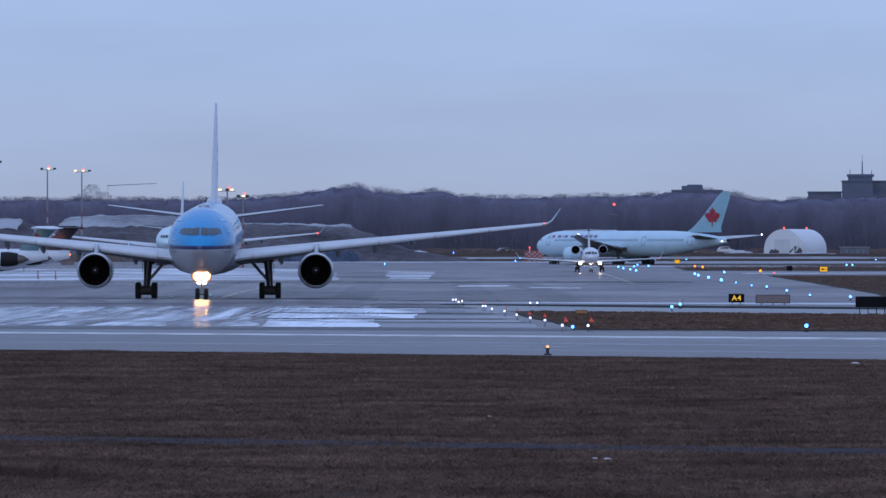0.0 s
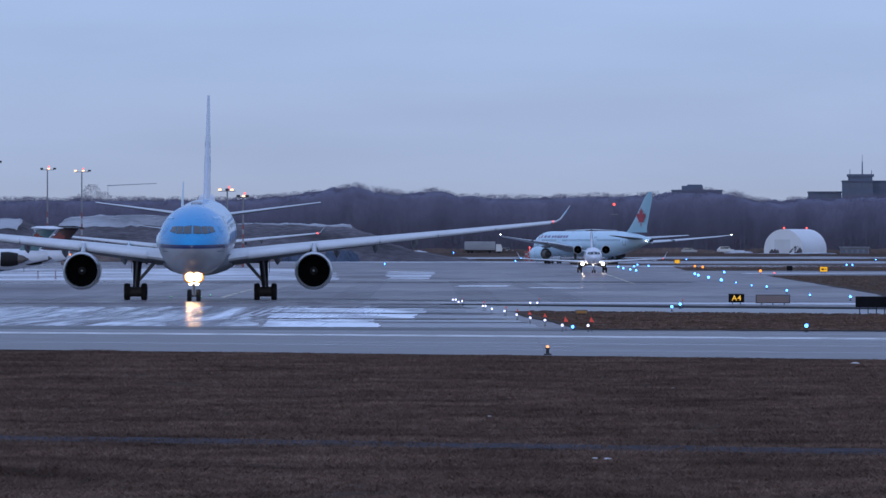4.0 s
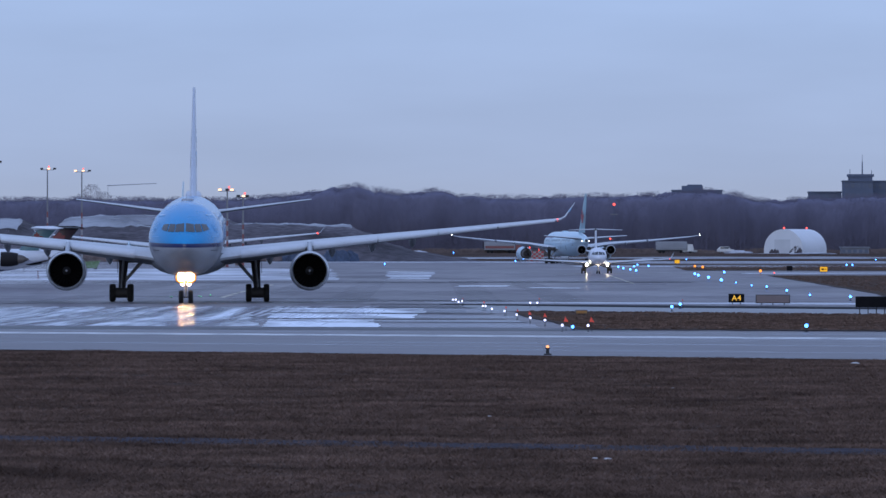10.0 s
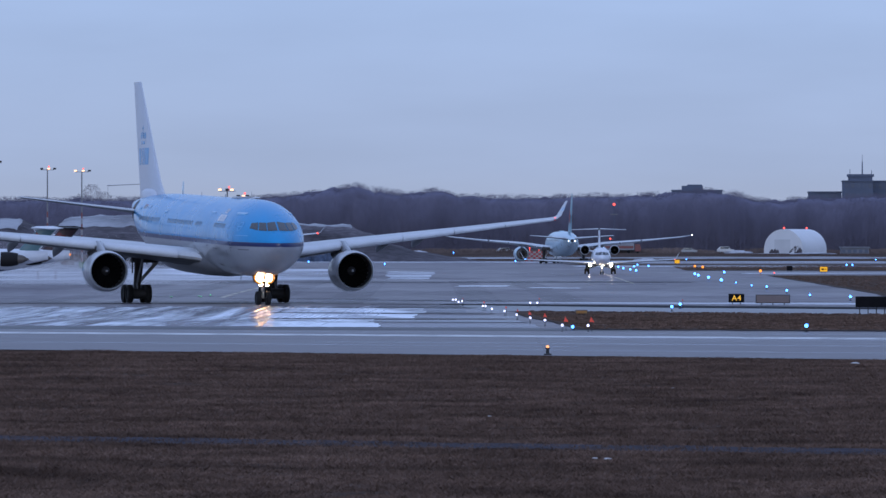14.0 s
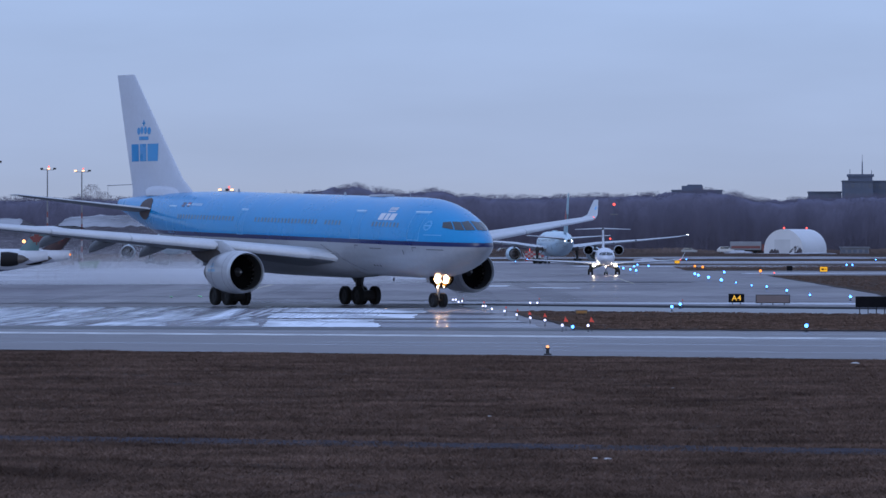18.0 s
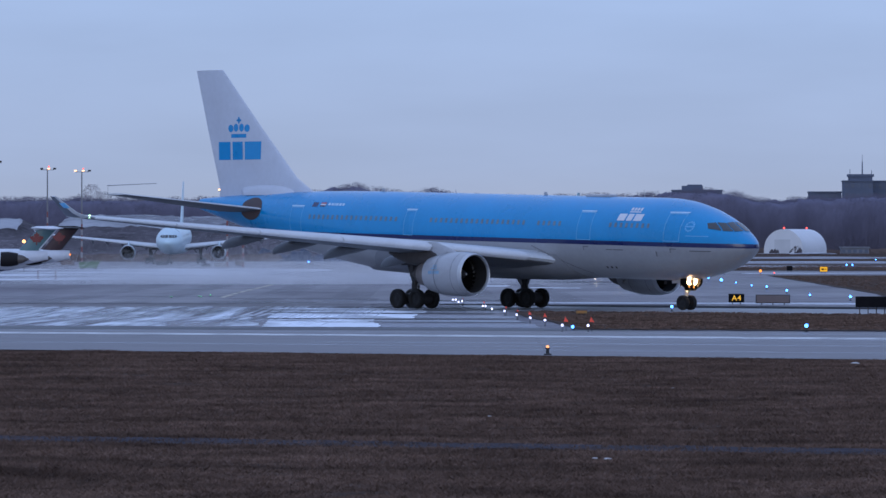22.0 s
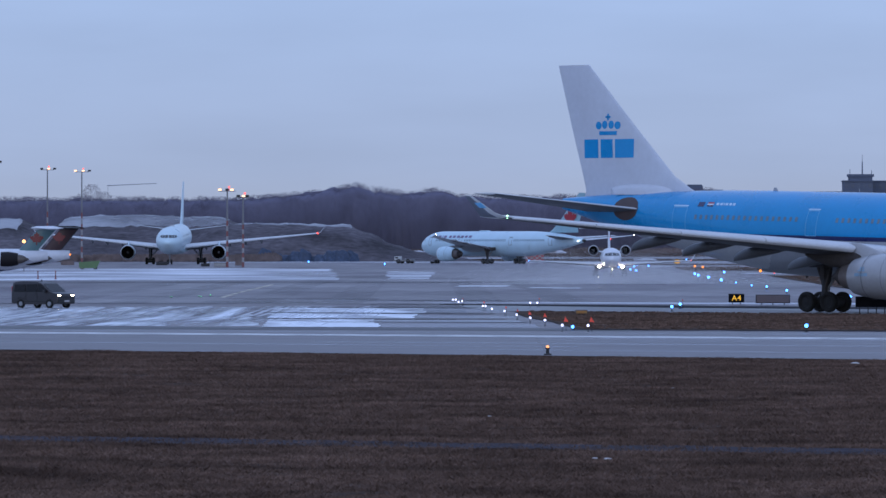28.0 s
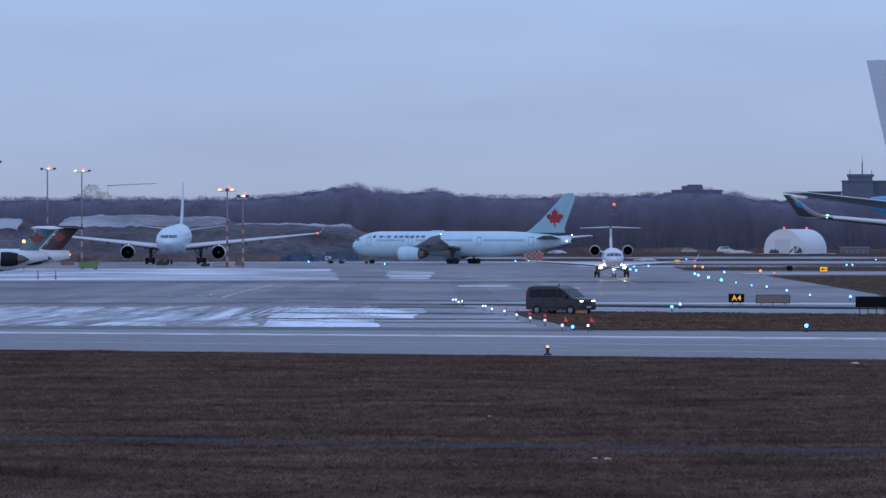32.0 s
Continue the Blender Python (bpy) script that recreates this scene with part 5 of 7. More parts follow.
    for s in (1, -1):
        bm = bmesh.new()
        plate(bm, leaf_points(), (-56.7, s * 0.30, 10.9), (-s, 0, 0) if s == 1 else (1, 0, 0), (0, 0, 1), 4.6)
        part("leaf_emblem", bm, M_RED, fin, "plain red leaf shape")
    bm = bmesh.new()
    box(bm, -25.5, -22.5, -0.6, 0.6, 8.2, 8.55, 0.15)
    part("antenna_fairing", bm, M_ICE, fus)
    bm = bmesh.new()
    lathe(bm, [(-61.15, 0.36), (-61.9, 0.30), (-61.9, 0.05)], "x", 14, (0, 0, 6.1))
    part("exhaust_cone", bm, M_DARKGEAR, fus, "dark exhaust at the tail cone")
    bm = bmesh.new()
    for s in (1, -1):
        bmesh.ops.create_uvsphere(bm, u_segments=8, v_segments=6, radius=0.10, matrix=Matrix.Translation((-60.3, s * 0.85, 6.0)))
    part("tail_light", bm, G_NAVWHITE, fus, "white glowing tail lights")
    rollers = []
    for s in (1, -1):
        rollers += [(w, 0.66) for w in main_gear(root, -31.2, s * 4.9, 3.7, 0.66, 0.5, 0.65, 0.73)]
    leg, ws = nose_gear(root, -5.4, 2.3, 0.5, 0.36, 0.38)
    rollers += [(w, 0.5) for w in ws]
    # the body and engines sit low on the gear
    for ob in root.children:
        if ob.name.startswith(("fuselage", "engine", "tailplane")):
            ob.location.z -= 0.6
    return root, rollers


TOWED, TOWED_WHEELS = ice_airliner()

# ---- regional jets with engines at the tail ----
CRJ = Hull(32.0, 1.345, 4.1, 1.40, 2.45, 4.6, 22.5, 3.9, 3.0, 0.2, 0.0, 10.0, (0.72, 0.6, 0.56))


def regional_jet(name, label, fin_paint, fin_cap, body, at=(0, 0, 0), turn=0, lights=False, top=6.95, eng_z=3.72, eng_x=-22.6, aft=0.0, eng_len=3.2, tail_lamp=True):
    root = thing(name, label, "airplane", at=at, turn=turn)
    fus = part("fuselage", CRJ.mesh(1.95, 1.8), [body, body, M_NAVY if not lights else body], root, smooth=35)
    for s in (1, -1):
        for q in (((0.03, 2.98), (0.62, 2.95), (0.52, 3.38), (0.03, 3.46)), ((0.66, 2.95), (1.08, 3.0), (0.92, 3.34), (0.56, 3.38))):
            bm = bmesh.new()
            CRJ.pane(bm, q, s)
            part("cockpit_window", bm, M_GLASS, fus, "dark cockpit pane")
        bm = bmesh.new()
        for i in range(22):
            CRJ.decal(bm, 6.0 + i * 0.78, 6.28 + i * 0.78, 2.95, 3.3, s, 0.012, 1, 1)
        tagged(part("cabin_window_row", bm, M_WINDOW, fus, "row of small cabin windows"), kind="stuff")
    wings = wing_pair(root, "wing", [(0.9, -13.2, 6.4, 1.65, 0.7), (1.5, -13.8, 5.8, 1.7, 0.6), (4.2, -15.6, 3.6, 1.85, 0.4), (11.6, -20.2, 1.5, 2.25, 0.16)], M_WINGGREY, M_UNDER, "swept pale wing", [(11.58, -20.2, 1.45, 2.25, 0.14), (11.85, -20.7, 1.2, 2.5, 0.1), (12.35, -21.8, 0.6, 3.4, 0.05)], M_WINGGREY, (-20.3, 11.6, 2.28, 0.08, G_RED, G_BLUE))
    for s in (1, -1):
        eng = nacelle(root, (s * 2.3, eng_z), eng_x, 0.76, eng_len, M_BLACKP if not lights else M_WINGGREY, "rear engine nacelle", core=True, lip=True)
        bm = bmesh.new()
        foil(bm, [(s * 1.0, eng_x - 0.6, 2.6, eng_z - 0.25, 0.28), (s * 1.75, eng_x - 0.6, 2.4, eng_z - 0.1, 0.24)])
        part("pylon", bm, body, eng)
    bm = bmesh.new()
    if lights:
        foil(bm, [(3.3, -26.2, 3.7, 0, 0.3), (4.0, -27.1, 2.7, 0, 0.42), (top - 0.05, -28.5, 2.2, 0, 0.3)], upright=True)
    else:
        foil(bm, [(3.3, -26.1 - aft, 2.9, 0, 0.3), (4.0, -27.0 - aft, 2.1, 0, 0.42), (top - 0.05, -29.0 - aft, 1.95, 0, 0.3)], upright=True)
    fin = part("fin", bm, fin_paint, root, smooth=50)
    for s in (1, -1):
        bm = bmesh.new()
        plate(bm, leaf_points(), (-28.85 - aft, s * 0.235, top - 1.1), (-s, 0, 0) if s == 1 else (1, 0, 0), (0, 0, 1), 1.4)
        part("leaf_emblem", bm, M_LEAFDARK, fin, "plain red leaf shape")
    if not lights:
        bm = bmesh.new()
        foil(bm, [(4.02, -29.0 - aft, 0.16, 0, 0.12), (top - 0.1, -30.84 - aft, 0.16, 0, 0.09)], upright=True)
        part("rudder_edge", bm, M_WHITE if fin_cap == M_WHITE else M_DARKGEAR, fin, "thin edge strip along the rudder")
    bm = bmesh.new()
    lathe(bm, [(-28.2 - aft, 0.02), (-28.8 - aft, 0.2), (-30.5 - aft, 0.22), (-31.6 - aft, 0.02)], "x", 12, (0, 0, top))
    part("fin_bullet", bm, fin_cap, fin)
    wing_pair(root, "tailplane", [(0.0, -28.5 - aft, 2.5, top + 0.05, 0.22 if lights else 0.12), (4.27, -30.2 - aft, 1.25, top - 0.07, 0.1 if lights else 0.06)], M_WINGGREY if lights else fin_cap, None, "tailplane on top of the fin")
    rollers = []
    for s in (1, -1):
        rollers += [(w, 0.42) for w in main_gear(root, -19.6, s * 2.05, 1.6, 0.42, 0.26, 0.26, 0, False, 1)]
    leg, ws = nose_gear(root, -2.9, 1.6, 0.26, 0.18, 0.2, False)
    rollers += [(w, 0.26) for w in ws]
    if lights:
        bm = bmesh.new()
        for s in (1, -1):
            bm = bmesh.new()
            lamp_disc(bm, -12.7, s * 1.64, 1.42, 0.17)
            part("landing_light", bm, G_CRJ, root, "bright landing light at the wing root")
        bm = bmesh.new()
        lamp_disc(bm, -2.55, 0.0, 1.15, 0.08)
        part("nose_light", bm, G_CRJ, leg, "small lamp on the nose leg")
    elif tail_lamp:
        bm = bmesh.new()
        bmesh.ops.create_uvsphere(bm, u_segments=8, v_segments=6, radius=0.13, matrix=Matrix.Translation((-32.0, 0, 3.45)))
        part("tail_light", bm, G_AMBER, fus, "warm glowing tail light")
    return root, rollers


TAXIING, TAXIING_WHEELS = regional_jet("regional_jet", "white regional jet with rear engines and T-tail, landing lights on", M_WHITE, M_BLACKP, M_WHITE, lights=True)
regional_jet("parked_regional_jet", "parked white regional jet with dull teal tail and red leaf", M_TEALDARK, M_WHITE, M_WHITE, (-72.7, 700, 0.03), 179, top=6.25, eng_z=3.05, eng_x=-27.2, aft=2.0, eng_len=1.9, tail_lamp=False)
regional_jet("parked_regional_jet", "parked white regional jet with dark maroon tail and red leaf", M_MAROON, M_BLACKP, M_WHITE, (-73.1, 748, 0.03), 179, top=6.4, eng_z=3.05, eng_x=-27.2, aft=2.0, eng_len=1.9)


# ---- vehicles ----
def van_model():
    root = thing("van", "dark grey delivery van with headlights on", "van")
    top = [(2.32, 0.80), (2.22, 1.0), (1.55, 1.12), (0.62, 1.70), (0.2, 1.80), (-0.8, 1.84), (-2.0, 1.82), (-2.32, 1.72), (-2.42, 1.0), (-2.42, 0.45)]
    low = [(2.34, 0.55), (2.30, 0.32), (1.2, 0.26), (0, 0.26), (-1.2, 0.26), (-2.40, 0.34)]
    prof = top + low[::-1]
    bm = bmesh.new()
    rows = []
    for y, in_x, in_z in ((-0.92, 0.0, 0.0), (-0.90, 0, 0), (0.90, 0, 0), (0.92, 0, 0)):
        row = []
        for x, z in prof:
            tuck = 1.0 if abs(y) > 0.91 else 0.0
            yy = y * (1 - 0.10 * max(0.0, (z - 1.0) / 0.84))
            row.append((x * (1 - 0.012 * tuck), yy, z - 0.03 * tuck * (1 if z > 1.5 else 0)))
        rows.append(row)
    vs = grid_mesh(bm, rows, close_v=True)
    bm.faces.new(vs[0])
    bm.faces.new(vs[-1][::-1])
    body = part("body", bm, M_VAN, root, smooth=30)

    def pane(name, pts, mat_, label=""):
        b = bmesh.new()
        b.faces.new([b.verts.new(p) for p in pts])
        return part(name, b, mat_, body, label, smooth=False)
    pane("windscreen", [(1.50, -0.78, 1.16), (1.50, 0.78, 1.16), (0.70, 0.72, 1.68), (0.70, -0.72, 1.68)], M_VANGLASS, "raked windscreen")
    for s in (1, -1):
        def q(pts):
            return [(x, s * (0.93 - 0.092 * max(0, (z - 1.0) / 0.84)), z) for x, z in pts]
        pane("side_window", q([(1.28, 1.14), (0.28, 1.14), (0.28, 1.66), (0.62, 1.64)]), M_VANGLASS)
        pane("side_window", q([(0.18, 1.14), (-0.92, 1.14), (-0.92, 1.64), (0.18, 1.66)]), M_VANGLASS)
        pane("side_window", q([(-1.02, 1.14), (-2.16, 1.14), (-2.1, 1.62), (-1.02, 1.64)]), M_VANGLASS, "tinted rear side window")
        for x in (0.23, -0.97):
            b = bmesh.new()
            box(b, x - 0.012, x + 0.012, s * 0.928 - 0.004, s * 0.928 + 0.004, 0.5, 1.1)
            part("door_seam", b, M_VANTRIM, body, "dark door seam")
        b = bmesh.new()
        box(b, -0.1, 0.1, s * 0.94 - 0.02, s * 0.94 + 0.02, 0.98, 1.02, 0.008)
        part("door_handle", b, M_VANTRIM, body, "black door handle")
        b = bmesh.new()
        rod(b, (0.4, s * 0.72, 1.83), (-1.9, s * 0.72, 1.86), 0.025, 0.025, 6)
        part("roof_rail", b, M_POLE, body, "pale roof rail")
        b = bmesh.new()
        box(b, -2.0, 1.9, s * 0.925 - 0.02, s * 0.925 + 0.02, 0.45, 0.55, 0.01)
        part("side_trim", b, M_VANTRIM, body, "black side trim")
        b = bmesh.new()
        box(b, 2.10, 2.30, s * 0.70 - 0.16, s * 0.70 + 0.16, 0.76, 0.93, 0.03)
        part("headlamp", b, G_HEAD, body, "glowing headlamp")
        b = bmesh.new()
        box(b, -2.46, -2.40, s * 0.78 - 0.08, s * 0.78 + 0.08, 0.95, 1.5, 0.01)
        part("tail_lamp", b, M_RED, body, "red tail lamp")
        b = bmesh.new()
        box(b, 0.95, 1.15, s * 1.02 - 0.1, s * 1.02 + 0.1, 1.08, 1.28, 0.03)
        part("mirror", b, M_VANTRIM, body, "black door mirror")
    b = bmesh.new()
    box(b, 2.28, 2.40, -0.85, 0.85, 0.34, 0.62, 0.03)
    part("bumper", b, M_VANTRIM, body, "black front bumper")
    b = bmesh.new()
    box(b, 2.36, 2.415, -0.25, 0.25, 0.44, 0.55, 0.0)
    part("number_plate", b, M_LITTER, body, "plain pale plate")
    b = bmesh.new()
    box(b, 2.24, 2.345, -0.5, 0.5, 0.68, 0.86, 0.02)
    part("grille", b, M_VANTRIM, body, "dark grille")
    b = bmesh.new()
    lathe(b, [(1.83, 0.07), (1.93, 0.07), (1.96, 0.04), (1.97, 0.002)], "z", 10, (-0.2, 0, 0))
    part("beacon", b, M_DARKGEAR, body, "small roof beacon")
    ws = []
    for x in (1.48, -1.45):
        for s in (1, -1):
            b = bmesh.new()
            lathe(b, [(-0.02, 0.40), (0.02, 0.40), (0.02, 0.01)], "y", 20, (x, s * 0.895, 0.36))
            part("wheel_arch", b, M_VANTRIM, body, "dark wheel arch")
            ws.append((wheel(root, (x * 0.94, s * 0.87, 0.33), 0.33, 0.22), 0.33))
    for ob in [body, *body.children]:
        ob.data.transform(Matrix.Diagonal((0.94, 1, 1.04, 1)))
    return root, ws


VAN, VAN_WHEELS = van_model()


def tug_model():
    root = thing("tow_tug", "low grey aircraft tug with big dark wheels", "tug")
    bm = bmesh.new()
    box(bm, -2.5, 2.5, -1.1, 1.1, 0.5, 0.92, 0.08)
    box(bm, -2.3, -0.2, -1.05, 1.05, 0.9, 1.12, 0.07)
    chassis = part("chassis", bm, M_POLE, root)
    bm = bmesh.new()
    box(bm, 1.2, 2.4, -0.85, 0.85, 0.88, 1.72, 0.1)
    cab = part("cab", bm, M_TUGWHITE, root, "small white cab")
    for s in (1, -1):
        bm = bmesh.new()
        box(bm, 1.35, 2.2, s * 0.865 - 0.015, s * 0.865 + 0.015, 1.2, 1.6, 0.01)
        part("cab_window", bm, M_GLASS, cab, "dark cab window")
    bm = bmesh.new()
    box(bm, 2.385, 2.42, -0.72, 0.72, 1.2, 1.6, 0.01)
    part("cab_window", bm, M_GLASS, cab, "dark cab window")
    ws = []
    for x in (-1.5, 1.2):
        for s in (1, -1):
            ws.append((wheel(root, (x, s * 0.98, 0.55), 0.55, 0.42), 0.55))
    bm = bmesh.new()
    rod(bm, (-2.5, 0, 0.6), (-8.9, 0, 0.55), 0.07, 0.07, 8)
    bar = part("tow_bar", bm, M_STEEL, root, "grey tow bar")
    for s in (1, -1):
        bm = bmesh.new()
        lathe(bm, [(-0.1, 0.02), (-0.1, 0.26), (0.1, 0.26), (0.1, 0.02)], "y", 14, (-7.6, s * 0.42, 0.26))
        part("tow_bar_wheel", bm, M_RUBBER, bar)
    return root, ws


TUG, TUG_WHEELS = tug_model()


def car_far(at, turn, material, label, long=4.6, high=1.5):
    root = thing("car", label, "car", at=(at[0], at[1], rise(at[0], at[1])), turn=turn)
    bm = bmesh.new()
    prof = [(0.5, 0.25), (0.5, 0.55), (0.28, 0.62), (0.16, 1.0), (-0.3, 1.0), (-0.45, 0.62), (-0.5, 0.58), (-0.5, 0.25)]
    rows = [[(x * long, y, z * high) for x, z in prof] for y in (-0.88, 0.88)]
    vs = grid_mesh(bm, rows, close_v=True)
    bm.faces.new(vs[0]), bm.faces.new(vs[1][::-1])
    body = part("body", bm, material, root, smooth=25)
    bm = bmesh.new()
    box(bm, -0.33 * long, 0.18 * long, -0.9, 0.9, high * 0.68, high * 0.93, 0.05)
    part("windows", bm, M_GLASS, body)
    for x in (-0.32, 0.32):
        for s in (1, -1):
            wheel(root, (x * long, s * 0.78, 0.31), 0.31, 0.2)
    return root


car_far((20.0, 2170, 0), 10, M_CAR, "pale estate car parked beyond the far taxiway", 5.5, 1.7)
car_far((89.5, 2150, 0), 5, M_TUGWHITE, "white utility vehicle parked beyond the far taxiway", 5.4, 2.1)
# car model put in place of two small grey sheds
car_far((78.0, 2150, 0), 0, M_CAR, "grey car shape standing in for two small far sheds", 5.0, 1.7)


def lorry(label, side, cab_paint):
    root = thing("lorry", label, "lorry", "lorries on the perimeter road")
    bm = bmesh.new()
    box(bm, -6.2, 3.6, -1.25, 1.25, 1.0, 3.7, 0.05)
    body = part("cargo_box", bm, M_CABIN, root)
    for s in (1, -1):
        bm = bmesh.new()
        box(bm, -5.9, 3.3, s * 1.262 - 0.008, s * 1.262 + 0.008, 1.5, 2.3)
        part("side_stripe", bm, side, body, "plain coloured band along the box")
    bm = bmesh.new()
    rows = [[(x, y, z) for x, z in ((3.8, 0.6), (5.7, 0.6), (5.75, 1.5), (5.4, 2.8), (3.8, 2.9))] for y in (-1.2, 1.2)]
    vs = grid_mesh(bm, rows, close_v=True)
    bm.faces.new(vs[0]), bm.faces.new(vs[1][::-1])
    cab = part("cab", bm, cab_paint, root, smooth=25)
    bm = bmesh.new()
    rows = [[(5.74, y, 1.6), (5.46, y, 2.7)] for y in (-1.05, 1.05)]
    grid_mesh(bm, rows)
    part("windscreen", bm, M_GLASS, cab)
    bm = bmesh.new()
    box(bm, -6.0, 5.4, -0.5, 0.5, 0.6, 0.98, 0.03)
    part("chassis", bm, M_DARKGEAR, root)
    for x in (-4.9, -3.8, 1.8, 4.7):
        for s in (1, -1):
            wheel(root, (x, s * 1.0, 0.5), 0.5, 0.3)
    return root


LORRY_WHITE = lorry("white box lorry driving behind the brush", M_CABIN, M_TUGWHITE)
LORRY_RED = lorry("white box lorry with a dull red band and red cab", M_POLERED, M_POLERED)


# ---- airfield lights ----
def lamp_master(name, label, material, h, r, group, stem=0.035):
    root = thing(name, label, "airfield light", group)
    bm = bmesh.new()
    rod(bm, (0, 0, 0), (0, 0, h - r), stem, stem * 0.85, 6)
    lathe(bm, [(0, stem * 3.4), (0.03, stem * 3.4), (0.05, stem)], "z", 8)
    part("stem", bm, M_DARKGEAR, root)
    bm = bmesh.new()
    bmesh.ops.create_uvsphere(bm, u_segments=10, v_segments=8, radius=r, matrix=Matrix.Translation((0, 0, h)))
    part("globe", bm, material, root, "glowing lamp globe")
    return root


def place_all(master, places):
    first = True
    for x, y in places:
        m = pose(x, y, rise(x, y) + 0.05)
        if first:
            master.matrix_basis = m
            first = False
        else:
            copy_thing(master, m)


BLUE_AT = [(15.77, 467.8), (16.76, 479.9), (18.77, 350.6), (35.88, 967), (34.7, 922.8), (33.62, 859.7), (32.73, 798.3), (42.5, 1026), (32.41, 679.7), (31.6, 623.9), (32.42, 540.1),
           (32.86, 1273), (31.8, 1197), (31.55, 1143), (36.77, 1306), (40.58, 1416), (31.1, 1093), (40.07, 1323), (3.18, 2051), (18.49, 1733), (83.08, 1397), (84.25, 1397), (121, 1897), (69.3, 1933),
           (-29.5, 1490), (-12.6, 1470)]
near_blue = [p for p in BLUE_AT if p[1] < 700]
place_all(lamp_master("taxiway_light", "small blue taxiway edge light on a short stem", G_BLUE, 0.33, 0.10, "blue taxiway lights"), near_blue)
place_all(lamp_master("taxiway_light", "blue taxiway edge light far across the field", G_BLUE, 0.38, 0.17, "blue taxiway lights"), [p for p in BLUE_AT if p[1] >= 700])
place_all(lamp_master("taxiway_light", "dim small blue taxiway light", G_BLUE, 0.18, 0.08, "blue taxiway lights"), [(6.85, 358.5), (33.69, 780.5), (33.04, 726.7), (32.21, 595.9)])
place_all(lamp_master("edge_light", "white-blue edge light on a short stem", G_WHITEBLUE, 0.33, 0.072, "white edge lights", 0.012),
          [(0.74, 502.2), (0.95, 502.2), (1.13, 492.2), (1.41, 495), (2.76, 470.4), (2.95, 470.4), (3.3, 458.8), (4.07, 448.9), (4.54, 417.8), (5.01, 390), (5.66, 376.8), (6.2, 353), (7.52, 351.8), (6.27, 488.1), (6.78, 488.1)])
place_all(lamp_master("amber_light", "amber taxiway guard light", G_AMBER, 0.5, 0.22, "amber lights"), [(47.35, 1276), (46.94, 1227), (48.77, 1043)])
place_all(lamp_master("red_light", "dim red stop light", G_RED, 0.5, 0.10, "red lights"), [(47.35, 970)])


def flag_marker(x, y, h, w):
    root = thing("marker_flag", "small orange-red triangular marker flag on a thin stake", "marker flag", "orange marker flags", (x, y, rise(x, y) + 0.05))
    bm = bmesh.new()
    rod(bm, (0, 0, 0), (0, 0, h), 0.015, 0.015, 5)
    part("stake", bm, M_DARKGEAR, root)
    bm = bmesh.new()
    pts = [(-w / 2, h - w * 1.1), (w / 2, h - w * 1.15), (-w * 0.15, h)]
    a = [bm.verts.new((p[0], -0.012, p[1])) for p in pts]
    b = [bm.verts.new((p[0], 0.012, p[1])) for p in pts]
    bm.faces.new(a), bm.faces.new(b[::-1])
    for k in range(3):
        bm.faces.new((a[k], a[(k + 1) % 3], b[(k + 1) % 3], b[k]))
    part("flag", bm, G_REDSOFT, root, "orange-red flag, brightened by a faint glow")


for x, y, w in ((1.45, 490, 0.10), (2.85, 470.6, 0.14), (4.15, 446, 0.14), (4.58, 416, 0.14), (4.98, 389, 0.2), (5.66, 376, 0.2), (6.42, 354, 0.24), (7.74, 353, 0.25), (6.95, 490, 0.10), (16.95, 480, 0.10)):
    flag_marker(x, y, 0.6 + 0.7 * w, w)

# runway edge light beside the grass
root = thing("runway_edge_light", "amber runway edge light on a stubby dark base with a whip", "airfield light", at=(4.3, 279, 0.03))
bm = bmesh.new()
lathe(bm, [(0, 0.16), (0.05, 0.16), (0.07, 0.07), (0.24, 0.06), (0.26, 0.10), (0.30, 0.10)], "z", 12)
part("base", bm, M_DARKGEAR, root)
bm = bmesh.new()
lathe(bm, [(0.30, 0.055), (0.33, 0.065), (0.37, 0.055), (0.395, 0.03), (0.40, 0.002)], "z", 14)
part("globe", bm, G_EDGE, root, "glowing amber globe")
bm = bmesh.new()
rod(bm, (-0.05, 0, 0.1), (-0.5, 0.1, 0.75), 0.008, 0.005, 5)
part("whip", bm, M_POLE, root, "thin leaning whip")

# green centreline lights set in the asphalt
lamp = lamp_master("centreline_light", "small green light set in the asphalt", G_GREEN, 0.05, 0.06, "green centreline lights")
place_all(lamp, [(-21.5, 598), (-21.1, 592), (-20.7, 604), (-20.9, 610), (-23.6, 590)])


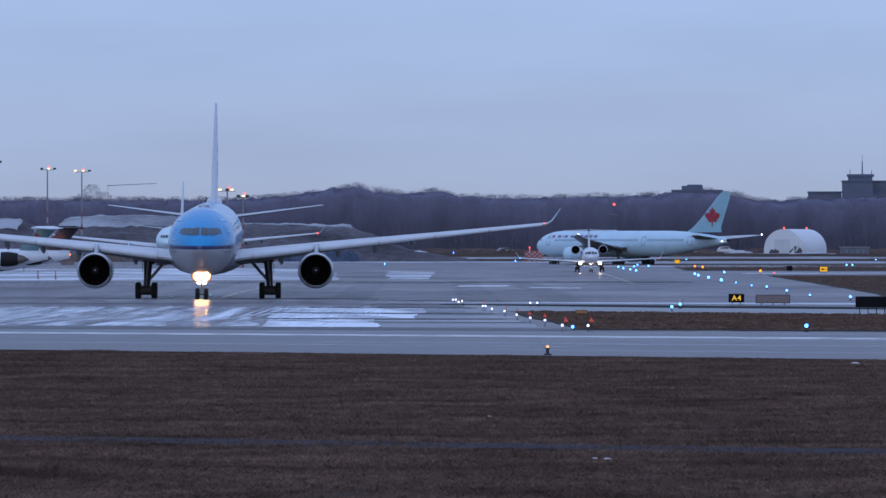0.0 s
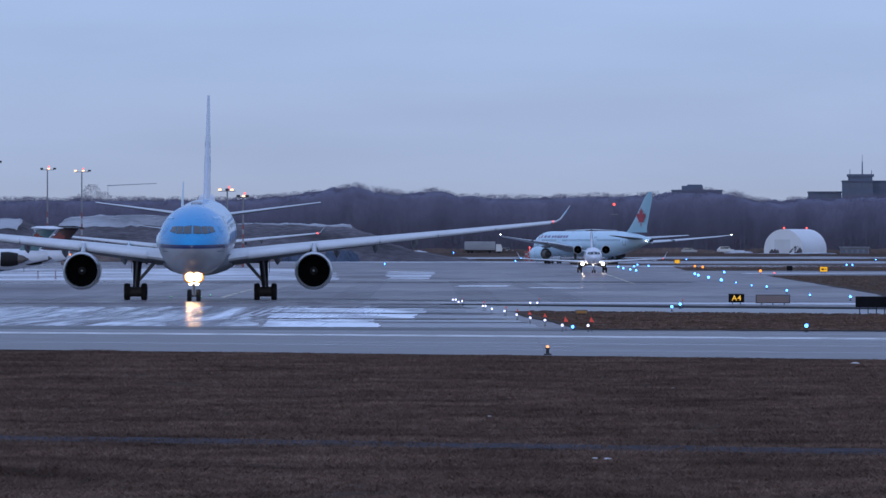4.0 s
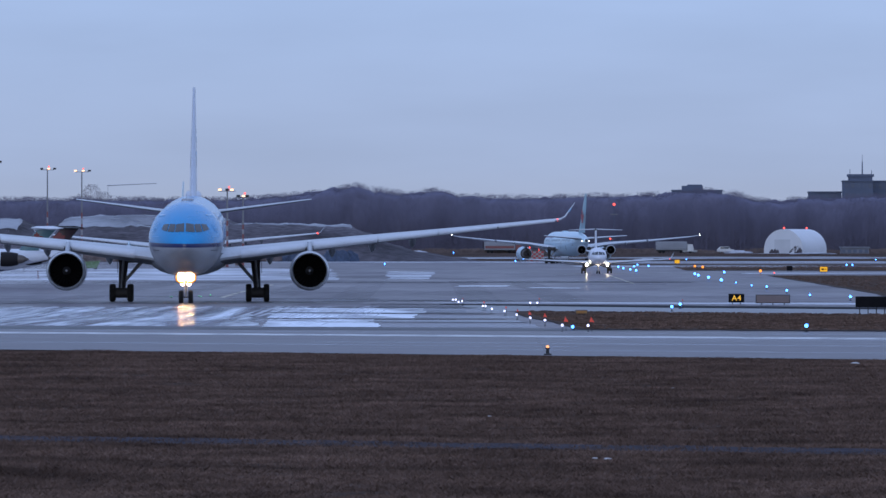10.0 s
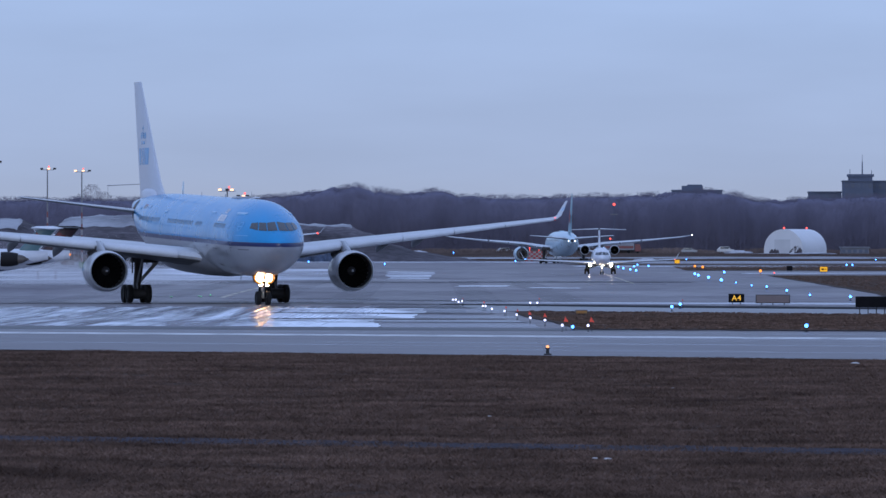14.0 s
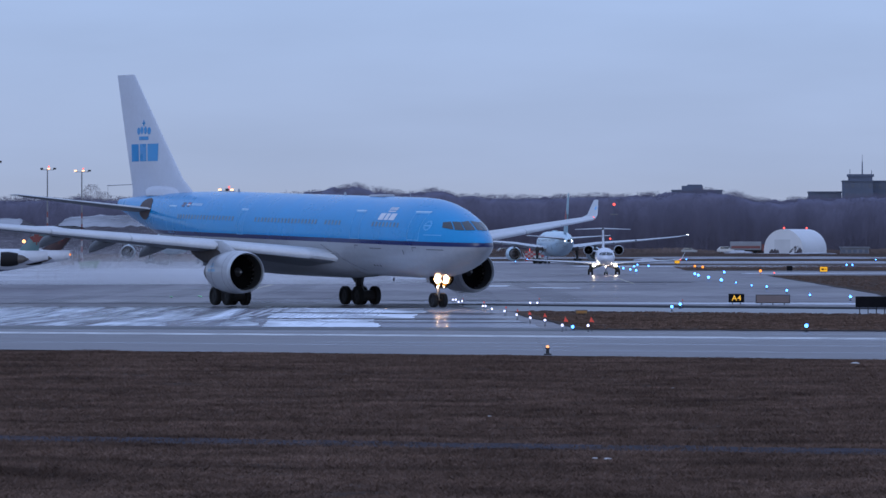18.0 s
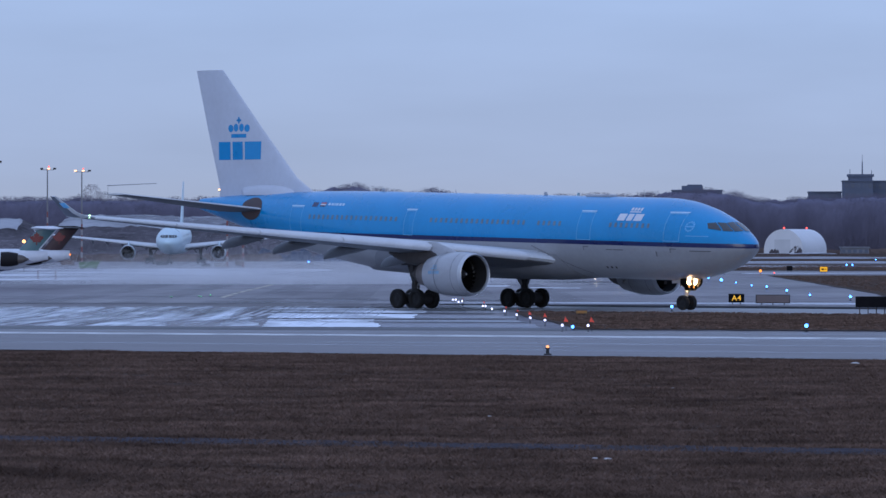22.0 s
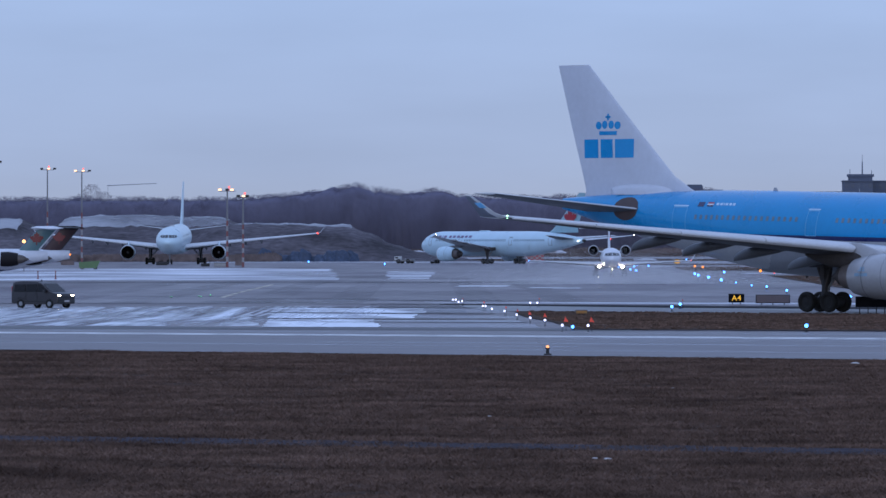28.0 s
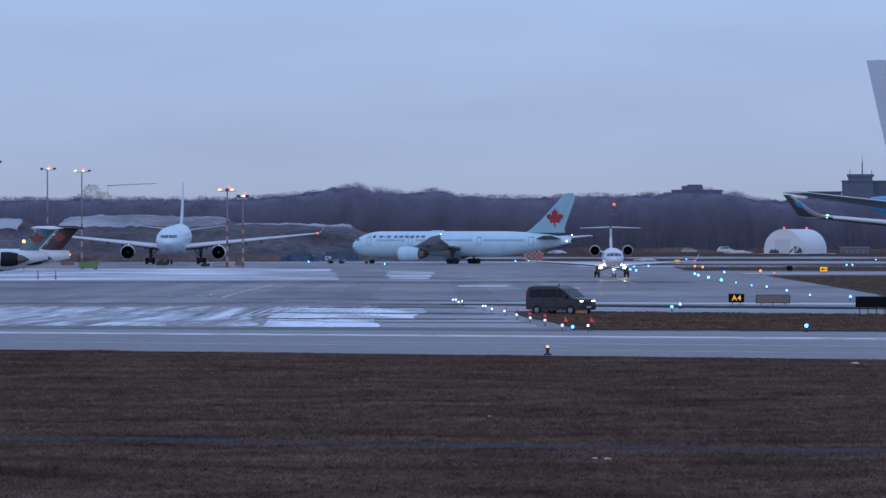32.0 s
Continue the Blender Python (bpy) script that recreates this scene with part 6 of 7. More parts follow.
# ---- signs ----
def sign(at, wide, high, face, label, clear=0.35, legs=2, text="", edge_mat=M_BLACKBOX, turn=0):
    root = thing("taxiway_sign", label, "sign", at=(*at, rise(*at) + 0.05), turn=turn)
    bm = bmesh.new()
    box(bm, -wide / 2, wide / 2, -0.12, 0.12, clear, clear + high, 0.025)
    case = part("case", bm, edge_mat, root)
    bm = bmesh.new()
    box(bm, -wide / 2 + 0.05, wide / 2 - 0.05, -0.135, -0.121, clear + 0.05, clear + high - 0.05)
    part("face", bm, face, case)
    for i in range(legs):
        x = -wide / 2 + wide * (i + 0.5) / legs
        bm = bmesh.new()
        rod(bm, (x, 0, 0), (x, 0, clear + 0.02), 0.035, 0.035, 6)
        part("leg", bm, M_DARKGEAR, root)
    if text:
        cu = bpy.data.curves.new("legend", "FONT")
        cu.body, cu.size, cu.align_x, cu.align_y, cu.extrude, cu.offset, cu.space_character = text, high * 0.88, "CENTER", "CENTER", 0.004, 0.006, 1.15
        tmp = bpy.data.objects.new("legend_text", cu)
        me = bpy.data.meshes.new_from_object(tmp)
        bpy.data.objects.remove(tmp)
        me.materials.append(M_LEGEND)
        ob = new("legend", me)
        ob.parent = case
        ob.matrix_basis = pose(0, -0.142, clear + high / 2, 90, 0, 0)
        tagged(ob, "glowing yellow characters")
    return root


sign((21.7, 502), 1.16, 0.64, M_BLACKBOX, "black lit taxiway sign reading A4 in yellow", 0.12, 2, "A4")
sign((24.2, 498), 2.52, 0.64, M_SIGNBACK, "blank brown-grey sign board with a dark frame on legs", 0.12, 3, edge_mat=M_DARKGEAR)
sign((28.96, 458), 2.25, 0.72, M_BLACKBOX, "blank black sign board on thin legs", 0.46, 4)
r = sign((60.5, 1079), 1.25, 0.85, M_SIGNYELLOW, "lit yellow taxiway sign with a dark arrow", 0.2, 2)
bm = bmesh.new()
box(bm, -0.35, 0.05, -0.15, -0.138, 0.5, 0.75)
box(bm, 0.12, 0.42, -0.15, -0.138, 0.58, 0.68)
part("arrow_mark", bm, M_BLACKBOX, r, "dark bars on the sign face")
sign((58.5, 1146), 1.0, 0.8, M_BLACKBOX, "dark blank sign seen from behind", 0.15, 2)
sign((53.8, 1560), 1.2, 0.9, M_SIGNYELLOW, "lit yellow sign far across the field", 0.2, 2)
r = sign((9.12, 447), 0.80, 0.28, M_OCHRE, "low scuffed ochre ground sign with dim amber legend bars", 0.14, 2, edge_mat=M_BROWN)
bm = bmesh.new()
box(bm, -0.27, 0.27, -0.15, -0.138, 0.30, 0.35)
part("legend_bar", bm, G_DIMAMBER, r, "dim amber bar")
bm = bmesh.new()
box(bm, -0.22, 0.16, -0.15, -0.138, 0.21, 0.26)
part("legend_bar", bm, G_DIMAMBER, r, "dim amber bar")


# ---- light masts on the apron ----
def mast(x, y, high, banded, lamps, label):
    root = thing("light_mast", label, "light mast", "apron light masts", (x, y, rise(x, y) + 0.03))
    z, k = 0.0, 0
    bands = steps(0, high * banded, high * banded / 9) if banded else [0]
    for a, b in zip(bands, bands[1:]):
        bm = bmesh.new()
        rod(bm, (0, 0, a), (0, 0, b), 0.24 - 0.006 * k, 0.24 - 0.006 * (k + 1), 10)
        part("pole_band", bm, M_POLERED if k % 2 == 0 else M_POLEWHITE, root)
        k += 1
    bm = bmesh.new()
    rod(bm, (0, 0, bands[-1]), (0, 0, high), 0.19, 0.13, 10)
    part("pole", bm, M_POLE, root)
    bm = bmesh.new()
    rod(bm, (-1.6, 0, high - 0.2), (1.6, 0, high - 0.2), 0.07, 0.07, 6)
    bar = part("crossbar", bm, M_POLE, root)
    for dx, lit in lamps:
        bm = bmesh.new()
        box(bm, dx - 0.36, dx + 0.36, -0.35, 0.45, high - 0.12, high + 0.30, 0.10)
        head = part("flood_head", bm, M_DARKGEAR, bar, "dark flood lamp housing")
        if lit:
            bm = bmesh.new()
            box(bm, dx - 0.32, dx + 0.32, -0.45, -0.36, high - 0.10, high + 0.26, 0.03)
            part("flood_glass", bm, G_FLOOD, head, "glowing warm lamp glass")
    bm = bmesh.new()
    bmesh.ops.create_uvsphere(bm, u_segments=10, v_segments=8, radius=0.18, matrix=Matrix.Translation((0.35, 0, high + 0.6)))
    rod(bm, (0.35, 0, high), (0.35, 0, high + 0.5), 0.03, 0.03, 6)
    part("obstruction_light", bm, G_RED, root, "red obstruction lamp")


mast(-95.4, 1637, 22.8, 0.55, ((-1.35, False), (0.35, True), (1.75, False)), "tall grey light mast with red and white lower bands")
mast(-87.1, 1637, 22.3, 0.55, ((-1.5, True), (0.35, True), (1.85, False)), "tall grey light mast with red and white lower bands")
mast(-41.0, 1290, 14.6, 0.6, ((-1.4, True), (0.0, False), (0.9, True)), "grey light mast with red and white lower bands")
mast(-38.0, 1290, 13.4, 0.6, ((-0.9, False), (0.1, True), (0.8, False)), "grey light mast with red and white lower bands")
mast(-108.0, 1637, 24.5, 0.5, ((-1.4, False), (0.0, False), (1.2, False)), "tall grey light mast with red and white lower bands")


# ---- stands: carts, cones, huts ----
def cart(at, turn):
    root = thing("service_cart", "bright green low service cart on the apron", "cart", at=(*at, rise(*at) + 0.03), turn=turn)
    bm = bmesh.new()
    prof = [(-1.7, 0.25), (1.4, 0.25), (2.1, 1.6), (-1.8, 1.35)]
    rows = [[(x, y, z) for x, z in prof] for y in (-0.9, 0.9)]
    vs = grid_mesh(bm, rows, close_v=True)
    bm.faces.new(vs[0]), bm.faces.new(vs[1][::-1])
    part("hopper", bm, M_GREENCART, root)
    for x in (-1.2, 1.2):
        for s in (1, -1):
            wheel(root, (x, s * 0.75, 0.3), 0.3, 0.2)


cart((-64.7, 1240), 0)


def crate(at, size, material, label):
    root = thing("equipment_box", label, "equipment", at=(*at, rise(*at) + 0.03))
    bm = bmesh.new()
    box(bm, -size[0] / 2, size[0] / 2, -size[1] / 2, size[1] / 2, 0, size[2], 0.05)
    body = part("body", bm, material, root)
    bm = bmesh.new()
    box(bm, -size[0] / 2 - 0.03, size[0] / 2 + 0.03, -size[1] / 2 - 0.03, size[1] / 2 + 0.03, size[2], size[2] + 0.06, 0.02)
    part("lid", bm, M_DARKGEAR, body)


crate((-42.2, 1291), (2.6, 1.6, 0.7), M_POLEWHITE, "pale low concrete base at the foot of the masts")
crate((-45.5, 1300), (1.6, 1.4, 0.5), M_DARKGEAR, "dark equipment box on the stand")
crate((-40.0, 1330), (1.4, 1.4, 2.2), M_BRUSH, "brown upright cabinet on the stand")
crate((-55.5, 1340), (2.2, 1.5, 0.6), M_DARKGEAR, "dark low dolly on the stand")
crate((-75.0, 1356), (2.6, 1.6, 0.9), M_BRUSH, "brown low box beside the green cart")


def cone(at, h, r):
    root = thing("traffic_post", "red post with a white band on the apron", "traffic post", "apron posts", (*at, rise(*at) + 0.03))
    bm = bmesh.new()
    lathe(bm, [(0, r * 2), (0.08, r * 2), (0.1, r), (h, r * 0.8), (h + 0.02, 0.002)], "z", 10)
    body = part("post", bm, M_POLERED, root)
    bm = bmesh.new()
    lathe(bm, [(h * 0.5, r * 1.02), (h * 0.7, r * 0.98)], "z", 10)
    part("band", bm, M_POLEWHITE, body)


root = thing("apron_lamp", "warm lamp on a slim post beside the parked jets", "lamp post", at=(-70.5, 1142, 0.03))
bm = bmesh.new()
rod(bm, (0, 0, 0), (0, 0, 4.9), 0.07, 0.05, 8)
part("post", bm, M_POLE, root)
bm = bmesh.new()
bmesh.ops.create_uvsphere(bm, u_segments=10, v_segments=8, radius=0.30, matrix=Matrix.Translation((0, 0, 5.1)))
part("globe", bm, G_APRON, root, "glowing warm globe")
cone((-50.8, 890), 1.15, 0.09)
cone((-53.4, 895), 1.1, 0.09)

# checkered hut
root = thing("checkered_hut", "small hut painted in red and white checks with two red lamps", "hut", at=(25.3, 1880, 0.07))
bm = bmesh.new()
box(bm, -2.6, 2.6, -1.5, 1.5, 0, 2.7)
hut = part("walls", bm, M_POLEWHITE, root, smooth=False)
bm = bmesh.new()
for i in range(7):
    for j in range(5):
        if (i + j) % 2 == 0:
            box(bm, -2.6 + i * 5.2 / 7, -2.6 + (i + 1) * 5.2 / 7, -1.53, -1.51, j * 0.54, (j + 1) * 0.54)
part("red_check", bm, M_RED, hut, "red squares on the front wall")
for x in (-1.3, 1.3):
    bm = bmesh.new()
    rod(bm, (x, 0, 2.7), (x, 0, 3.6), 0.05, 0.05, 6)
    bmesh.ops.create_uvsphere(bm, u_segments=8, v_segments=6, radius=0.22, matrix=Matrix.Translation((x, 0, 3.75)))
    part("lamp", bm, G_RED, root, "red lamp")


def beacon_mast(x, y, h, r, label):
    root = thing("obstruction_mast", label, "mast", at=(x, y, rise(x, y)))
    bm = bmesh.new()
    for s in (-1, 1):
        rod(bm, (s * 0.35, 0, 0), (s * 0.12, 0, h - 0.4), 0.05, 0.04, 5)
    for i in range(int(h / 1.2)):
        w0, w1 = 0.35 - 0.23 * i * 1.2 / h, 0.35 - 0.23 * (i + 1) * 1.2 / h
        rod(bm, (-w0, 0, i * 1.2), (w1, 0, (i + 1) * 1.2), 0.025, 0.025, 4)
    part("lattice", bm, M_BLOCK, root)
    bm = bmesh.new()
    bmesh.ops.create_uvsphere(bm, u_segments=10, v_segments=8, radius=r, matrix=Matrix.Translation((0, 0, h)))
    part("lamp", bm, G_RED, root, "glowing red lamp")
    return root


r = beacon_mast(55.2, 2190, 15.7, 0.42, "thin lattice mast with a red obstruction lamp before the woods")
bm = bmesh.new()
box(bm, -1.2, 1.2, -0.3, 0.3, 12.3, 12.6, 0.05)
part("platform", bm, M_POLE, r)
beacon_mast(49.5, 2010, 5.4, 0.28, "short mast with a red lamp beyond the taxiway")

# ---- far buildings ----
def tent():
    root = thing("arched_hangar", "white fabric hangar with an arched roof and closed end wall", "hangar", at=(109.0, 2100, rise(109, 2100)), turn=-118)
    w, h, ln = 6.6, 7.5, 17.5
    arch = [(-w, 0)] + [(-w * math.cos(math.pi * k / 18), h * (0.16 + 0.84 * math.sin(math.pi * k / 18))) for k in range(19)] + [(w, 0)]
    for i in range(6):
        bm = bmesh.new()
        grid_mesh(bm, [[(-ln / 2 + ln * k / 6, y, z) for y, z in arch] for k in (i, i + 1.0)])
        part("roof_panel", bm, M_TENT, root, smooth=60)
    for x, name in ((ln / 2, "end_wall"), (-ln / 2, "end_wall")):
        bm = bmesh.new()
        bm.faces.new([bm.verts.new((x, y, z)) for y, z in arch])
        wall = part(name, bm, M_TENT, root, smooth=False)
        bm = bmesh.new()
        sx = 0.06 if x > 0 else -0.06
        box(bm, min(x, x + sx), max(x, x + sx), -3.0, 2.4, 0, 4.3)
        part("door", bm, M_TENTDOOR, wall, "closed pale door")
    for x in (-ln / 2 + 0.5, ln / 2 - 0.5):
        bm = bmesh.new()
        bmesh.ops.create_uvsphere(bm, u_segments=8, v_segments=6, radius=0.30, matrix=Matrix.Translation((x, 0, h + 0.35)))
        rod(bm, (x, 0, h), (x, 0, h + 0.3), 0.06, 0.06, 6)
        part("roof_lamp", bm, G_RED, root, "red lamp on the ridge")


tent()


def block(name, label, x, y, wide, deep, high, floors, bays, z0=0.0, extra=(), material=M_BLOCK):
    root = thing(name, label, "building", at=(x, y, z0))
    bm = bmesh.new()
    box(bm, -wide / 2, wide / 2, -deep / 2, deep / 2, 0, high)
    for a in extra:
        box(bm, *a)
    wall = part("wall_block", bm, material, root, smooth=False)
    bm = bmesh.new()
    box(bm, -wide / 2 - 0.3, wide / 2 + 0.3, -deep / 2 - 0.3, deep / 2 + 0.3, high, high + 0.5)
    part("roof_edge", bm, material, root, smooth=False)
    for f in range(floors):
        for k in range(bays):
            bm = bmesh.new()
            cx, cz = -wide / 2 + wide * (k + 0.5) / bays, high * (f + 0.55) / floors
            box(bm, cx - wide / bays * 0.3, cx + wide / bays * 0.3, -deep / 2 - 0.06, -deep / 2 + 0.02, cz - high / floors * 0.25, cz + high / floors * 0.25)
            part("window", bm, M_BLOCKWIN, wall, smooth=False)
    return root


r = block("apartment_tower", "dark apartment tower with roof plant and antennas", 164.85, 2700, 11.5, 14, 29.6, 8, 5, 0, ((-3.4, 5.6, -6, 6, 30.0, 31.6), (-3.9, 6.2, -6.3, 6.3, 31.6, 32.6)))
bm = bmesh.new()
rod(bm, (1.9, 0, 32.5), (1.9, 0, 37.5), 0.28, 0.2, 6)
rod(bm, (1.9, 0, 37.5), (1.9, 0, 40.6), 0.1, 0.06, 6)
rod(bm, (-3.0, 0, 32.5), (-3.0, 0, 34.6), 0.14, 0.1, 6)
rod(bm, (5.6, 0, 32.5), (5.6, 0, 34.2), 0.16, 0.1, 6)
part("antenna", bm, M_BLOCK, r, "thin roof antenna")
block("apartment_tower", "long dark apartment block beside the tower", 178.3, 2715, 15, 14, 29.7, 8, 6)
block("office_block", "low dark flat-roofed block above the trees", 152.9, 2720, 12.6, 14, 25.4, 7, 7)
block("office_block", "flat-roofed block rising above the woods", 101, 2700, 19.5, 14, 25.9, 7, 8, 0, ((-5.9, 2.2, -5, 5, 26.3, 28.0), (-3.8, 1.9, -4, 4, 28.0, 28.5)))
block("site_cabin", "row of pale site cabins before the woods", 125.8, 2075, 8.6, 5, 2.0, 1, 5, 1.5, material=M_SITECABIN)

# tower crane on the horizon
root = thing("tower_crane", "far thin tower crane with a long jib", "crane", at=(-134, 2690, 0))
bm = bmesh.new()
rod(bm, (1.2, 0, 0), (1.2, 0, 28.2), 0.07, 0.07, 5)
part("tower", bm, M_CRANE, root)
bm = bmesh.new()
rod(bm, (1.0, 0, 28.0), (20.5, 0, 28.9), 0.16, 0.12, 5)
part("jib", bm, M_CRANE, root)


# ---- spoil heaps with snow ----
def heap(name, x0, x1, y, deep, prof, label, seed, me_from, rough=0.16):
    def height(x):
        return lerp(prof, x)
    bm = bmesh.new()
    rows = []
    for v in steps(-1, 1, 0.08):
        row = []
        for x in steps(x0, x1, 2.0):
            h = height(x) * max(0.0, 1 - abs(v) ** 2.2)
            h *= 1 + rough * noise.noise((x * 0.09, v * 3, seed)) + 0.06 * noise.noise((x * 0.4, v * 9, seed))
            row.append((x, y + v * deep, h - 0.1))
        rows.append(row)
    me_rows = rows
    grid_mesh(bm, rows)
    ob = tagged(link(name, bm, M_MOUND, smooth=60), label, "mound", kind="structure")
    bm = bmesh.new()
    peak = max(h for _, h in prof)
    # the cover thins out towards the lower ends of the heap
    grid_mesh(bm, [[(p[0], p[1], p[2] + 0.12 - 1.5 * max(0.0, (0.91 * peak - height(p[0])) / (0.14 * peak)) + 0.2 * noise.noise((p[0] * 0.2, p[1] * 0.1, seed))) for p in r] for r in me_rows[me_from:]])
    tagged(link("snow_cover", bm, M_MOUNDSNOW, smooth=60), "old snow lying on the spoil heap", "snow", kind="structure")
    return ob


heap("mound_1", -160, -52, 1900, 60, [(-160, 12.0), (-118, 11.7), (-112, 9.4), (-109.5, 9.6), (-104, 12.3), (-90, 12.7), (-62, 12.4), (-56, 10.5), (-47, 0)], "long grey spoil heap with old snow on top", 2.0, 6, 0.06)
heap("mound_2", -75, 12, 1870, 40, [(-75, 5), (-60, 10.3), (-42, 10.2), (-27, 9.9), (-20, 7.8), (-14, 4.6), (-6, 2.6), (4, 1.3), (12, 0)], "grey spoil heap with old snow on top", 7.0, 10, 0.08)


def tarps():
    rnd = random.Random(5)
    for i in range(9):
        x = -48 + i * 2.9 + rnd.uniform(-0.6, 0.6)
        root = thing("covered_pile", "pile under a crumpled blue tarpaulin at the foot of the heap", "covered pile", "tarpaulin piles", (x, 1822 + rnd.uniform(-3, 3), 0))
        bm = bmesh.new()
        w, h = rnd.uniform(1.9, 3.0), rnd.uniform(1.6, 3.4)
        bmesh.ops.create_icosphere(bm, subdivisions=3, radius=1.0)
        for v in bm.verts:
            k = 1 + 0.35 * noise.noise(v.co * 2.3 + Vector((i * 3.1, 0, 0)))
            v.co = Vector((v.co.x * w * k, v.co.y * 1.6 * k, max(0.0, v.co.z) * h * k))
        part("cover", bm, M_TARP, root, smooth=50)


tarps()


# ---- woods ----
def twig_tree(verts, faces, rnd, x, y, h, n, wide, fine, low=0.22, core=1.0, reach=1.0):
    """A bare tree: tapered trunk, a few forked limbs and a rounded crown of fine twigs."""
    def spike(ax, az, bx, bz, yy, w):
        dx, dz = bx - ax, bz - az
        k = w / max(1e-6, math.hypot(dx, dz))
        i = len(verts)
        verts.extend([(ax + dz * k, yy, az - dx * k), (ax - dz * k, yy, az + dx * k), (bx, yy, bz)])
        faces.append((i, i + 1, i + 2))
    spike(x, -0.2, x + rnd.uniform(-0.5, 0.5), h * 0.9, y, 0.06)
    for _ in range(6):
        z0, out = h * rnd.uniform(0.25, 0.6), rnd.uniform(-1, 1) * wide * 0.7
        spike(x, z0, x + out, z0 + h * 0.25, y + rnd.uniform(-0.5, 0.5), 0.07)
    mid, tall = h * (1 + low) / 2, h * (1 - low) / 2
    for _ in range(int(n * core)):
        u = rnd.uniform(-0.95, 0.95)
        cx, cz = x + u * wide, rnd.uniform(h * low + 0.3, h * (1 - 0.36 * u * u) - 0.35)
        spike(cx, cz - 0.35, cx + rnd.uniform(-0.4, 0.4), min(cz + rnd.uniform(0.3, 0.6), h), y + rnd.uniform(-0.1, 0.1), rnd.uniform(0.28, 0.52))
    for _ in range(n):
        a, r = rnd.uniform(0, 2 * math.pi), math.sqrt(rnd.random())
        cx, cz = x + math.cos(a) * r * wide, mid + math.sin(a) * r * tall
        lean = (cx - x) / wide * 0.9 + rnd.uniform(-0.7, 0.7)
        ln = rnd.uniform(0.25, 0.7) * reach
        spike(cx, cz, cx + ln * math.sin(lean), min(cz + ln * math.cos(lean), h * 1.01), y + rnd.uniform(-0.25, 0.25), rnd.uniform(0.03, 0.075) * fine)


def woods(name, xs, y_rows, top, seed, label, twigs=190, material=M_BARK, fine=1.0, gap=(1.2, 3.0), wide=(2.4, 3.8), core=1.0, reach=1.0, low=0.05):
    """Rows of bare trees close together."""
    rnd = random.Random(seed)
    verts, faces = [], []
    for row, y in enumerate(y_rows):
        x = xs[0]
        while x < xs[1]:
            x += rnd.uniform(*gap)
            twig_tree(verts, faces, rnd, x, y + rnd.uniform(-4, 4), top(x) * rnd.uniform(0.88, 1.0), twigs, rnd.uniform(*wide), fine, low, core, reach)
    me = bpy.data.meshes.new(name)
    me.from_pydata(verts, [], faces)
    me.materials.append(material)
    return tagged(new(name, me), label, "woods", kind="stuff")


WOOD_TOP = [(-300, 20.0), (-70, 20.0), (-48, 21.5), (-35, 23.5), (-30, 24.8), (-22, 23.0), (-12, 21.8), (0, 23.2), (6, 21.3), (25, 20.6), (60, 21.3), (74, 21.5), (84, 23.0), (94, 22.2), (106, 19.6), (111, 18.8), (120, 20.4), (150, 21.0), (300, 21.0)]


def thicket(name, xs, y, deep, top, seed, label):
    """The closed mass of a wood: crowns that bulge and lean over one another, over a front of close trunks."""
    bm = bmesh.new()
    rows = []
    for x in steps(xs[0], xs[1], 0.75):
        crown = 0.5 + 0.5 * noise.noise((x * 0.16, seed, 0.0)) + 0.35 * noise.noise((x * 0.5, seed, 4.0))
        h = top(x) * (0.925 + 0.075 * crown)
        col = []
        for i in range(27):
            v = i / 26
            if v < 0.7:
                z, out = h * 0.93 * v / 0.7, -deep * (0.5 + 0.12 * math.sin(math.pi * v / 0.7))
            else:
                a = (v - 0.7) / 0.3 * math.pi
                z, out = h * (0.93 + 0.07 * math.sin(a)), -deep * 0.5 * math.cos(a)
            bulge = 0.5 * noise.noise((x * 0.22, z * 0.12, seed)) + 0.45 * noise.noise((x * 0.9, z * 0.12, seed + 3)) + 0.2 * noise.noise((x * 2.2, z * 0.3, seed + 5))
            col.append((x, y + out + bulge, z + 0.25 * noise.noise((x * 1.6, v * 5, seed))))
        rows.append(col)
    grid_mesh(bm, rows)
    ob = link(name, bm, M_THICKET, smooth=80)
    return tagged(ob, label, "woods", kind="stuff")


thicket("bare_woods", (-215, 215), 2262, 26, lambda x: lerp(WOOD_TOP, x), 2.0, "dense line of bare winter trees, coloured grey-blue for haze")
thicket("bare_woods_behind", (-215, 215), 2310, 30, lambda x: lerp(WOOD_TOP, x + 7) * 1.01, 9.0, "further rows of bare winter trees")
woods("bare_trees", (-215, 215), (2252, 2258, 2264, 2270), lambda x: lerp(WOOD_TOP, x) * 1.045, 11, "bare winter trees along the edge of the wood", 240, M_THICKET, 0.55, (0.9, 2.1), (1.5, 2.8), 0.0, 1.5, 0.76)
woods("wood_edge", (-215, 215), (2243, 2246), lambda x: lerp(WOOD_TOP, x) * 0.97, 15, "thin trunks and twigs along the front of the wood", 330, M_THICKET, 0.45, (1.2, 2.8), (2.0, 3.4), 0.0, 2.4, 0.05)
woods("brush", (-215, 215), (2160, 2180, 2200, 2222), lambda x: 3.6 + 1.6 * noise.noise((x * 0.05, 3, 1)), 13, "low dead brush before the woods", 60, M_BRUSH, 1.3)
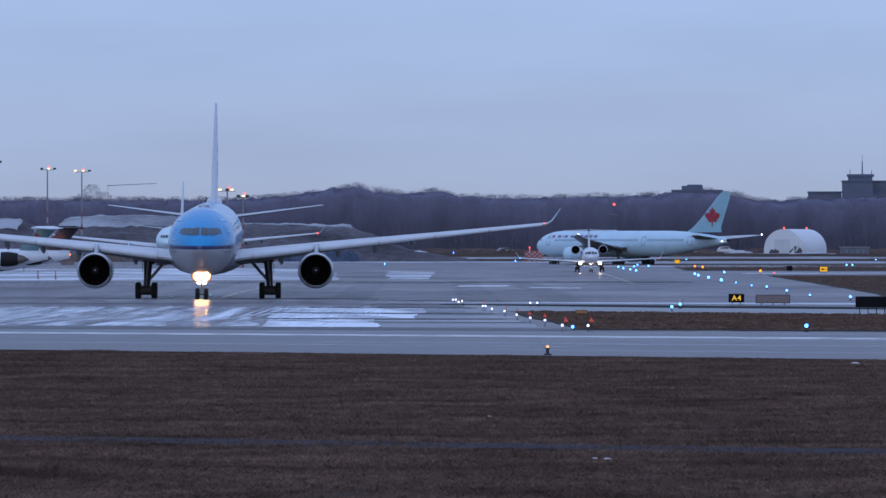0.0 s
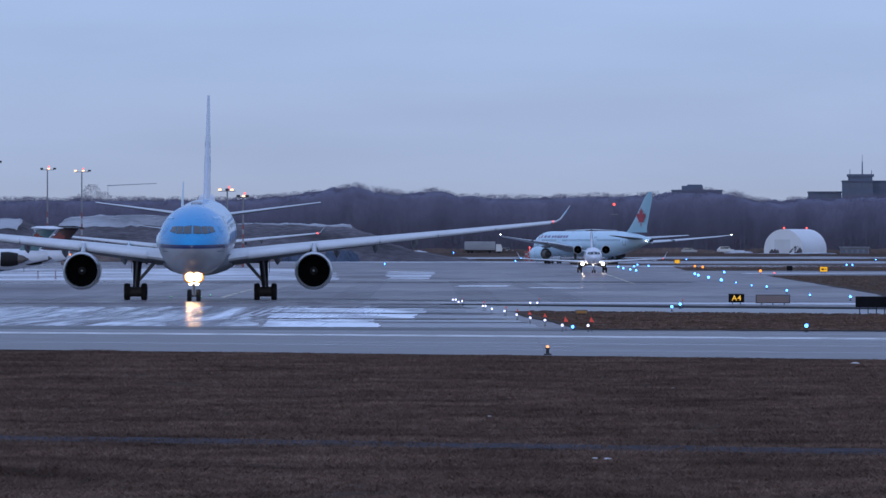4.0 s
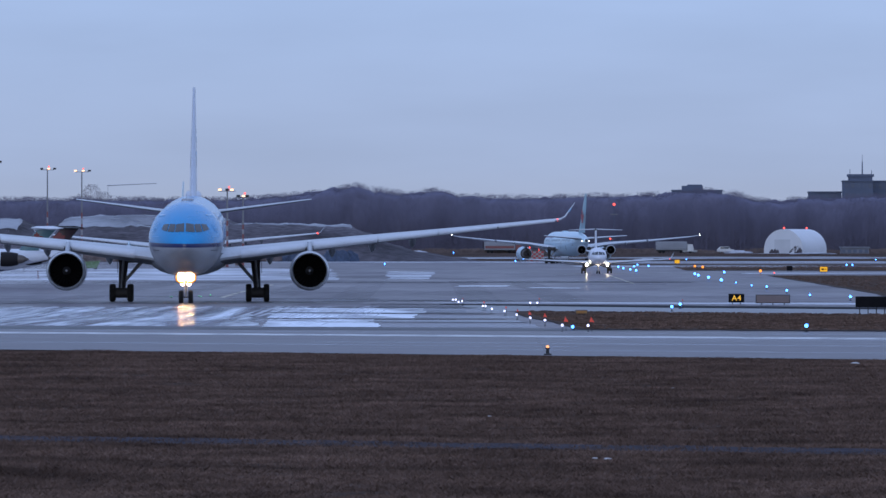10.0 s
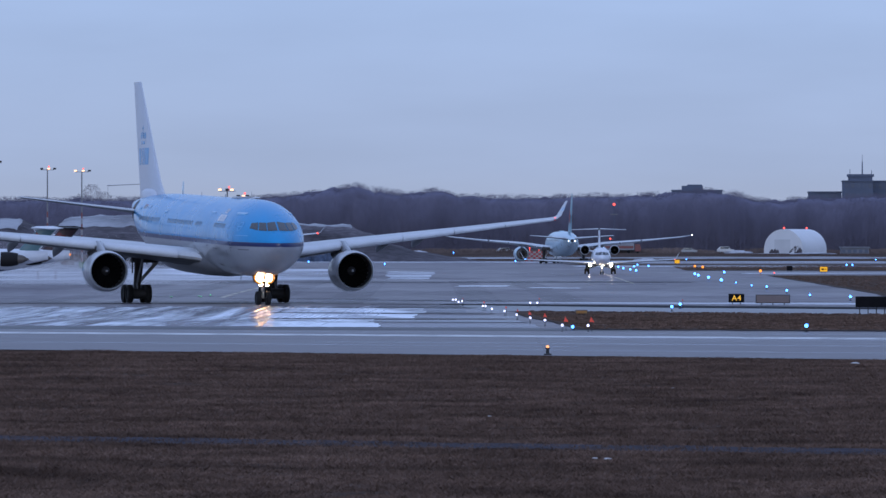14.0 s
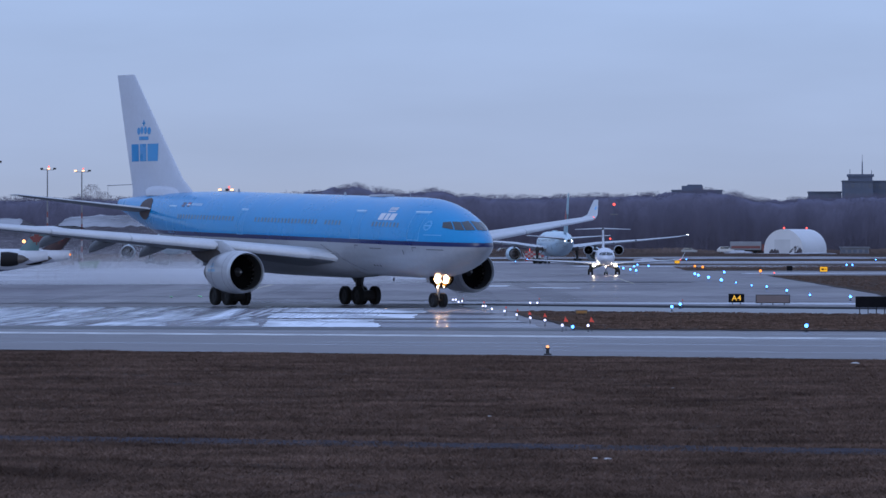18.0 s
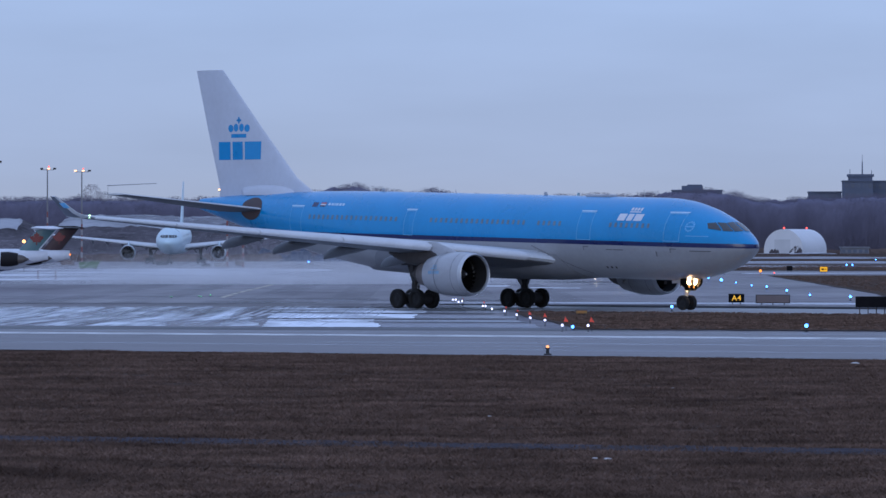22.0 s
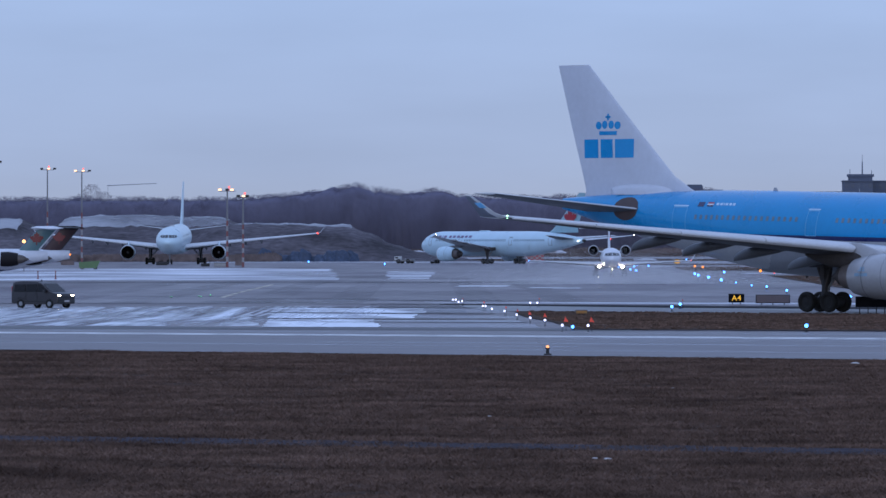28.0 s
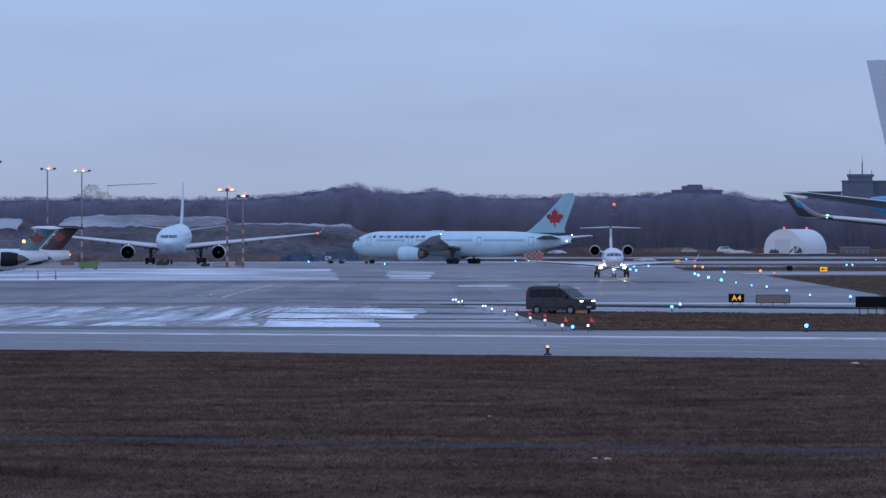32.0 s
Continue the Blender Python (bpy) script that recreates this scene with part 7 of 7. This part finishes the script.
woods("heap_brush", (-165, -46), (1806, 1812, 1818), lambda x: 2.3 + 0.9 * noise.noise((x * 0.08, 5, 1)), 14, "brown dead weeds along the foot of the heaps", 40, M_BRUSH, 1.2, (0.8, 2.0), (1.2, 2.2))


def far_tree(x, y, h, seed, wide):
    rnd = random.Random(seed)
    root = thing("bare_tree", "tall bare tree standing above the woods", "tree", at=(x, y, 0))
    bm = bmesh.new()
    rod(bm, (0, 0, 0), (0.2, 0, h * 0.75), 0.45, 0.15, 7)
    part("trunk", bm, M_BARK, root)
    verts, faces = [], []
    twig_tree(verts, faces, rnd, 0, 0, h, 1100, wide, 0.62, 0.5, 0.0, 2.0)
    me = bpy.data.meshes.new("crown")
    me.from_pydata(verts, [], faces)
    me.materials.append(M_BARK)
    ob = new("crown", me)
    ob.parent = root
    tagged(ob, "round crown of bare twigs")


far_tree(-134.6, 2600, 27.6, 21, 4.2)
far_tree(-130.0, 2604, 24.8, 22, 3.6)
far_tree(-138.5, 2606, 24.2, 23, 3.4)


def shrub(x, y, h, wide, seed):
    verts, faces = [], []
    twig_tree(verts, faces, random.Random(seed), 0, 0, h, 26, wide, 1.0, 0.0)
    me = bpy.data.meshes.new("shrub")
    me.from_pydata(verts, [], faces)
    me.materials.append(M_MOUND)
    ob = new("shrub", me)
    ob.location = (x, y, rise(x, y))
    tagged(ob, "dark leafless shrub before the fabric hangar", "shrub", "shrubs by the hangar")


shrub(108.2, 2084, 2.3, 2.0, 41)
shrub(101.6, 2082, 1.5, 1.3, 42)


def snow_pile(x, y, w, h, seed):
    bm = bmesh.new()
    bmesh.ops.create_icosphere(bm, subdivisions=3, radius=1.0)
    for v in bm.verts:
        k = 1 + 0.4 * noise.noise(v.co * 1.9 + Vector((seed, 0, 0)))
        v.co = Vector((v.co.x * w * k, v.co.y * w * 0.6 * k, max(-0.1, v.co.z) * h * k))
    ob = link("snow_pile", bm, M_SNOWPILE, smooth=50)
    ob.location = (x, y, rise(x, y) + 0.05)
    tagged(ob, "heap of cleared snow at the edge of the far taxiway", "snow pile", "snow piles")


for i, (x, y, w, h) in enumerate(((57.8, 1936, 3.3, 0.6), (92.0, 2120, 4.2, 0.8), (36.0, 2140, 2.6, 0.9), (112.0, 2052, 6.5, 0.35), (-8.0, 2130, 3.0, 0.8))):
    snow_pile(x, y, w, h, i * 3.7)

def blown_snow():
    """Thin clouds of snow grains lifted off the taxiway by the airliner's engines."""
    rng = np.random.default_rng(77)
    n = 330000
    c = np.stack([rng.normal(0, 8.0, n), rng.normal(0, 6.0, n), 0.1 + np.abs(rng.normal(0, 2.0, n))], 1)
    c[:, 2] *= 0.8 + 0.3 * np.sin(c[:, 0] * 0.5) * np.cos(c[:, 1] * 0.4)
    verts = (c[:, None, :] + rng.uniform(-1, 1, (n, 3, 3)) * 0.0205).reshape(-1, 3)
    me = bpy.data.meshes.new("blown_snow")
    me.from_pydata(verts.tolist(), [], np.arange(n * 3).reshape(-1, 3).tolist())
    me.materials.append(M_SPRAY)
    puffs = []
    for k in range(11):
        ob = new("blown_snow", me)
        tagged(ob, "thin drifting cloud of fine snow grains blown off the taxiway", "blown snow", "blown snow clouds", kind="stuff")
        puffs.append(ob)
    return puffs


BLOWN_SNOW = blown_snow()

# litter on the grass
for x, y, s in ((1.22, 178.1, 0.045), (7.22, 213.6, 0.05), (3.45, 142.5, 0.07), (15.6, 257, 0.13), (3.2, 142.9, 0.05)):
    bm = bmesh.new()
    bmesh.ops.create_icosphere(bm, subdivisions=2, radius=s)
    for v in bm.verts:
        v.co = Vector((v.co.x * 1.3, v.co.y * 1.1, max(-0.02, v.co.z * 0.35))) * (1 + 0.5 * noise.noise(v.co * 9 + Vector((x, y, 0))))
    ob = link("litter", bm, M_LITTER, smooth=30)
    ob.location = (x, y, rise(x, y) + lumps(x, y) + 0.06)
    tagged(ob, "crumpled scrap of white litter on the grass", "litter", "litter on the grass")


# ---- what moves ----
AIRLINER_ROWS = [
    (0, -19.98, 557.36, -89.44, -0.10), (0.5, -19.93, 553.43, -89.38, -0.08), (1, -19.92, 549.52, -89.47, -0.06), (1.5, -19.96, 545.70, -89.67, -0.05),
    (2, -19.96, 542.05, -89.78, -0.04), (2.5, -19.91, 538.63, -89.70, -0.03), (3, -19.78, 535.49, -89.54, -0.03), (3.5, -19.68, 532.63, -89.40, -0.03),
    (5.5, -19.45, 522.32, -89.28, 0.00), (6, -19.42, 520.03, -89.26, 0.01), (6.5, -19.49, 517.98, -89.34, 0.02), (7, -19.54, 516.11, -89.45, 0.03),
    (7.5, -19.60, 514.33, -89.52, 0.03), (8, -19.67, 512.55, -89.63, 0.04), (8.5, -19.73, 510.70, -89.74, 0.05), (9, -19.68, 508.76, -89.75, 0.05),
    (9.5, -19.51, 506.70, -89.27, 0.06), (10, -19.20, 504.59, -88.60, 0.07), (10.5, -18.75, 502.49, -87.84, 0.08), (11, -18.17, 500.47, -86.82, 0.09),
    (11.5, -17.42, 498.52, -85.57, 0.10), (12, -16.51, 496.64, -84.07, 0.11), (12.5, -15.51, 494.78, -82.47, 0.12), (13, -14.38, 492.89, -80.79, 0.13),
    (13.5, -13.06, 490.95, -78.91, 0.13), (14, -11.62, 488.92, -76.94, 0.12), (14.5, -10.00, 486.77, -74.85, 0.13), (16.5, -2.84, 477.68, -66.64, 0.14),
    (17, -0.97, 475.49, -64.92, 0.14), (17.5, 0.91, 473.40, -63.24, 0.13), (18, 2.86, 471.46, -61.49, 0.12), (18.5, 4.97, 469.69, -59.54, 0.10),
    (19, 7.18, 468.10, -57.50, 0.09), (19.5, 9.48, 466.70, -55.46, 0.08), (20, 11.78, 465.49, -53.57, 0.07), (20.5, 14.10, 464.45, -51.87, 0.06),
    (21, 16.47, 463.56, -50.23, 0.05), (21.5, 18.86, 462.78, -48.73, 0.04), (22, 21.30, 462.05, -47.37, 0.03), (22.5, 23.75, 461.35, -46.14, 0.01),
    (23, 26.24, 460.61, -44.98, -0.00), (23.5, 28.72, 459.80, -44.01, -0.01), (24, 31.20, 458.86, -43.36, -0.02), (24.5, 33.59, 457.77, -43.09, -0.03),
    (25, 35.94, 456.49, -43.06, -0.04), (25.5, 38.30, 455.03, -43.18, -0.05), (27.5, 47.81, 448.38, -43.93, -0.06), (28, 50.25, 446.61, -44.20, -0.06),
    (28.5, 52.69, 444.74, -44.47, -0.07), (29, 55.18, 442.80, -44.66, -0.07), (29.5, 57.69, 440.79, -44.81, -0.08), (30, 60.23, 438.75, -44.97, -0.09),
    (30.5, 62.78, 436.68, -45.12, -0.10), (31, 65.36, 434.57, -45.22, -0.10), (31.5, 67.95, 432.45, -45.30, -0.10), (32, 70.54, 430.32, -45.36, -0.10)]
TOWED_ROWS = [(0, 22.2, 1587.0, 133.9), (2, 22.1, 1604.0, 123.4), (3.5, 22.6, 1622.0, 116.6), (5.5, 22.5, 1645.0, 109.5), (7, 23.9, 1658.0, 104.6), (8, 25.2, 1665.0, 101.5),
              (10, 26.9, 1676.0, 96.7), (12, 28.2, 1680.0, 93.3), (14.5, 27.3, 1673.0, 92.9), (17, 25.3, 1660.0, 94.0), (19, 24.6, 1660.0, 95.1), (20, 22.8, 1659.0, 97.5),
              (27.5, -2.8, 1643.0, 125.8), (28.5, -6.74, 1640.0, 130.24), (30, -13.1, 1638.0, 137.5), (31, -17.4, 1637.0, 142.8), (32, -21.7, 1636.0, 148.4)]


def travel(rows):
    """Distance run along rows of (t, x, y, ...)."""
    out, s = [(rows[0][0], 0.0)], 0.0
    for a, b in zip(rows, rows[1:]):
        s += math.hypot(b[1] - a[1], b[2] - a[2])
        out.append((b[0], s))
    return out


def at_time(table, t):
    for (a, va), (b, vb) in zip(table, table[1:]):
        if t <= b:
            return va + (vb - va) * (t - a) / (b - a)
    return table[-1][1]


def roll(wheels, rows):
    run = travel(rows)
    for w, r in wheels:
        c, keys, last, t = w.location.copy(), [], None, 0.0
        n = max(2, math.ceil(run[-1][1] / r / radians(70)))
        n = min(n * 2, 640)
        for i in range(n + 1):
            t = rows[0][0] + (rows[-1][0] - rows[0][0]) * i / n
            keys.append((t, Matrix.Translation(c) @ Matrix.Rotation(at_time(run, t) / r, 4, "Y")))
        walk(w, keys)


def motions():
    walk(AIRLINER, [(t, pose(x, y, z + 0.03, 0, 0, a)) for t, x, y, a, z in AIRLINER_ROWS])
    walk(TOWED, [(t, pose(x, y, 0.03, 0, 0, a)) for t, x, y, a in TOWED_ROWS])
    # the tug leads on its tow bar, turned a little more into the bend
    tug_rows = []
    for t, x, y, a in TOWED_ROWS:
        gx, gy = x - 5.4 * math.cos(radians(a)), y - 5.4 * math.sin(radians(a))
        b = a + at_time([(0, -45), (3.5, -40), (9, -25), (14.5, -3), (20, 16), (28, 24), (32, 22)], t)
        tug_rows.append((t, gx + 8.9 * math.cos(radians(b)), gy + 8.9 * math.sin(radians(b)), b))
    walk(TUG, [(t, pose(x, y, 0.03, 0, 0, b)) for t, x, y, b in tug_rows])
    crj = [(t, x, 1113.5 - 5.8 * t, -90.4) for t, x in ((0, 24.34), (6, 24.22), (12, 24.18), (17, 24.26), (20, 24.22), (24, 24.0), (28.5, 23.7), (32, 23.42))]
    walk(TAXIING, [(t, pose(x, y, 0.03, 0, 0, a)) for t, x, y, a in crj])
    van = [(0.0, -285.0, 695.0, -39.0), (25.0, -56.6, 508.5, -39.0), (27.5, -33.3, 489.8, -39), (28.0, -28.6, 486.0, -39), (29.5, -14.8, 475.5, -37), (31.0, -1.06, 462.2, -39), (32.0, 7.95, 456.5, -36)]
    walk(VAN, [(t, pose(x, y, rise(x, y) + 0.03, 0, 0, a)) for t, x, y, a in van])
    for lorry_ob, x0, y, stop in ((LORRY_WHITE, -27.4, 2150.0, 13.85), (LORRY_RED, -81.7, 2156.0, 19.2)):
        rows = [(t, pose(x0 + 10.1 * min(t, stop), y, 1.9)) for t in (0.0, 2.0, 4.0, 6.0, 8.0, 10.0, 12.0, stop - 0.5, stop, stop + 1.0, 32.0)]
        walk(lorry_ob, rows)
    # snow lifts as the engines swing past, drifts back and settles
    lifts = [0.3, 13.2, 14.2, 14.9, 15.8, 17.4, 19.2, 20.8, 22.4, 24.2, 25.6]
    for k, (ob, up) in enumerate(zip(BLOWN_SNOW, lifts)):
        stay = 12.0 if k == 0 else 7.5 if k < 5 else 5.5 if k < 8 else 3.2
        down = up + stay
        x, y = -52 + 7.6 * k, 780 + 8 * math.sin(k * 2.1)
        rows = [(0.0, pose(x, y, -14, 0, 0, 40 * k)), (max(0.1, up - 1.2), pose(x, y, -14, 0, 0, 40 * k)), (up, pose(x - 1, y + 1, 0, 0, 0, 40 * k))]
        if k == 0:
            rows = [(0.0, pose(x + 18, y, -2.6, 0, 0, 0))]
        if down < 30.7:
            rows += [(down, pose(x - 4, y + 5, -0.6, 0, 0, 40 * k + 8)), (down + 2.5, pose(x - 5, y + 6, -14, 0, 0, 40 * k + 8)), (32.0, pose(x - 5, y + 6, -14, 0, 0, 40 * k + 8))]
        else:
            rows += [(32.0, pose(x - 1 - 0.9 * (32 - up), y + 3, -0.5, 0, 0, 40 * k + 6))]
        walk(ob, rows)
    roll(AIRLINER_WHEELS, AIRLINER_ROWS)
    roll(VAN_WHEELS, van)


motions()
